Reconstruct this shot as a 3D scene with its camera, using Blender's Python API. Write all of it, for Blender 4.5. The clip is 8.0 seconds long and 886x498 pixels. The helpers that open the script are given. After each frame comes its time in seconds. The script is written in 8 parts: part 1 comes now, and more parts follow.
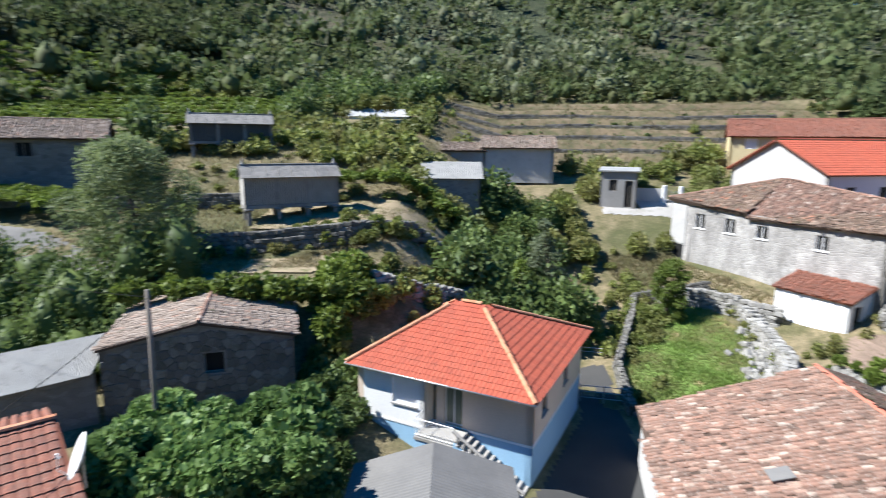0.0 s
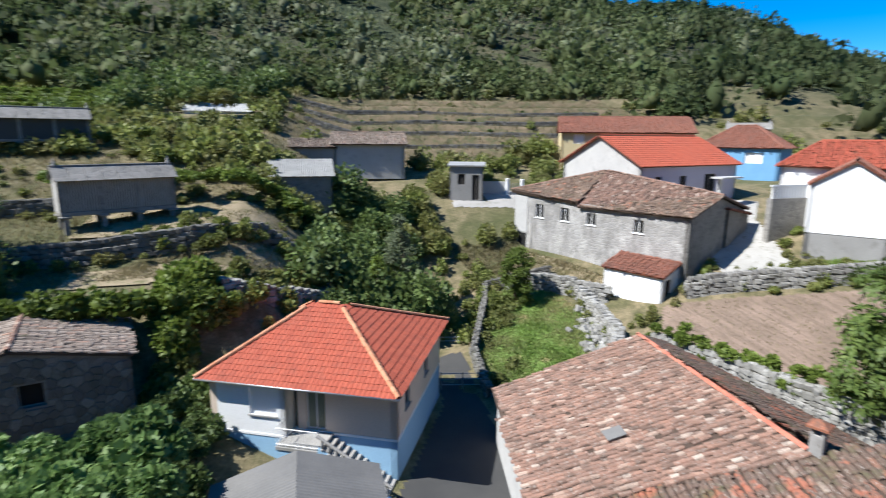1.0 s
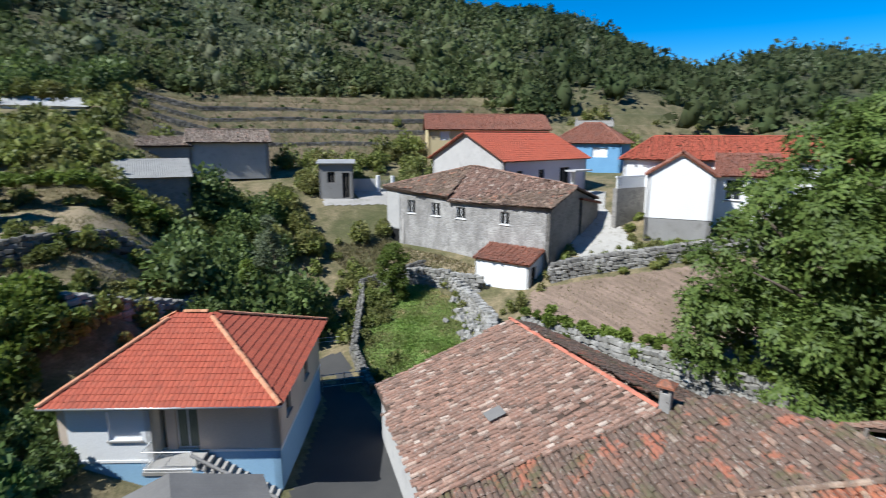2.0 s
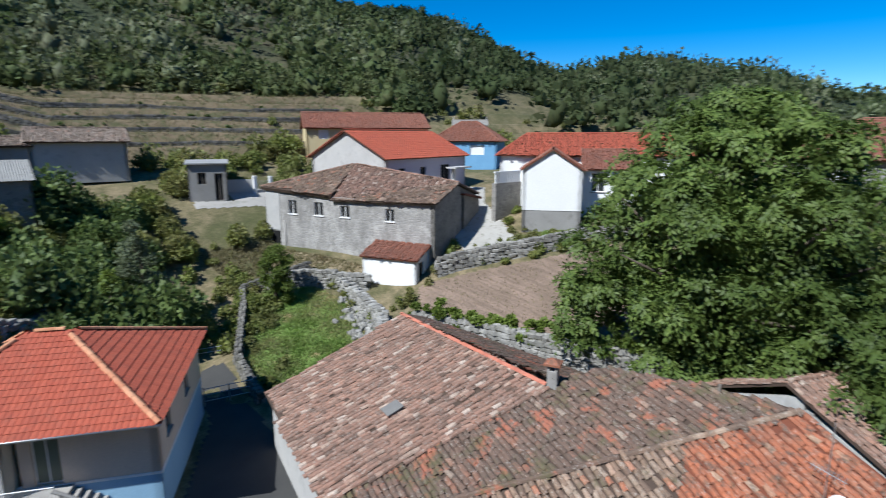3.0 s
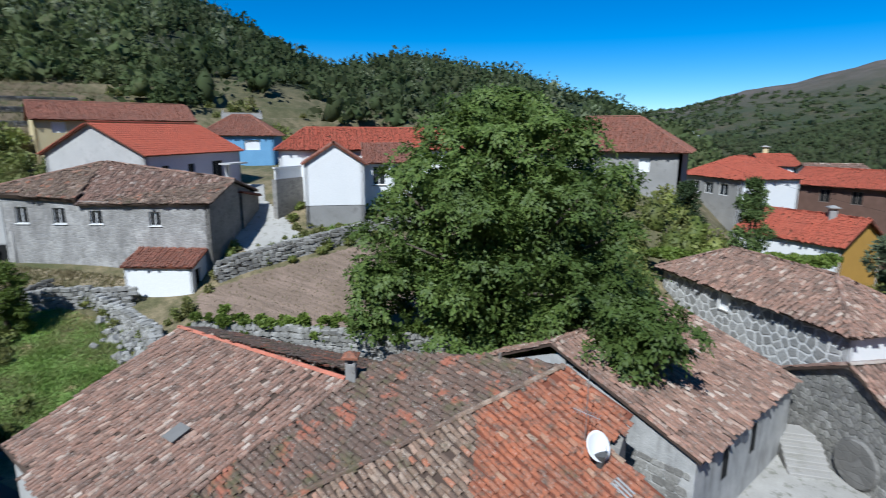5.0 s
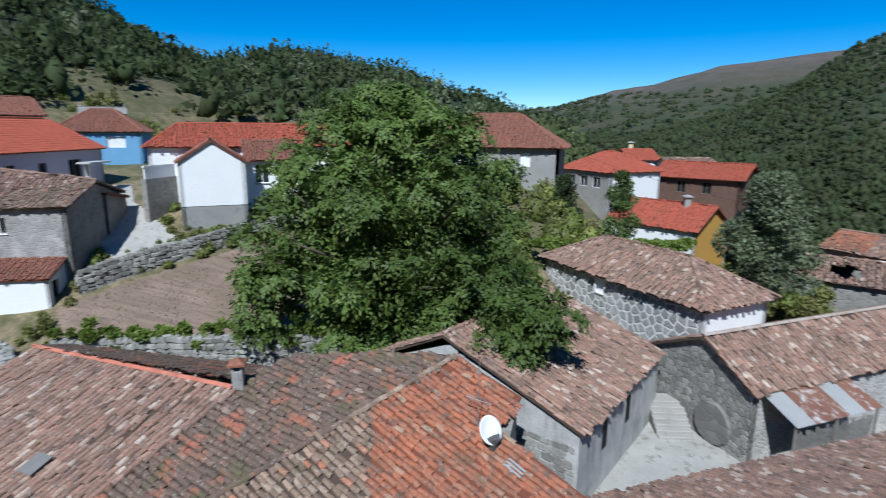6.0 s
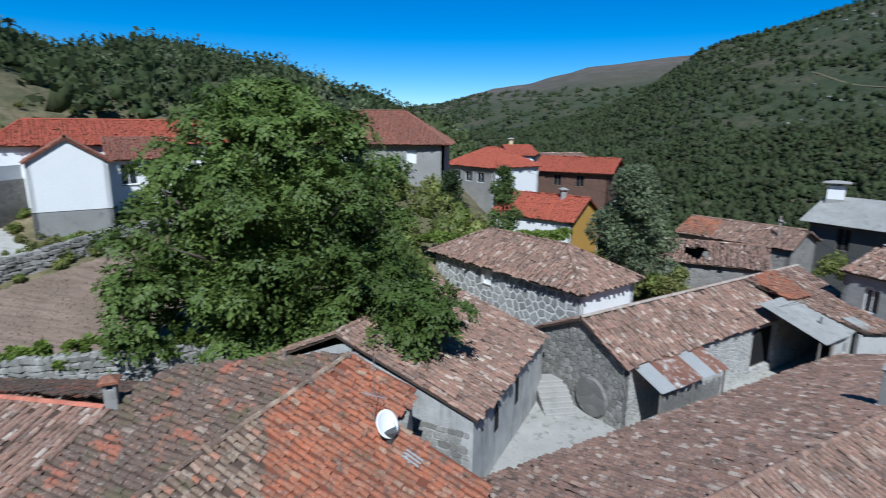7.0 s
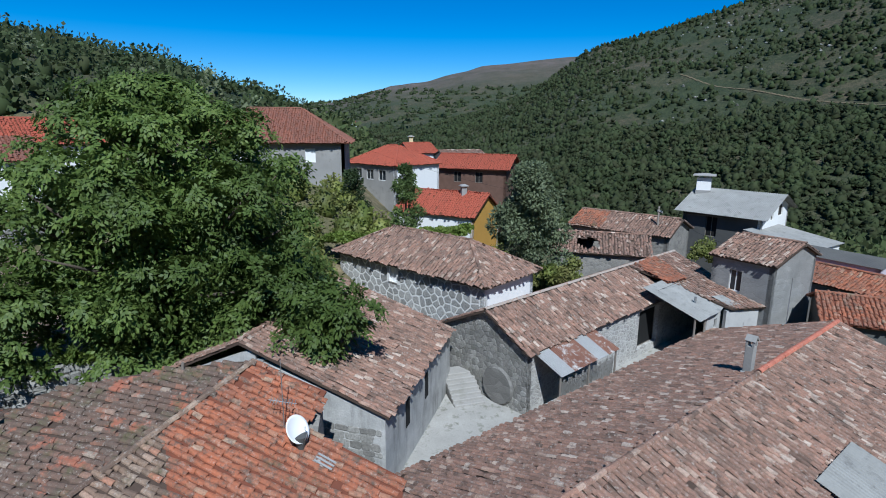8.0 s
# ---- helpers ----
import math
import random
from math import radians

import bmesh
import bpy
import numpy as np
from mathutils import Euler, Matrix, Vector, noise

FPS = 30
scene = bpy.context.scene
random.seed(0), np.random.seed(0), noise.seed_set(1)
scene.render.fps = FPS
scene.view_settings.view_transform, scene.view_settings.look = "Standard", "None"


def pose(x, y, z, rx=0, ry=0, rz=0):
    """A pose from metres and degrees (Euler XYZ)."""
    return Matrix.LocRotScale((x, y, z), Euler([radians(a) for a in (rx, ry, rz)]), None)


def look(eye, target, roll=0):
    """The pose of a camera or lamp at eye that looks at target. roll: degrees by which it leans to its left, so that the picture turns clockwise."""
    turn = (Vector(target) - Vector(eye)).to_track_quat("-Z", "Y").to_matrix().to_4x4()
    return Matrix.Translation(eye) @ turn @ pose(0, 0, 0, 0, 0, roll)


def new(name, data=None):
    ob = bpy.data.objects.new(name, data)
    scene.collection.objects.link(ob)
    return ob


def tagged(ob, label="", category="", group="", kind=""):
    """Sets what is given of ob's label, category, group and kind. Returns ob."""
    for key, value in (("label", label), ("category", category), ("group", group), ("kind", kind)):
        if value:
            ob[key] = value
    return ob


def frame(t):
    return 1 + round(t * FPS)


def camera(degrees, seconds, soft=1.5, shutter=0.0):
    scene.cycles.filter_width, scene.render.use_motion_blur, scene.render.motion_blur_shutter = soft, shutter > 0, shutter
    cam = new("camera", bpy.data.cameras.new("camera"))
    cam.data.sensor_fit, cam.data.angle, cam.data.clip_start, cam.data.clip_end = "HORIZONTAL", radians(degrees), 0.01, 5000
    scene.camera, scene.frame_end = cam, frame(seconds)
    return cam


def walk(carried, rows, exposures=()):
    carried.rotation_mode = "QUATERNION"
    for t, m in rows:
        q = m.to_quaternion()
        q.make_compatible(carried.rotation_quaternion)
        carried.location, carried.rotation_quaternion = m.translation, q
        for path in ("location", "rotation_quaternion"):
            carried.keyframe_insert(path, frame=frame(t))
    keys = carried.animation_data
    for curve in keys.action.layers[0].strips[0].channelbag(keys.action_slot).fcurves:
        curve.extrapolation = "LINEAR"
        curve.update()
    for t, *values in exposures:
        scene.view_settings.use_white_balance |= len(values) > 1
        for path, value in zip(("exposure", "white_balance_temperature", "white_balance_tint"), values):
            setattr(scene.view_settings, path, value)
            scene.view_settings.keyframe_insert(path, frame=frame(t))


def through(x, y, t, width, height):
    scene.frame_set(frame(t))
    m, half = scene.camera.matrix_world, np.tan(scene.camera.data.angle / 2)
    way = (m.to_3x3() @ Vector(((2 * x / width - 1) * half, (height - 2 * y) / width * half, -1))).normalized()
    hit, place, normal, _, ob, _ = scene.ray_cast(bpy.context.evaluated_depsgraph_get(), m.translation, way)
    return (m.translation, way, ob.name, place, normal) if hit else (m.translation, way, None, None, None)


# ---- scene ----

# ------------------------------------------------------------ camera and walk
cam = camera(77.5, 8.0, soft=1.0, shutter=0.6)
PATH = [  # seconds, place, heading (left positive), pitch, lean
    (0.0, 0.000, 0.000, 16.400, 0.00, -11.10, 0.57),
    (0.5, 0.078, -0.019, 16.480, -7.71, -11.29, 0.47),
    (1.0, 0.082, -0.085, 16.543, -15.06, -11.48, 0.39),
    (1.5, 0.029, -0.143, 16.547, -22.06, -11.64, 0.31),
    (2.8, -0.472, -0.033, 16.234, -38.44, -11.57, -0.01),
    (3.5, -0.460, 0.125, 16.181, -47.02, -11.69, 0.04),
    (4.0, -0.417, 0.209, 16.166, -52.68, -11.83, 0.09),
    (4.5, -0.424, 0.198, 16.139, -57.86, -11.92, 0.16),
    (5.8, -0.386, 0.043, 16.075, -72.31, -12.24, 0.32),
    (6.5, -0.554, -0.061, 16.071, -80.35, -12.43, 0.40),
    (7.0, -0.640, -0.102, 16.091, -86.13, -12.55, 0.40),
    (7.5, -0.782, -0.137, 16.139, -91.93, -12.66, 0.38),
    (7.8, -0.827, -0.092, 16.155, -95.47, -12.71, 0.39),
    (7.9, -0.837, -0.068, 16.158, -96.10, -12.73, 0.40),
    (8.0, -0.843, -0.056, 16.160, -96.31, -12.74, 0.40),
]
walk(cam, [(t, pose(x, y, z, 0, 0, yaw) @ pose(0, 0, 0, 90 + pitch, 0, 0) @ pose(0, 0, 0, 0, 0, roll))
           for t, x, y, z, yaw, pitch, roll in PATH],
     exposures=[(0.0, 1.2, 6200, 9), (0.5, 1.08, 6200, 9), (1.5, 0.72, 6150, 8), (3.0, 0.44, 5950, 7), (4.5, 0.28, 5750, 6), (6.5, 0.2, 5600, 5), (8.0, 0.11, 5550, 5)])

# ------------------------------------------------------------ sky and sun
SUN_AZ, SUN_EL = 268.0, 49.0  # bearing clockwise from +y, height
world = bpy.data.worlds.new("sky")
scene.world = world
world.use_nodes = True
wn = world.node_tree.nodes
sky = wn.new("ShaderNodeTexSky")
sky.sky_type = "NISHITA"
sky.sun_disc = False
sky.sun_elevation = radians(SUN_EL)
sky.sun_rotation = radians(SUN_AZ)
sky.air_density, sky.dust_density, sky.ozone_density = 0.75, 0.0, 4.0
sky.altitude = 400
wn["Background"].inputs["Strength"].default_value = 0.10
deep = wn.new("ShaderNodeHueSaturation")
deep.inputs["Saturation"].default_value = 1.48
deep.inputs["Value"].default_value = 0.98
world.node_tree.links.new(sky.outputs[0], deep.inputs["Color"])
world.node_tree.links.new(deep.outputs[0], wn["Background"].inputs["Color"])
sun_data = bpy.data.lights.new("sun", "SUN")
sun_data.energy, sun_data.angle, sun_data.color = 5.0, radians(0.55), (1.0, 0.97, 0.92)
sun = new("sun", sun_data)
to_sun = Vector((math.sin(radians(SUN_AZ)) * math.cos(radians(SUN_EL)), math.cos(radians(SUN_AZ)) * math.cos(radians(SUN_EL)), math.sin(radians(SUN_EL))))
sun.matrix_world = look((0, 0, 80), Vector((0, 0, 80)) - to_sun)


# ------------------------------------------------------------ materials
def mat(name, base, rough=0.85, metal=0.0, spec=0.3):
    m = bpy.data.materials.new(name)
    m.use_nodes = True
    b = m.node_tree.nodes["Principled BSDF"]
    b.inputs["Base Color"].default_value = (*base, 1)
    b.inputs["Roughness"].default_value = rough
    b.inputs["Metallic"].default_value = metal
    b.inputs["Specular IOR Level"].default_value = spec
    return m


class Nodes:
    """Short hand for wiring one material."""

    def __init__(self, m):
        self.m, self.t = m, m.node_tree
        self.b = self.t.nodes["Principled BSDF"]
        self.co = None

    def n(self, kind, **kw):
        node = self.t.nodes.new(kind)
        for k, v in kw.items():
            if k in node.inputs:
                self.put(v, node.inputs[k])
        return node

    def put(self, v, socket):
        if isinstance(v, bpy.types.NodeSocket):
            self.t.links.new(v, socket)
        else:
            socket.default_value = v

    def place(self, sx=1.0, sy=1.0, sz=1.0, local=False):
        if self.co is None or local:
            self.co = self.t.nodes.new("ShaderNodeTexCoord").outputs["Object"] if local else self.t.nodes.new("ShaderNodeNewGeometry").outputs["Position"]
        mp = self.t.nodes.new("ShaderNodeMapping")
        self.t.links.new(self.co, mp.inputs["Vector"])
        mp.inputs["Scale"].default_value = (sx, sy, sz)
        return mp.outputs[0]

    def noise(self, scale, detail=4, rough=0.55, vec=None):
        nd = self.t.nodes.new("ShaderNodeTexNoise")
        nd.inputs["Scale"].default_value, nd.inputs["Detail"].default_value, nd.inputs["Roughness"].default_value = scale, detail, rough
        self.t.links.new(vec if vec is not None else self.place(), nd.inputs["Vector"])
        return nd.outputs["Fac"]

    def ramp(self, fac, stops, smooth=False):
        r = self.t.nodes.new("ShaderNodeValToRGB")
        e = r.color_ramp.elements
        while len(e) < len(stops):
            e.new(0.5)
        for el, (p, c) in zip(e, stops):
            el.position = p
            el.color = (*c, 1) if len(c) == 3 else c
        self.put(fac, r.inputs[0])
        return r.outputs[0]

    def mix(self, fac, a, b, mode="MIX"):
        x = self.t.nodes.new("ShaderNodeMix")
        x.data_type, x.blend_type = "RGBA", mode
        self.put(fac, x.inputs[0])
        for v, i in ((a, 6), (b, 7)):
            self.put((*v, 1) if isinstance(v, tuple) and len(v) == 3 else v, x.inputs[i])
        return x.outputs[2]

    def math(self, op, a, b=0.0, clamp=False):
        x = self.t.nodes.new("ShaderNodeMath")
        x.operation, x.use_clamp = op, clamp
        self.put(a, x.inputs[0])
        self.put(b, x.inputs[1])
        return x.outputs[0]

    def bump(self, height, strength=0.4, dist=0.05):
        x = self.t.nodes.new("ShaderNodeBump")
        x.inputs["Strength"].default_value, x.inputs["Distance"].default_value = strength, dist
        self.t.links.new(height, x.inputs["Height"])
        self.t.links.new(x.outputs[0], self.b.inputs["Normal"])

    def color(self, c):
        self.t.links.new(c, self.b.inputs["Base Color"])

    def piece(self):
        """A random number for each piece, be it an object or an island."""
        o = self.t.nodes.new("ShaderNodeObjectInfo").outputs["Random"]
        i = self.t.nodes.new("ShaderNodeNewGeometry").outputs["Random Per Island"]
        return self.math("FRACT", self.math("ADD", o, i))


def rough_mat(name, c0, c1, scale=0.6, fine=9.0, rough=0.9, bump=0.3, dist=0.03, stain=None, stain_at=0.6):
    """A surface whose colour wanders between two tones, with fine grain and, if wanted, stains."""
    m = mat(name, c0, rough)
    k = Nodes(m)
    big, small = k.noise(scale, 5), k.noise(fine, 4, 0.65)
    c = k.mix(k.ramp(big, [(0.32, (0, 0, 0)), (0.68, (1, 1, 1))]), c0, c1)
    c = k.mix(k.math("MULTIPLY", small, 0.55), c, tuple(0.45 * a for a in c0), "MIX")
    if stain:
        s = k.noise(scale * 2.3, 6, 0.7)
        c = k.mix(k.ramp(s, [(stain_at - 0.06, (0, 0, 0)), (stain_at + 0.06, (1, 1, 1))]), c, stain)
    k.color(c)
    k.bump(small, bump, dist)
    return m


def tile_mat(name, tones, moss=0.0, dirt=0.35, fresh=0.0, lichen=0.5):
    """Fired-clay tiles, each with a tone of its own, crusted with lichen, dirt and moss in patches."""
    m = mat(name, tones[0][1], 0.9, 0, 0.2)
    k = Nodes(m)
    c = k.ramp(k.piece(), tones)
    grain = k.noise(15, 4, 0.7)
    c = k.mix(k.ramp(grain, [(0.38, (0, 0, 0)), (0.75, (0.55, 0.55, 0.55))]), c, tuple(0.55 * a for a in tones[0][1]))
    big = k.noise(0.45, 5, 0.65)
    c = k.mix(k.ramp(big, [(0.42, (0, 0, 0)), (0.72, (dirt, dirt, dirt))]), c, (0.095, 0.080, 0.068))
    mid = k.noise(2.6, 5, 0.75)
    c = k.mix(k.ramp(mid, [(0.48, (0, 0, 0)), (0.64, (dirt * 1.6, dirt * 1.6, dirt * 1.6))]), c, (0.105, 0.082, 0.066))
    if lichen:  # pale crust in small spots
        li = k.noise(6.5, 6, 0.8)
        c = k.mix(k.ramp(li, [(0.55, (0, 0, 0)), (0.63, (lichen, lichen, lichen))]), c, (0.44, 0.40, 0.35))
    if fresh:  # stretches that were laid anew
        fr = k.noise(0.8, 5, 0.7)
        c = k.mix(k.ramp(fr, [(0.55, (0, 0, 0)), (0.62, (fresh, fresh, fresh))]), c, (0.36, 0.125, 0.075))
    if moss:
        ms = k.noise(0.9, 6, 0.75)
        c = k.mix(k.ramp(ms, [(0.62 - moss * 0.3, (0, 0, 0)), (0.74 - moss * 0.25, (0.8, 0.8, 0.8))]), c, (0.098, 0.092, 0.045))
    k.color(c)
    k.bump(grain, 0.5, 0.025)
    return m


OLD = [(0.0, (0.15, 0.095, 0.072)), (0.15, (0.27, 0.160, 0.118)), (0.40, (0.35, 0.200, 0.145)), (0.62, (0.265, 0.165, 0.125)), (0.82, (0.39, 0.215, 0.152)), (0.93, (0.48, 0.34, 0.26)), (1.0, (0.62, 0.50, 0.41))]
ORANGE = [(0.0, (0.33, 0.120, 0.065)), (0.4, (0.43, 0.148, 0.077)), (0.7, (0.37, 0.130, 0.070)), (0.93, (0.39, 0.18, 0.11)), (1.0, (0.44, 0.31, 0.21))]
NEWRED = [(0.0, (0.39, 0.092, 0.055)), (0.5, (0.44, 0.108, 0.064)), (1.0, (0.36, 0.085, 0.052))]
DULL = [(0.0, (0.26, 0.105, 0.070)), (0.5, (0.31, 0.125, 0.085)), (1.0, (0.23, 0.10, 0.072))]
MOSSY = [(0.0, (0.130, 0.088, 0.068)), (0.3, (0.175, 0.112, 0.084)), (0.6, (0.150, 0.100, 0.077)), (0.85, (0.20, 0.122, 0.090)), (0.96, (0.27, 0.130, 0.085)), (1.0, (0.34, 0.27, 0.21))]
M_OLD = tile_mat("old_clay_tile", OLD, 0.0, 0.34, 0, 0.6)
M_MOSS = tile_mat("mossy_clay_tile", MOSSY, 0.34, 0.45, 0.75)
M_ORANGE = tile_mat("orange_clay_tile", ORANGE, 0.12, 0.55, 0, 0.35)
M_RED = tile_mat("new_red_tile", NEWRED, 0, 0.12, 0, 0)
M_HIP = tile_mat("pale_orange_tile", [(0.0, (0.58, 0.27, 0.15)), (0.5, (0.66, 0.34, 0.20)), (1.0, (0.52, 0.22, 0.12))], 0, 0.1, 0, 0)
M_PINKHIP = tile_mat("pinkish_red_ridge_tile", [(0.0, (0.50, 0.17, 0.11)), (0.5, (0.58, 0.21, 0.14)), (1.0, (0.46, 0.15, 0.10))], 0, 0.15, 0, 0.2)
M_BEIGETILE = tile_mat("faded_beige_tile", [(0.0, (0.15, 0.10, 0.075)), (0.3, (0.30, 0.20, 0.14)), (0.6, (0.24, 0.16, 0.11)), (0.85, (0.42, 0.31, 0.23)), (1.0, (0.46, 0.17, 0.09))], 0.2, 0.35)
M_DULL = tile_mat("dull_red_tile", DULL, 0, 0.3, 0, 0.15)


def stone_mat(name, stone0, stone1, joint, size=2.2, width=0.06, flat=1.6, runs=None):
    """Rough granite masonry: many stones of odd shape with mortar between."""
    m = mat(name, stone0, 0.92)
    k = Nodes(m)
    warp = k.t.nodes.new("ShaderNodeTexNoise")
    warp.inputs["Scale"].default_value = 1.6
    k.t.links.new(k.place(), warp.inputs["Vector"])
    add = k.t.nodes.new("ShaderNodeMixRGB")
    add.blend_type, add.inputs[0].default_value = "ADD", 0.35
    k.t.links.new(k.place(1, 1, flat), add.inputs[1])
    k.t.links.new(warp.outputs["Color"], add.inputs[2])
    v = [k.t.nodes.new("ShaderNodeTexVoronoi") for _ in range(2)]
    v[0].feature, v[1].feature = "DISTANCE_TO_EDGE", "F1"
    for x in v:
        x.inputs["Scale"].default_value = size
        k.t.links.new(add.outputs[0], x.inputs["Vector"])
    tone = k.t.nodes.new("ShaderNodeSeparateColor")
    k.t.links.new(v[1].outputs["Color"], tone.inputs[0])
    grain = k.noise(16, 4, 0.7)
    c = k.mix(tone.outputs[0], stone0, stone1)
    c = k.mix(k.ramp(grain, [(0.35, (0, 0, 0)), (0.8, (0.6, 0.6, 0.6))]), c, tuple(0.4 * a for a in stone0))
    edge = k.ramp(v[0].outputs["Distance"], [(width * 0.4, (1, 1, 1)), (width, (0, 0, 0))])
    c = k.mix(edge, c, joint)
    big = k.noise(0.35, 4)
    c = k.mix(k.ramp(big, [(0.45, (0, 0, 0)), (0.70, (0.65, 0.65, 0.65))]), c, tuple(0.5 * a for a in stone1))
    wash = k.noise(1.1, 5, 0.7)
    c = k.mix(k.ramp(wash, [(0.48, (0, 0, 0)), (0.62, (0.55, 0.55, 0.55))]), c, joint)
    if runs:  # rain stains that run down the wall
        r = k.noise(1.0, 6, 0.72, k.place(0.8, 0.8, 0.3))
        c = k.mix(k.ramp(r, [(0.44, (0, 0, 0)), (0.66, (0.75, 0.75, 0.75))]), c, runs)
        r2 = k.noise(0.55, 5, 0.7)
        c = k.mix(k.ramp(r2, [(0.52, (0, 0, 0)), (0.68, (0.6, 0.6, 0.6))]), c, tuple(1.25 * a for a in stone1))
    k.color(c)
    h = k.math("ADD", k.math("MINIMUM", v[0].outputs["Distance"], width * 2), k.math("MULTIPLY", grain, 0.05))
    k.bump(h, 0.8, 0.12)
    return m


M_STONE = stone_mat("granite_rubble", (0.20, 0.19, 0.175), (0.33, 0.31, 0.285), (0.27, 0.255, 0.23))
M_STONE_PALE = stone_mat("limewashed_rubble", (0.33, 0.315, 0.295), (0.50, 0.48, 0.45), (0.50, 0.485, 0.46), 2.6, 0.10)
M_FARM = stone_mat("weathered_limewash", (0.33, 0.318, 0.30), (0.43, 0.415, 0.395), (0.43, 0.415, 0.395), 2.2, 0.07, runs=(0.19, 0.18, 0.17))
M_STONE_DARK = stone_mat("dark_granite", (0.16, 0.153, 0.14), (0.27, 0.257, 0.238), (0.17, 0.16, 0.147), 1.6, 0.05, 2.0)
M_MORTAR = rough_mat("white_mortar", (0.80, 0.79, 0.77), (0.70, 0.69, 0.67), 2, 18)
M_UNDER = rough_mat("dark_tile_bed", (0.075, 0.05, 0.038), (0.10, 0.07, 0.052), 1.5, 9)
M_BED = rough_mat("reddish_tile_bed", (0.20, 0.065, 0.036), (0.15, 0.055, 0.034), 1.5, 9)
M_GREYTILE = tile_mat("lichen_grey_tile", [(0.0, (0.20, 0.155, 0.125)), (0.3, (0.33, 0.265, 0.215)), (0.6, (0.27, 0.205, 0.16)), (0.85, (0.42, 0.35, 0.29)), (1.0, (0.40, 0.24, 0.17))], 0.1, 0.3)
M_PALECEM = rough_mat("pale_cement_render", (0.56, 0.55, 0.53), (0.48, 0.47, 0.455), 0.5, 12, stain=(0.38, 0.37, 0.36), stain_at=0.6)
M_LIMED = rough_mat("limed_ridge_tile", (0.52, 0.46, 0.41), (0.38, 0.29, 0.23), 1.4, 9, stain=(0.30, 0.17, 0.11))
M_CUT = stone_mat("cut_grey_granite", (0.30, 0.295, 0.285), (0.37, 0.365, 0.35), (0.26, 0.255, 0.245), 1.1, 0.03, 2.6)
M_SHEET = rough_mat("pale_corrugated_sheet", (0.50, 0.50, 0.49), (0.43, 0.43, 0.42), 0.5, 10, 0.8, 0.12)
M_GREYSHEET = rough_mat("weathered_grey_sheet", (0.36, 0.355, 0.335), (0.28, 0.275, 0.26), 0.8, 14, 0.8, 0.15, stain=(0.20, 0.195, 0.185), stain_at=0.6)
M_GARAGE = rough_mat("worn_grey_roofing", (0.22, 0.212, 0.20), (0.17, 0.165, 0.158), 0.7, 12, 0.92, 0.2, stain=(0.17, 0.165, 0.16))
M_CEMENT = rough_mat("grey_cement_render", (0.30, 0.29, 0.275), (0.38, 0.37, 0.355), 0.5, 12, stain=(0.22, 0.21, 0.20), stain_at=0.62)
M_WHITE = rough_mat("white_paint", (0.93, 0.93, 0.92), (0.89, 0.89, 0.88), 0.6, 14, 0.8, 0.1)
M_BEIGE = rough_mat("beige_paint", (0.78, 0.64, 0.51), (0.72, 0.59, 0.47), 0.6, 14, 0.8, 0.1)
M_PALEBLUE = rough_mat("pale_blue_paint", (0.36, 0.58, 0.78), (0.32, 0.53, 0.73), 0.6, 14, 0.75, 0.1)
M_BLUE = rough_mat("sky_blue_paint", (0.20, 0.42, 0.66), (0.17, 0.37, 0.60), 0.6, 14, 0.75, 0.1)
M_CREAM = rough_mat("cream_paint", (0.74, 0.70, 0.60), (0.68, 0.64, 0.55), 0.6, 14, 0.8, 0.1)
M_OCHRE = rough_mat("ochre_paint", (0.60, 0.34, 0.075), (0.53, 0.30, 0.065), 0.6, 14, 0.8, 0.1)
M_YELLOW = rough_mat("yellow_paint", (0.74, 0.62, 0.36), (0.68, 0.56, 0.32), 0.6, 14, 0.8, 0.1)
M_LILAC = rough_mat("lilac_paint", (0.56, 0.52, 0.58), (0.60, 0.56, 0.61), 0.6, 14, 0.8, 0.1)
M_FIBRE = rough_mat("fibre_cement_sheet", (0.38, 0.38, 0.375), (0.30, 0.30, 0.295), 0.5, 10, 0.85, 0.15)
# dark sheeting, and the shade painted on one wall of the grey sheet house
M_DARKROOF_AND_SHADE = rough_mat("dark_fibre_cement_and_shade", (0.095, 0.094, 0.092), (0.13, 0.128, 0.122), 0.5, 10, 0.9, 0.2)
M_TAR = rough_mat("old_asphalt", (0.055, 0.055, 0.055), (0.075, 0.073, 0.07), 0.5, 20, 0.95, 0.3)
M_CONC = rough_mat("pale_concrete", (0.42, 0.40, 0.375), (0.34, 0.325, 0.30), 0.4, 10, 0.9, 0.2, stain=(0.26, 0.25, 0.22))
M_SOIL = mat("dry_soil", (0.24, 0.17, 0.125), 0.95)
soil = Nodes(M_SOIL)
clod, row_, wide_ = soil.noise(7, 5, 0.75), soil.noise(1.0, 4, 0.6, soil.place(3.2, 0.35, 1)), soil.noise(0.35, 4)
tone = soil.mix(soil.ramp(wide_, [(0.4, (0, 0, 0)), (0.62, (1, 1, 1))]), (0.22, 0.16, 0.118), (0.29, 0.21, 0.16))
tone = soil.mix(soil.ramp(row_, [(0.46, (0, 0, 0)), (0.62, (0.6, 0.6, 0.6))]), tone, (0.15, 0.11, 0.08))
tone = soil.mix(soil.ramp(clod, [(0.45, (0, 0, 0)), (0.75, (0.6, 0.6, 0.6))]), tone, (0.12, 0.088, 0.065))
soil.color(tone)
soil.bump(soil.math("ADD", clod, row_), 0.8, 0.12)
# near-black: shade inside openings put into colour; also the black of wires
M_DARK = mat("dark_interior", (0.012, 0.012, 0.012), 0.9)
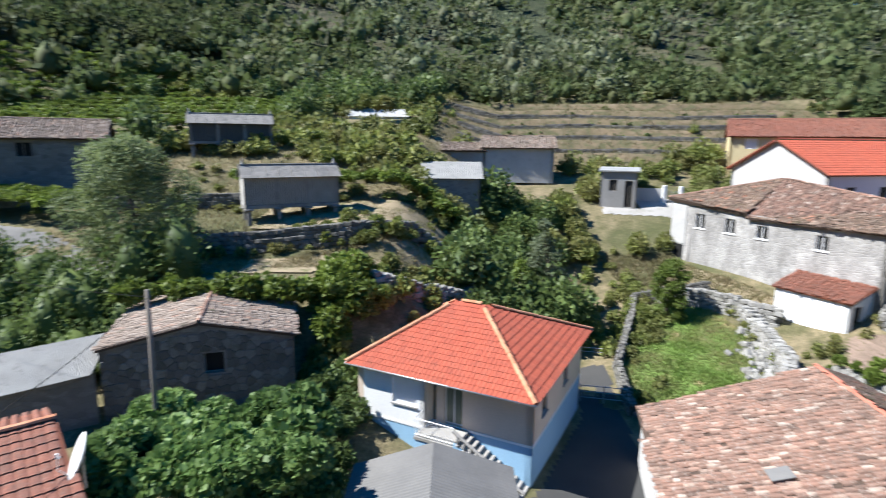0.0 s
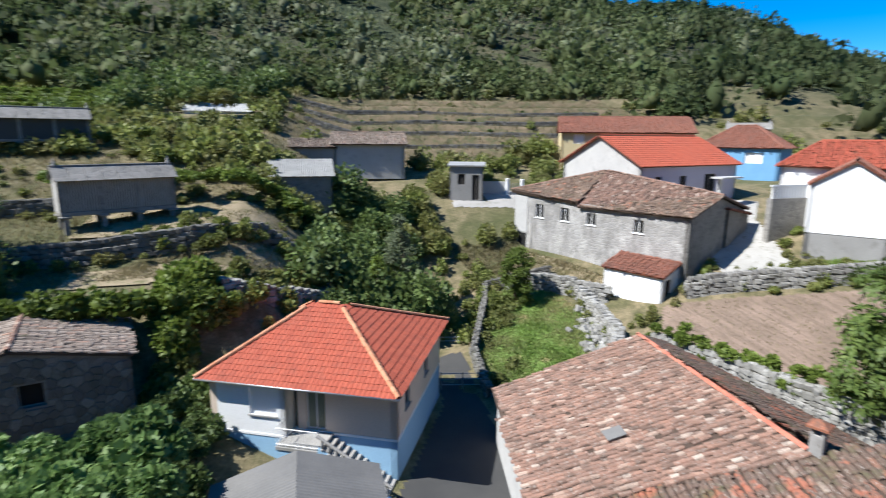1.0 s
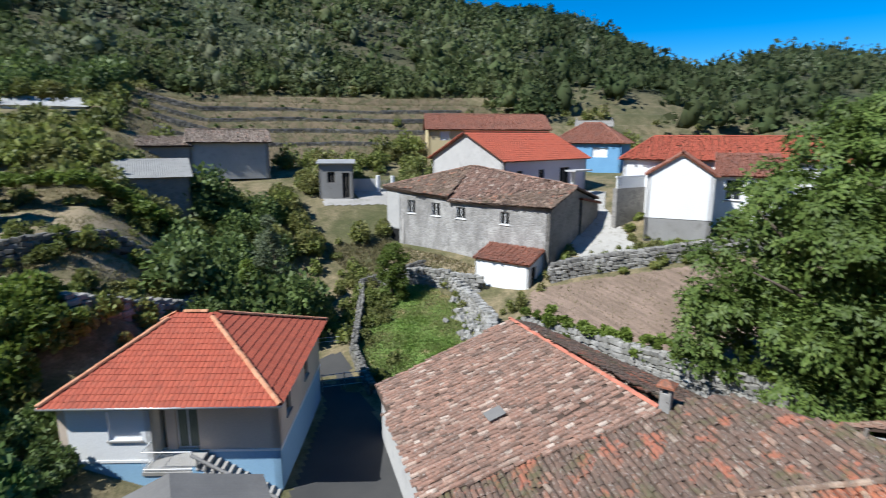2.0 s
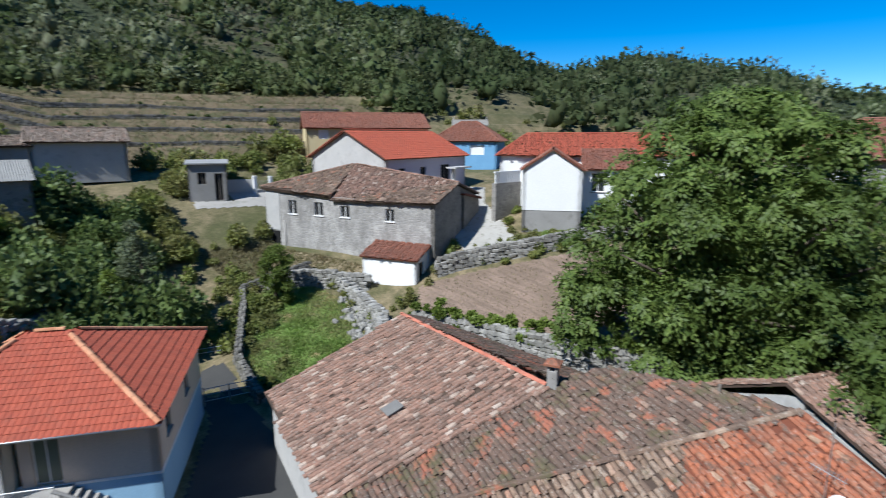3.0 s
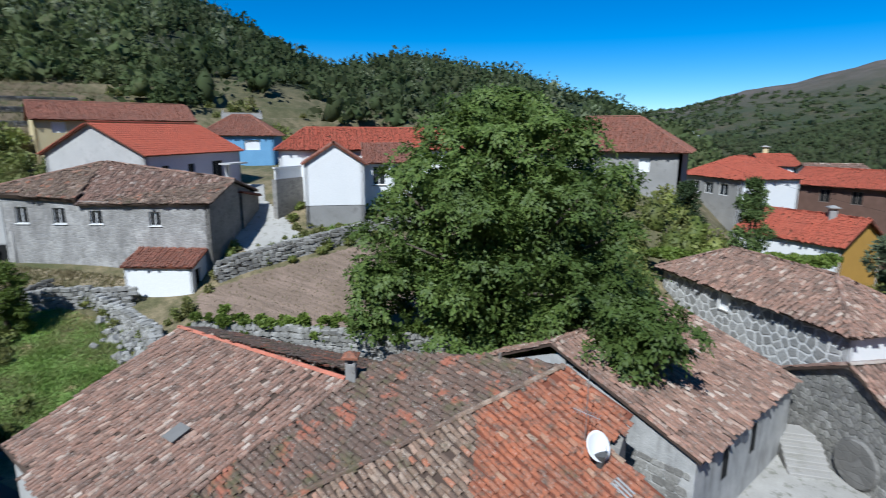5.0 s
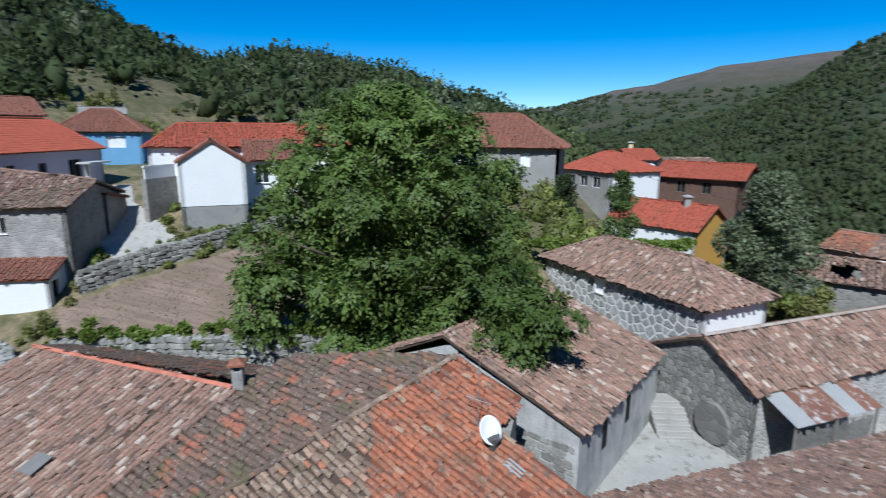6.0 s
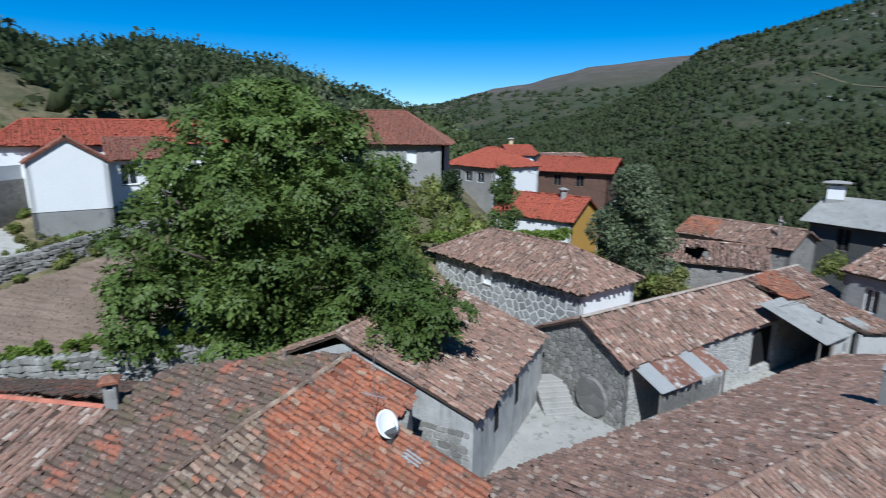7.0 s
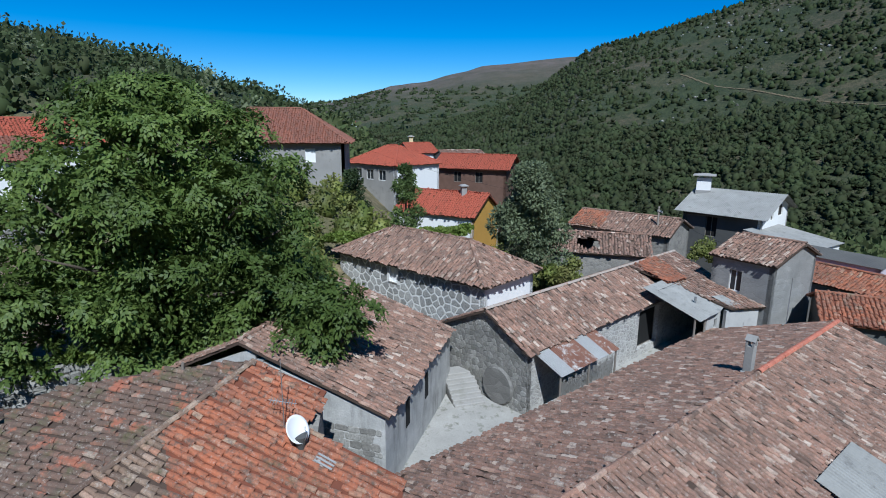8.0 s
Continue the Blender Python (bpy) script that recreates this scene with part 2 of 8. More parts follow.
M_WOOD = rough_mat("grey_weathered_wood", (0.19, 0.165, 0.14), (0.26, 0.23, 0.20), 1.5, 20, 0.9, 0.3)
M_SLAT = rough_mat("bleached_wood", (0.33, 0.305, 0.27), (0.41, 0.385, 0.345), 1.5, 20, 0.9, 0.3)
M_PLANK = rough_mat("silvered_planks", (0.46, 0.44, 0.41), (0.36, 0.34, 0.31), 2.2, 18, 0.9, 0.35, stain=(0.20, 0.185, 0.165), stain_at=0.58)
M_RUST = rough_mat("rusty_sheet_iron", (0.17, 0.075, 0.05), (0.24, 0.12, 0.08), 0.8, 12, 0.7, 0.2, stain=(0.42, 0.40, 0.38), stain_at=0.58)
M_BARK = rough_mat("bark", (0.10, 0.08, 0.06), (0.15, 0.125, 0.10), 2, 14, 0.95, 0.6, 0.06)
M_GLASS = mat("window_glass", (0.03, 0.035, 0.04), 0.08, 0.0, 0.6)
M_METAL = mat("galvanised_steel", (0.42, 0.43, 0.44), 0.45, 0.8)


def streak_mat(name, c0, c1, stain):
    """Old cement render with rain streaks that run down the wall and stones showing through."""
    m = mat(name, c0, 0.92)
    k = Nodes(m)
    big, fine = k.noise(0.7, 5, 0.65), k.noise(13, 4, 0.65)
    runs = k.noise(1.0, 5, 0.65, k.place(1.3, 1.3, 0.3))
    col = k.mix(k.ramp(big, [(0.38, (0, 0, 0)), (0.62, (1, 1, 1))]), c0, c1)
    col = k.mix(k.ramp(runs, [(0.50, (0, 0, 0)), (0.68, (0.6, 0.6, 0.6))]), col, stain)
    col = k.mix(k.math("MULTIPLY", fine, 0.4), col, tuple(0.5 * a for a in c0))
    k.color(col)
    k.bump(k.math("ADD", fine, k.math("MULTIPLY", big, 2.0)), 0.5, 0.05)
    return m


M_BLOCKS = streak_mat("streaked_cement", (0.40, 0.395, 0.38), (0.54, 0.53, 0.51), (0.14, 0.135, 0.125))
M_ALLEY = rough_mat("stained_alley_concrete", (0.46, 0.44, 0.405), (0.36, 0.345, 0.315), 0.7, 10, 0.92, 0.4, 0.05, stain=(0.20, 0.195, 0.16), stain_at=0.6)
M_BRICK = rough_mat("dark_brown_brick", (0.13, 0.075, 0.055), (0.17, 0.10, 0.075), 1.2, 12)
M_ALU = mat("white_enamel", (0.78, 0.78, 0.78), 0.35, 0.0, 0.5)


def ground_mat():
    m = mat("grassy_ground", (0.1, 0.1, 0.05), 0.95)
    k = Nodes(m)
    a, b, c = k.noise(0.06, 6, 0.6), k.noise(0.5, 6, 0.7), k.noise(5, 5, 0.75)
    col = k.mix(k.ramp(b, [(0.40, (0, 0, 0)), (0.60, (1, 1, 1))]), (0.125, 0.112, 0.052), (0.30, 0.235, 0.14))
    col = k.mix(k.ramp(a, [(0.46, (0, 0, 0)), (0.64, (0.7, 0.7, 0.7))]), col, (0.075, 0.09, 0.03))
    col = k.mix(k.ramp(c, [(0.35, (0, 0, 0)), (0.75, (0.75, 0.75, 0.75))]), col, (0.035, 0.038, 0.018))
    # beyond the village the slopes carry heath and scrub
    away = k.t.nodes.new("ShaderNodeVectorMath")
    away.operation = "LENGTH"
    k.t.links.new(k.place(), away.inputs[0])
    heath = k.mix(k.ramp(k.noise(0.012, 5, 0.65), [(0.42, (0, 0, 0)), (0.62, (1, 1, 1))]), (0.058, 0.072, 0.032), (0.118, 0.094, 0.058))
    heath = k.mix(k.ramp(k.noise(0.07, 6, 0.8), [(0.44, (0, 0, 0)), (0.60, (0.8, 0.8, 0.8))]), heath, (0.036, 0.050, 0.022))
    tufts = k.noise(0.33, 5, 0.8)
    heath = k.mix(k.ramp(tufts, [(0.42, (0, 0, 0)), (0.62, (0.85, 0.85, 0.85))]), heath, (0.026, 0.037, 0.016))
    heath = k.mix(k.ramp(k.noise(0.21, 6, 0.85), [(0.63, (0, 0, 0)), (0.70, (0.6, 0.6, 0.6))]), heath, (0.17, 0.155, 0.13))
    moor = k.mix(k.ramp(k.noise(0.02, 6, 0.7), [(0.4, (0, 0, 0)), (0.62, (1, 1, 1))]), (0.085, 0.075, 0.055), (0.135, 0.108, 0.092))
    heath = k.mix(k.ramp(k.math("MULTIPLY", away.outputs["Value"], 0.0005), [(0.56, (0, 0, 0)), (0.74, (1, 1, 1))]), heath, moor)
    col = k.mix(k.ramp(k.math("MULTIPLY", away.outputs["Value"], 0.001), [(0.10, (0, 0, 0)), (0.16, (1, 1, 1))]), col, heath)
    k.color(col)
    far_ = k.ramp(k.math("MULTIPLY", away.outputs["Value"], 0.001), [(0.12, (0, 0, 0)), (0.2, (1, 1, 1))])
    k.bump(k.math("ADD", k.math("MULTIPLY", c, 0.15), k.math("MULTIPLY", k.math("MULTIPLY", tufts, far_), 3.0)), 0.7, 1.0)
    return m


def leaf_mat(name, c0, c1, c2, rough=0.55, alt=None, drift=0.25, through=0.36, even=1.0):
    """Foliage: each leaf has its tone, and whole plants drift towards a second colour."""
    m = mat(name, c0, rough, 0, 0.3)
    k = Nodes(m)
    c0, c2 = (tuple(b + (a - b) * even for a, b in zip(c, c1)) for c in (c0, c2))
    col = k.ramp(k.piece(), [(0.0, c0), (0.5, c1), (1.0, c2)])
    big = k.noise(drift, 3)
    alt = alt or tuple(0.55 * a for a in c0)
    col = k.mix(k.ramp(big, [(0.40, (0, 0, 0)), (0.66, (0.7, 0.7, 0.7))]), col, alt)
    wide = k.noise(drift * 0.33, 2)
    col = k.mix(k.ramp(wide, [(0.48, (0, 0, 0)), (0.70, (0.6, 0.6, 0.6))]), col, tuple(0.6 * a for a in c0))
    k.color(col)
    tr = k.t.nodes.new("ShaderNodeBsdfTranslucent")
    k.t.links.new(col, tr.inputs["Color"])
    mx = k.t.nodes.new("ShaderNodeMixShader")
    mx.inputs[0].default_value = through
    k.t.links.new(k.b.outputs[0], mx.inputs[1])
    k.t.links.new(tr.outputs[0], mx.inputs[2])
    k.t.links.new(mx.outputs[0], k.t.nodes["Material Output"].inputs["Surface"])
    return m


M_GROUND = ground_mat()
M_DRY = rough_mat("dry_grass", (0.22, 0.165, 0.105), (0.15, 0.12, 0.07), 0.3, 6, 0.95, 0.6, 0.1, stain=(0.085, 0.085, 0.04), stain_at=0.54)
M_STRAW = rough_mat("straw_ground", (0.36, 0.29, 0.19), (0.27, 0.215, 0.13), 0.5, 6, 0.95, 0.6, 0.1, stain=(0.12, 0.12, 0.05), stain_at=0.58)
M_LAWN = rough_mat("mown_grass", (0.16, 0.25, 0.055), (0.14, 0.20, 0.05), 0.3, 7, 0.95, 0.6, 0.08, stain=(0.30, 0.22, 0.12), stain_at=0.60)
M_WALNUT = leaf_mat("walnut_leaf", (0.100, 0.155, 0.036), (0.142, 0.209, 0.048), (0.208, 0.274, 0.066))
M_FIG = leaf_mat("broad_leaf", (0.122, 0.211, 0.063), (0.179, 0.280, 0.086), (0.265, 0.370, 0.121))
M_BUSH = leaf_mat("shrub_leaf", (0.131, 0.167, 0.041), (0.193, 0.234, 0.057), (0.296, 0.321, 0.086), alt=(0.20, 0.17, 0.075), drift=0.3)
M_OAK = leaf_mat("oak_leaf", (0.101, 0.154, 0.049), (0.151, 0.214, 0.063), (0.216, 0.281, 0.086))
M_OLIVE = leaf_mat("grey_green_leaf", (0.140, 0.174, 0.093), (0.185, 0.224, 0.122), (0.241, 0.280, 0.157))
M_WILLOW = leaf_mat("pale_woodland_leaf", (0.138, 0.167, 0.086), (0.178, 0.213, 0.113), (0.236, 0.270, 0.149), 0.7, alt=(0.155, 0.145, 0.085), drift=0.16, even=0.5)
M_CHESTNUT = leaf_mat("chestnut_leaf", (0.15, 0.20, 0.085), (0.21, 0.265, 0.11), (0.29, 0.34, 0.15), through=0.42)
M_PINE = leaf_mat("pine_needle", (0.036, 0.062, 0.024), (0.056, 0.084, 0.030), (0.078, 0.110, 0.041), even=0.6)
M_VINE = leaf_mat("vine_leaf", (0.130, 0.185, 0.032), (0.180, 0.245, 0.046), (0.235, 0.300, 0.062))
M_WOODS = leaf_mat("woodland", (0.063, 0.095, 0.032), (0.097, 0.134, 0.046), (0.152, 0.183, 0.070), 0.8, alt=(0.125, 0.125, 0.056), drift=0.2, even=0.5)
M_DEEP = leaf_mat("dark_woodland", (0.058, 0.086, 0.033), (0.082, 0.115, 0.043), (0.118, 0.150, 0.060), 0.85, through=0.45, alt=(0.085, 0.088, 0.042), drift=0.1, even=0.5)
M_MOUNT = leaf_mat("mountain_woodland", (0.070, 0.098, 0.042), (0.098, 0.130, 0.055), (0.132, 0.158, 0.074), 0.95, through=0.55, alt=(0.070, 0.070, 0.037), drift=0.11, even=0.5)


# ------------------------------------------------------------ building blocks
def link(name, verts, faces, material, parent=None, label="", smooth=False):
    me = bpy.data.meshes.new(name)
    me.from_pydata([tuple(v) for v in verts], [], faces)
    me.materials.append(material)
    if smooth:
        me.shade_smooth()
    ob = new(name, me)
    ob.parent = parent
    if label:
        ob["label"] = label
    return ob


def part(name, bm, material, parent, label="", smooth=False):
    """Links a bmesh as one mesh object under a thing or a part."""
    me = bpy.data.meshes.new(name)
    bmesh.ops.recalc_face_normals(bm, faces=bm.faces)
    bm.to_mesh(me)
    bm.free()
    me.materials.append(material)
    if smooth:
        me.shade_smooth()
    ob = new(name, me)
    ob.parent = parent
    if label:
        ob["label"] = label
    return ob


def thing(name, m, label, category, group="", kind=""):
    """An Empty at a thing's base, which carries its parts."""
    ob = new(name)
    ob.empty_display_size = 0.3
    ob.matrix_world = m
    return tagged(ob, label, category, group, kind)


def box(bm, x0, y0, z0, x1, y1, z1, bevel=0.0, m=None):
    r = bmesh.ops.create_cube(bm, size=1.0)
    vs = r["verts"]
    for v in vs:
        v.co = Vector(((x0 + x1) / 2 + v.co.x * (x1 - x0), (y0 + y1) / 2 + v.co.y * (y1 - y0), (z0 + z1) / 2 + v.co.z * (z1 - z0)))
        if m is not None:
            v.co = m @ v.co
    if bevel:
        es = list({e for v in vs for e in v.link_edges})
        bmesh.ops.bevel(bm, geom=es, offset=bevel, segments=1, affect="EDGES")
    return bm


def boxes(*bs, bevel=0.0):
    bm = bmesh.new()
    for b in bs:
        box(bm, *b, bevel=bevel)
    return bm


def tube(bm, pts, r0, r1, sides=8, cap=True):
    """A tapered tube along a polyline."""
    pts = [Vector(p) for p in pts]
    rings = []
    for i, p in enumerate(pts):
        d = (pts[min(i + 1, len(pts) - 1)] - pts[max(i - 1, 0)]).normalized()
        a = d.orthogonal().normalized()
        b = d.cross(a)
        r = r0 + (r1 - r0) * i / max(1, len(pts) - 1)
        rings.append([bm.verts.new(p + r * (math.cos(2 * math.pi * k / sides) * a + math.sin(2 * math.pi * k / sides) * b)) for k in range(sides)])
    for q, w in zip(rings, rings[1:]):
        for k in range(sides):
            bm.faces.new((q[k], q[(k + 1) % sides], w[(k + 1) % sides], w[k]))
    if cap:
        bm.faces.new(rings[0][::-1])
        bm.faces.new(rings[-1])


def smooth01(a, b, v):
    u = np.clip((np.asarray(v, float) - a) / (b - a), 0, 1)
    return u * u * (3 - 2 * u)


# ------------------------------------------------------------ the lie of the land
def land(x, y):
    """Height of the ground at a place: village shelf, hillside to the north, valley and mountains to the south-east."""
    x, y = np.asarray(x, float), np.asarray(y, float)
    r = np.hypot(x, y)
    az = np.degrees(np.arctan2(x, y))
    # shelf that climbs to the east of the lane
    e = np.maximum(x + 0.5 * y - 27, 0)
    east = np.minimum(0.285 * e, 6 + 0.10 * e) * smooth01(-11, 9, y)
    # ground that climbs to the north
    n = y + 0.25 * x
    north = np.interp(n, (38, 50, 58, 64, 77, 113), (0, 2.6, 7.0, 9.6, 13.5, 22.5))
    steps = 0.85 * np.sin(2 * np.pi * (n + 0.6 * np.sin(x * 0.21)) / 7.0) * smooth01(70, 76, n) * smooth01(125, 118, n)
    h = np.maximum(east, north) + steps * smooth01(0, 8, x)
    h = h - 1.1 * np.exp(-((x - 23.8) ** 2 + (y - 36.6) ** 2) / 22.0)  # yard of the white shed
    # the yard of the red-roofed house is dug into the slope
    yard = 2.1 * np.exp(-((x + 3.0) ** 2 + (y - 21.8) ** 2) / 15.0)
    # terraces west of the ravine
    west = np.interp(y, (14, 24, 30.5, 34.5, 40, 42, 48, 62, 84, 113), (1.5, 2.4, 3.0, 7.0, 7.8, 9.4, 10.4, 15.0, 19.5, 25))
    h = h + (west - h) * smooth01(7.0, -6.0, x - 0.06 * (y - 30)) * smooth01(8, 20, y)
    h = h - yard
    # the shelf breaks off into the valley
    h = h - np.minimum(np.maximum(r - 66, 0) * 0.17, 24) * smooth01(78, 100, az)
    # wooded hill behind the village
    far_a = np.interp(az, (46, 56), (250, 330))
    s_a = np.interp(az, (-60, 20, 31, 36, 42, 47.5, 51, 53, 56, 59.5, 65, 68, 72.5, 77.5, 82, 86, 92),
                    (0.40, 0.30, 0.222, 0.212, 0.185, 0.143, 0.104, 0.094, 0.107, 0.118, 0.095, 0.086, 0.058, 0.032, 0.004, -0.04, -0.10))
    w = smooth01(112, 1, r) * 0 + np.clip((r - 112) / (far_a - 112), 0, 1) ** 1.15
    h = h + (16 + s_a * far_a - 5 - h) * w * smooth01(96, 86, az)
    h = h - np.clip(r - far_a, 0, 200) * 0.3 * smooth01(96, 86, az)
    # the mountain across the valley
    s_n = np.interp(az, (86, 91, 100, 105, 108, 110, 112, 116, 122, 130, 140, 160), (-0.05, -0.012, 0.032, 0.062, 0.100, 0.127, 0.142, 0.158, 0.187, 0.230, 0.27, 0.28))
    w = np.clip((r - 200) / 450, 0, 1) ** 1.1
    h = h + (16 + s_n * 650 - 8 - h) * w * smooth01(83, 97, az)
    # far ridges
    s_f = np.interp(az, (70, 78, 84, 86, 91, 95, 100, 105, 108, 112), (0.0, 0.02, 0.032, 0.036, 0.062, 0.071, 0.094, 0.103, 0.107, 0.11))
    h = np.maximum(h, (16 + s_f * 1750) * smooth01(650, 1750, r) - 30 * smooth01(700, 600, r) - 1e3 * (r < 600))
    nz = np.sin(x * 0.031 + 1.3) * np.sin(y * 0.027 + 0.4) + 0.5 * np.sin(x * 0.083 - y * 0.06)
    return h + nz * np.clip((r - 90) / 60, 0, 4) * 0.5


def gz(x, y):
    return float(land(x, y))


def make_ground():
    rad = np.concatenate([np.arange(2, 120, 1.5), 120 * 1.035 ** np.arange(0, 108)])
    ang = np.radians(np.concatenate([np.arange(-62, 150, 0.75), np.arange(150, 298, 4.0)]))
    R, A = np.meshgrid(rad, ang, indexing="ij")
    X, Y = R * np.sin(A), R * np.cos(A)
    Z = land(X, Y)
    nr, na = R.shape
    v = np.stack([X, Y, Z], -1).reshape(-1, 3)
    v = np.vstack([v, [[0, 0, gz(0, 0)]]])
    f = []
    for i in range(nr - 1):
        for j in range(na):
            k = (j + 1) % na
            f.append((i * na + j, (i + 1) * na + j, (i + 1) * na + k, i * na + k))
    c = nr * na
    for j in range(na):
        f.append((c, j, (j + 1) % na))
    ob = link("ground", v, f, M_GROUND, smooth=True)
    tagged(ob, "sloping village ground of dry grass, weeds and soil", "ground", kind="structure")


BLOCK = []  # ground that is built over: polygons


def free(x, y):
    return not any(in_poly((x, y), p) for p in BLOCK)


def patch(name, corners, material, lift, label, category, step=0.25, z=None):
    """A piece of made ground that lies on the land inside a polygon."""
    p = np.array(corners, float)
    BLOCK.append([tuple(q) for q in corners])
    x0, y0 = p.min(0)
    x1, y1 = p.max(0)

    def inside(x, y):
        ok = np.zeros(x.shape, bool)
        for (ax, ay), (bx, by) in zip(p, np.roll(p, -1, 0)):
            cross = ((ay > y) != (by > y)) & (x < (bx - ax) * (y - ay) / (by - ay + 1e-12) + ax)
            ok ^= cross
        return ok

    xs, ys = np.arange(x0, x1 + step, step), np.arange(y0, y1 + step, step)
    X, Y = np.meshgrid(xs, ys, indexing="ij")
    Z = land(X, Y) + lift if z is None else np.full(X.shape, z)
    cx, cy = X[:-1, :-1] + step / 2, Y[:-1, :-1] + step / 2
    keep = inside(cx, cy)
    ny = len(ys)
    f = [(i * ny + j, (i + 1) * ny + j, (i + 1) * ny + j + 1, i * ny + j + 1) for i, j in zip(*np.nonzero(keep))]
    v = np.stack([X, Y, Z], -1).reshape(-1, 3)
    used = sorted({k for q in f for k in q})
    ix = {k: n for n, k in enumerate(used)}
    ob = link(name, v[used], [tuple(ix[k] for k in q) for q in f], material, smooth=True)
    return tagged(ob, label, category, kind="structure")


# ------------------------------------------------------------ roofs
def barrel(w=0.25, length=0.47, rise=0.09, taper=0.8, seg=4, thick=0.016, lip=True):
    """One curved tile: an arched shell, wider at its lower end, with a visible lip."""
    v, f = [], []
    for y, s in ((0.0, 1.0), (length, taper)):
        for k in range(seg + 1):
            a = math.pi * k / seg
            v.append((-math.cos(a) * w / 2 * s, y, math.sin(a) * rise * s))
    for k in range((seg + 1) if lip else 0):
        a = math.pi * k / seg
        v.append((-math.cos(a) * (w / 2 - thick), 0.0, max(0.0, math.sin(a) * rise - thick)))
    n = seg + 1
    for k in range(seg):
        f.append((k, k + 1, n + k + 1, n + k))
        if lip:
            f.append((k + 1, k, 2 * n + k, 2 * n + k + 1))
    return np.array(v), f


def mesh_of(name, v, f, material):
    me = bpy.data.meshes.new(name)
    me.from_pydata([tuple(p) for p in v], [], f)
    me.materials.append(material)
    return me


def in_poly(p, poly):
    x, y = p
    ok = False
    for (ax, ay), (bx, by) in zip(poly, poly[1:] + poly[:1]):
        if (ay > y) != (by > y) and x < (bx - ax) * (y - ay) / (by - ay) + ax:
            ok = not ok
    return ok


def joined(name, v, f, mats, material, parent, label=""):
    """Many copies of one piece in a single mesh."""
    v = np.asarray(v)
    n = len(v)
    M = np.array([np.array(m) for m in mats])
    P = np.einsum("kij,nj->kni", M[:, :3, :3], v) + M[:, None, :3, 3]
    faces = [tuple(q + k * n for q in t) for k in range(len(mats)) for t in f]
    return link(name, P.reshape(-1, 3), faces, material, parent, label)


def fallen(x, y, hole):
    hx, hy, rx, ry = hole
    return ((x - hx) / rx) ** 2 + ((y - hy) / ry) ** 2 < 1 + 0.35 * math.sin(5 * x + 3 * y)


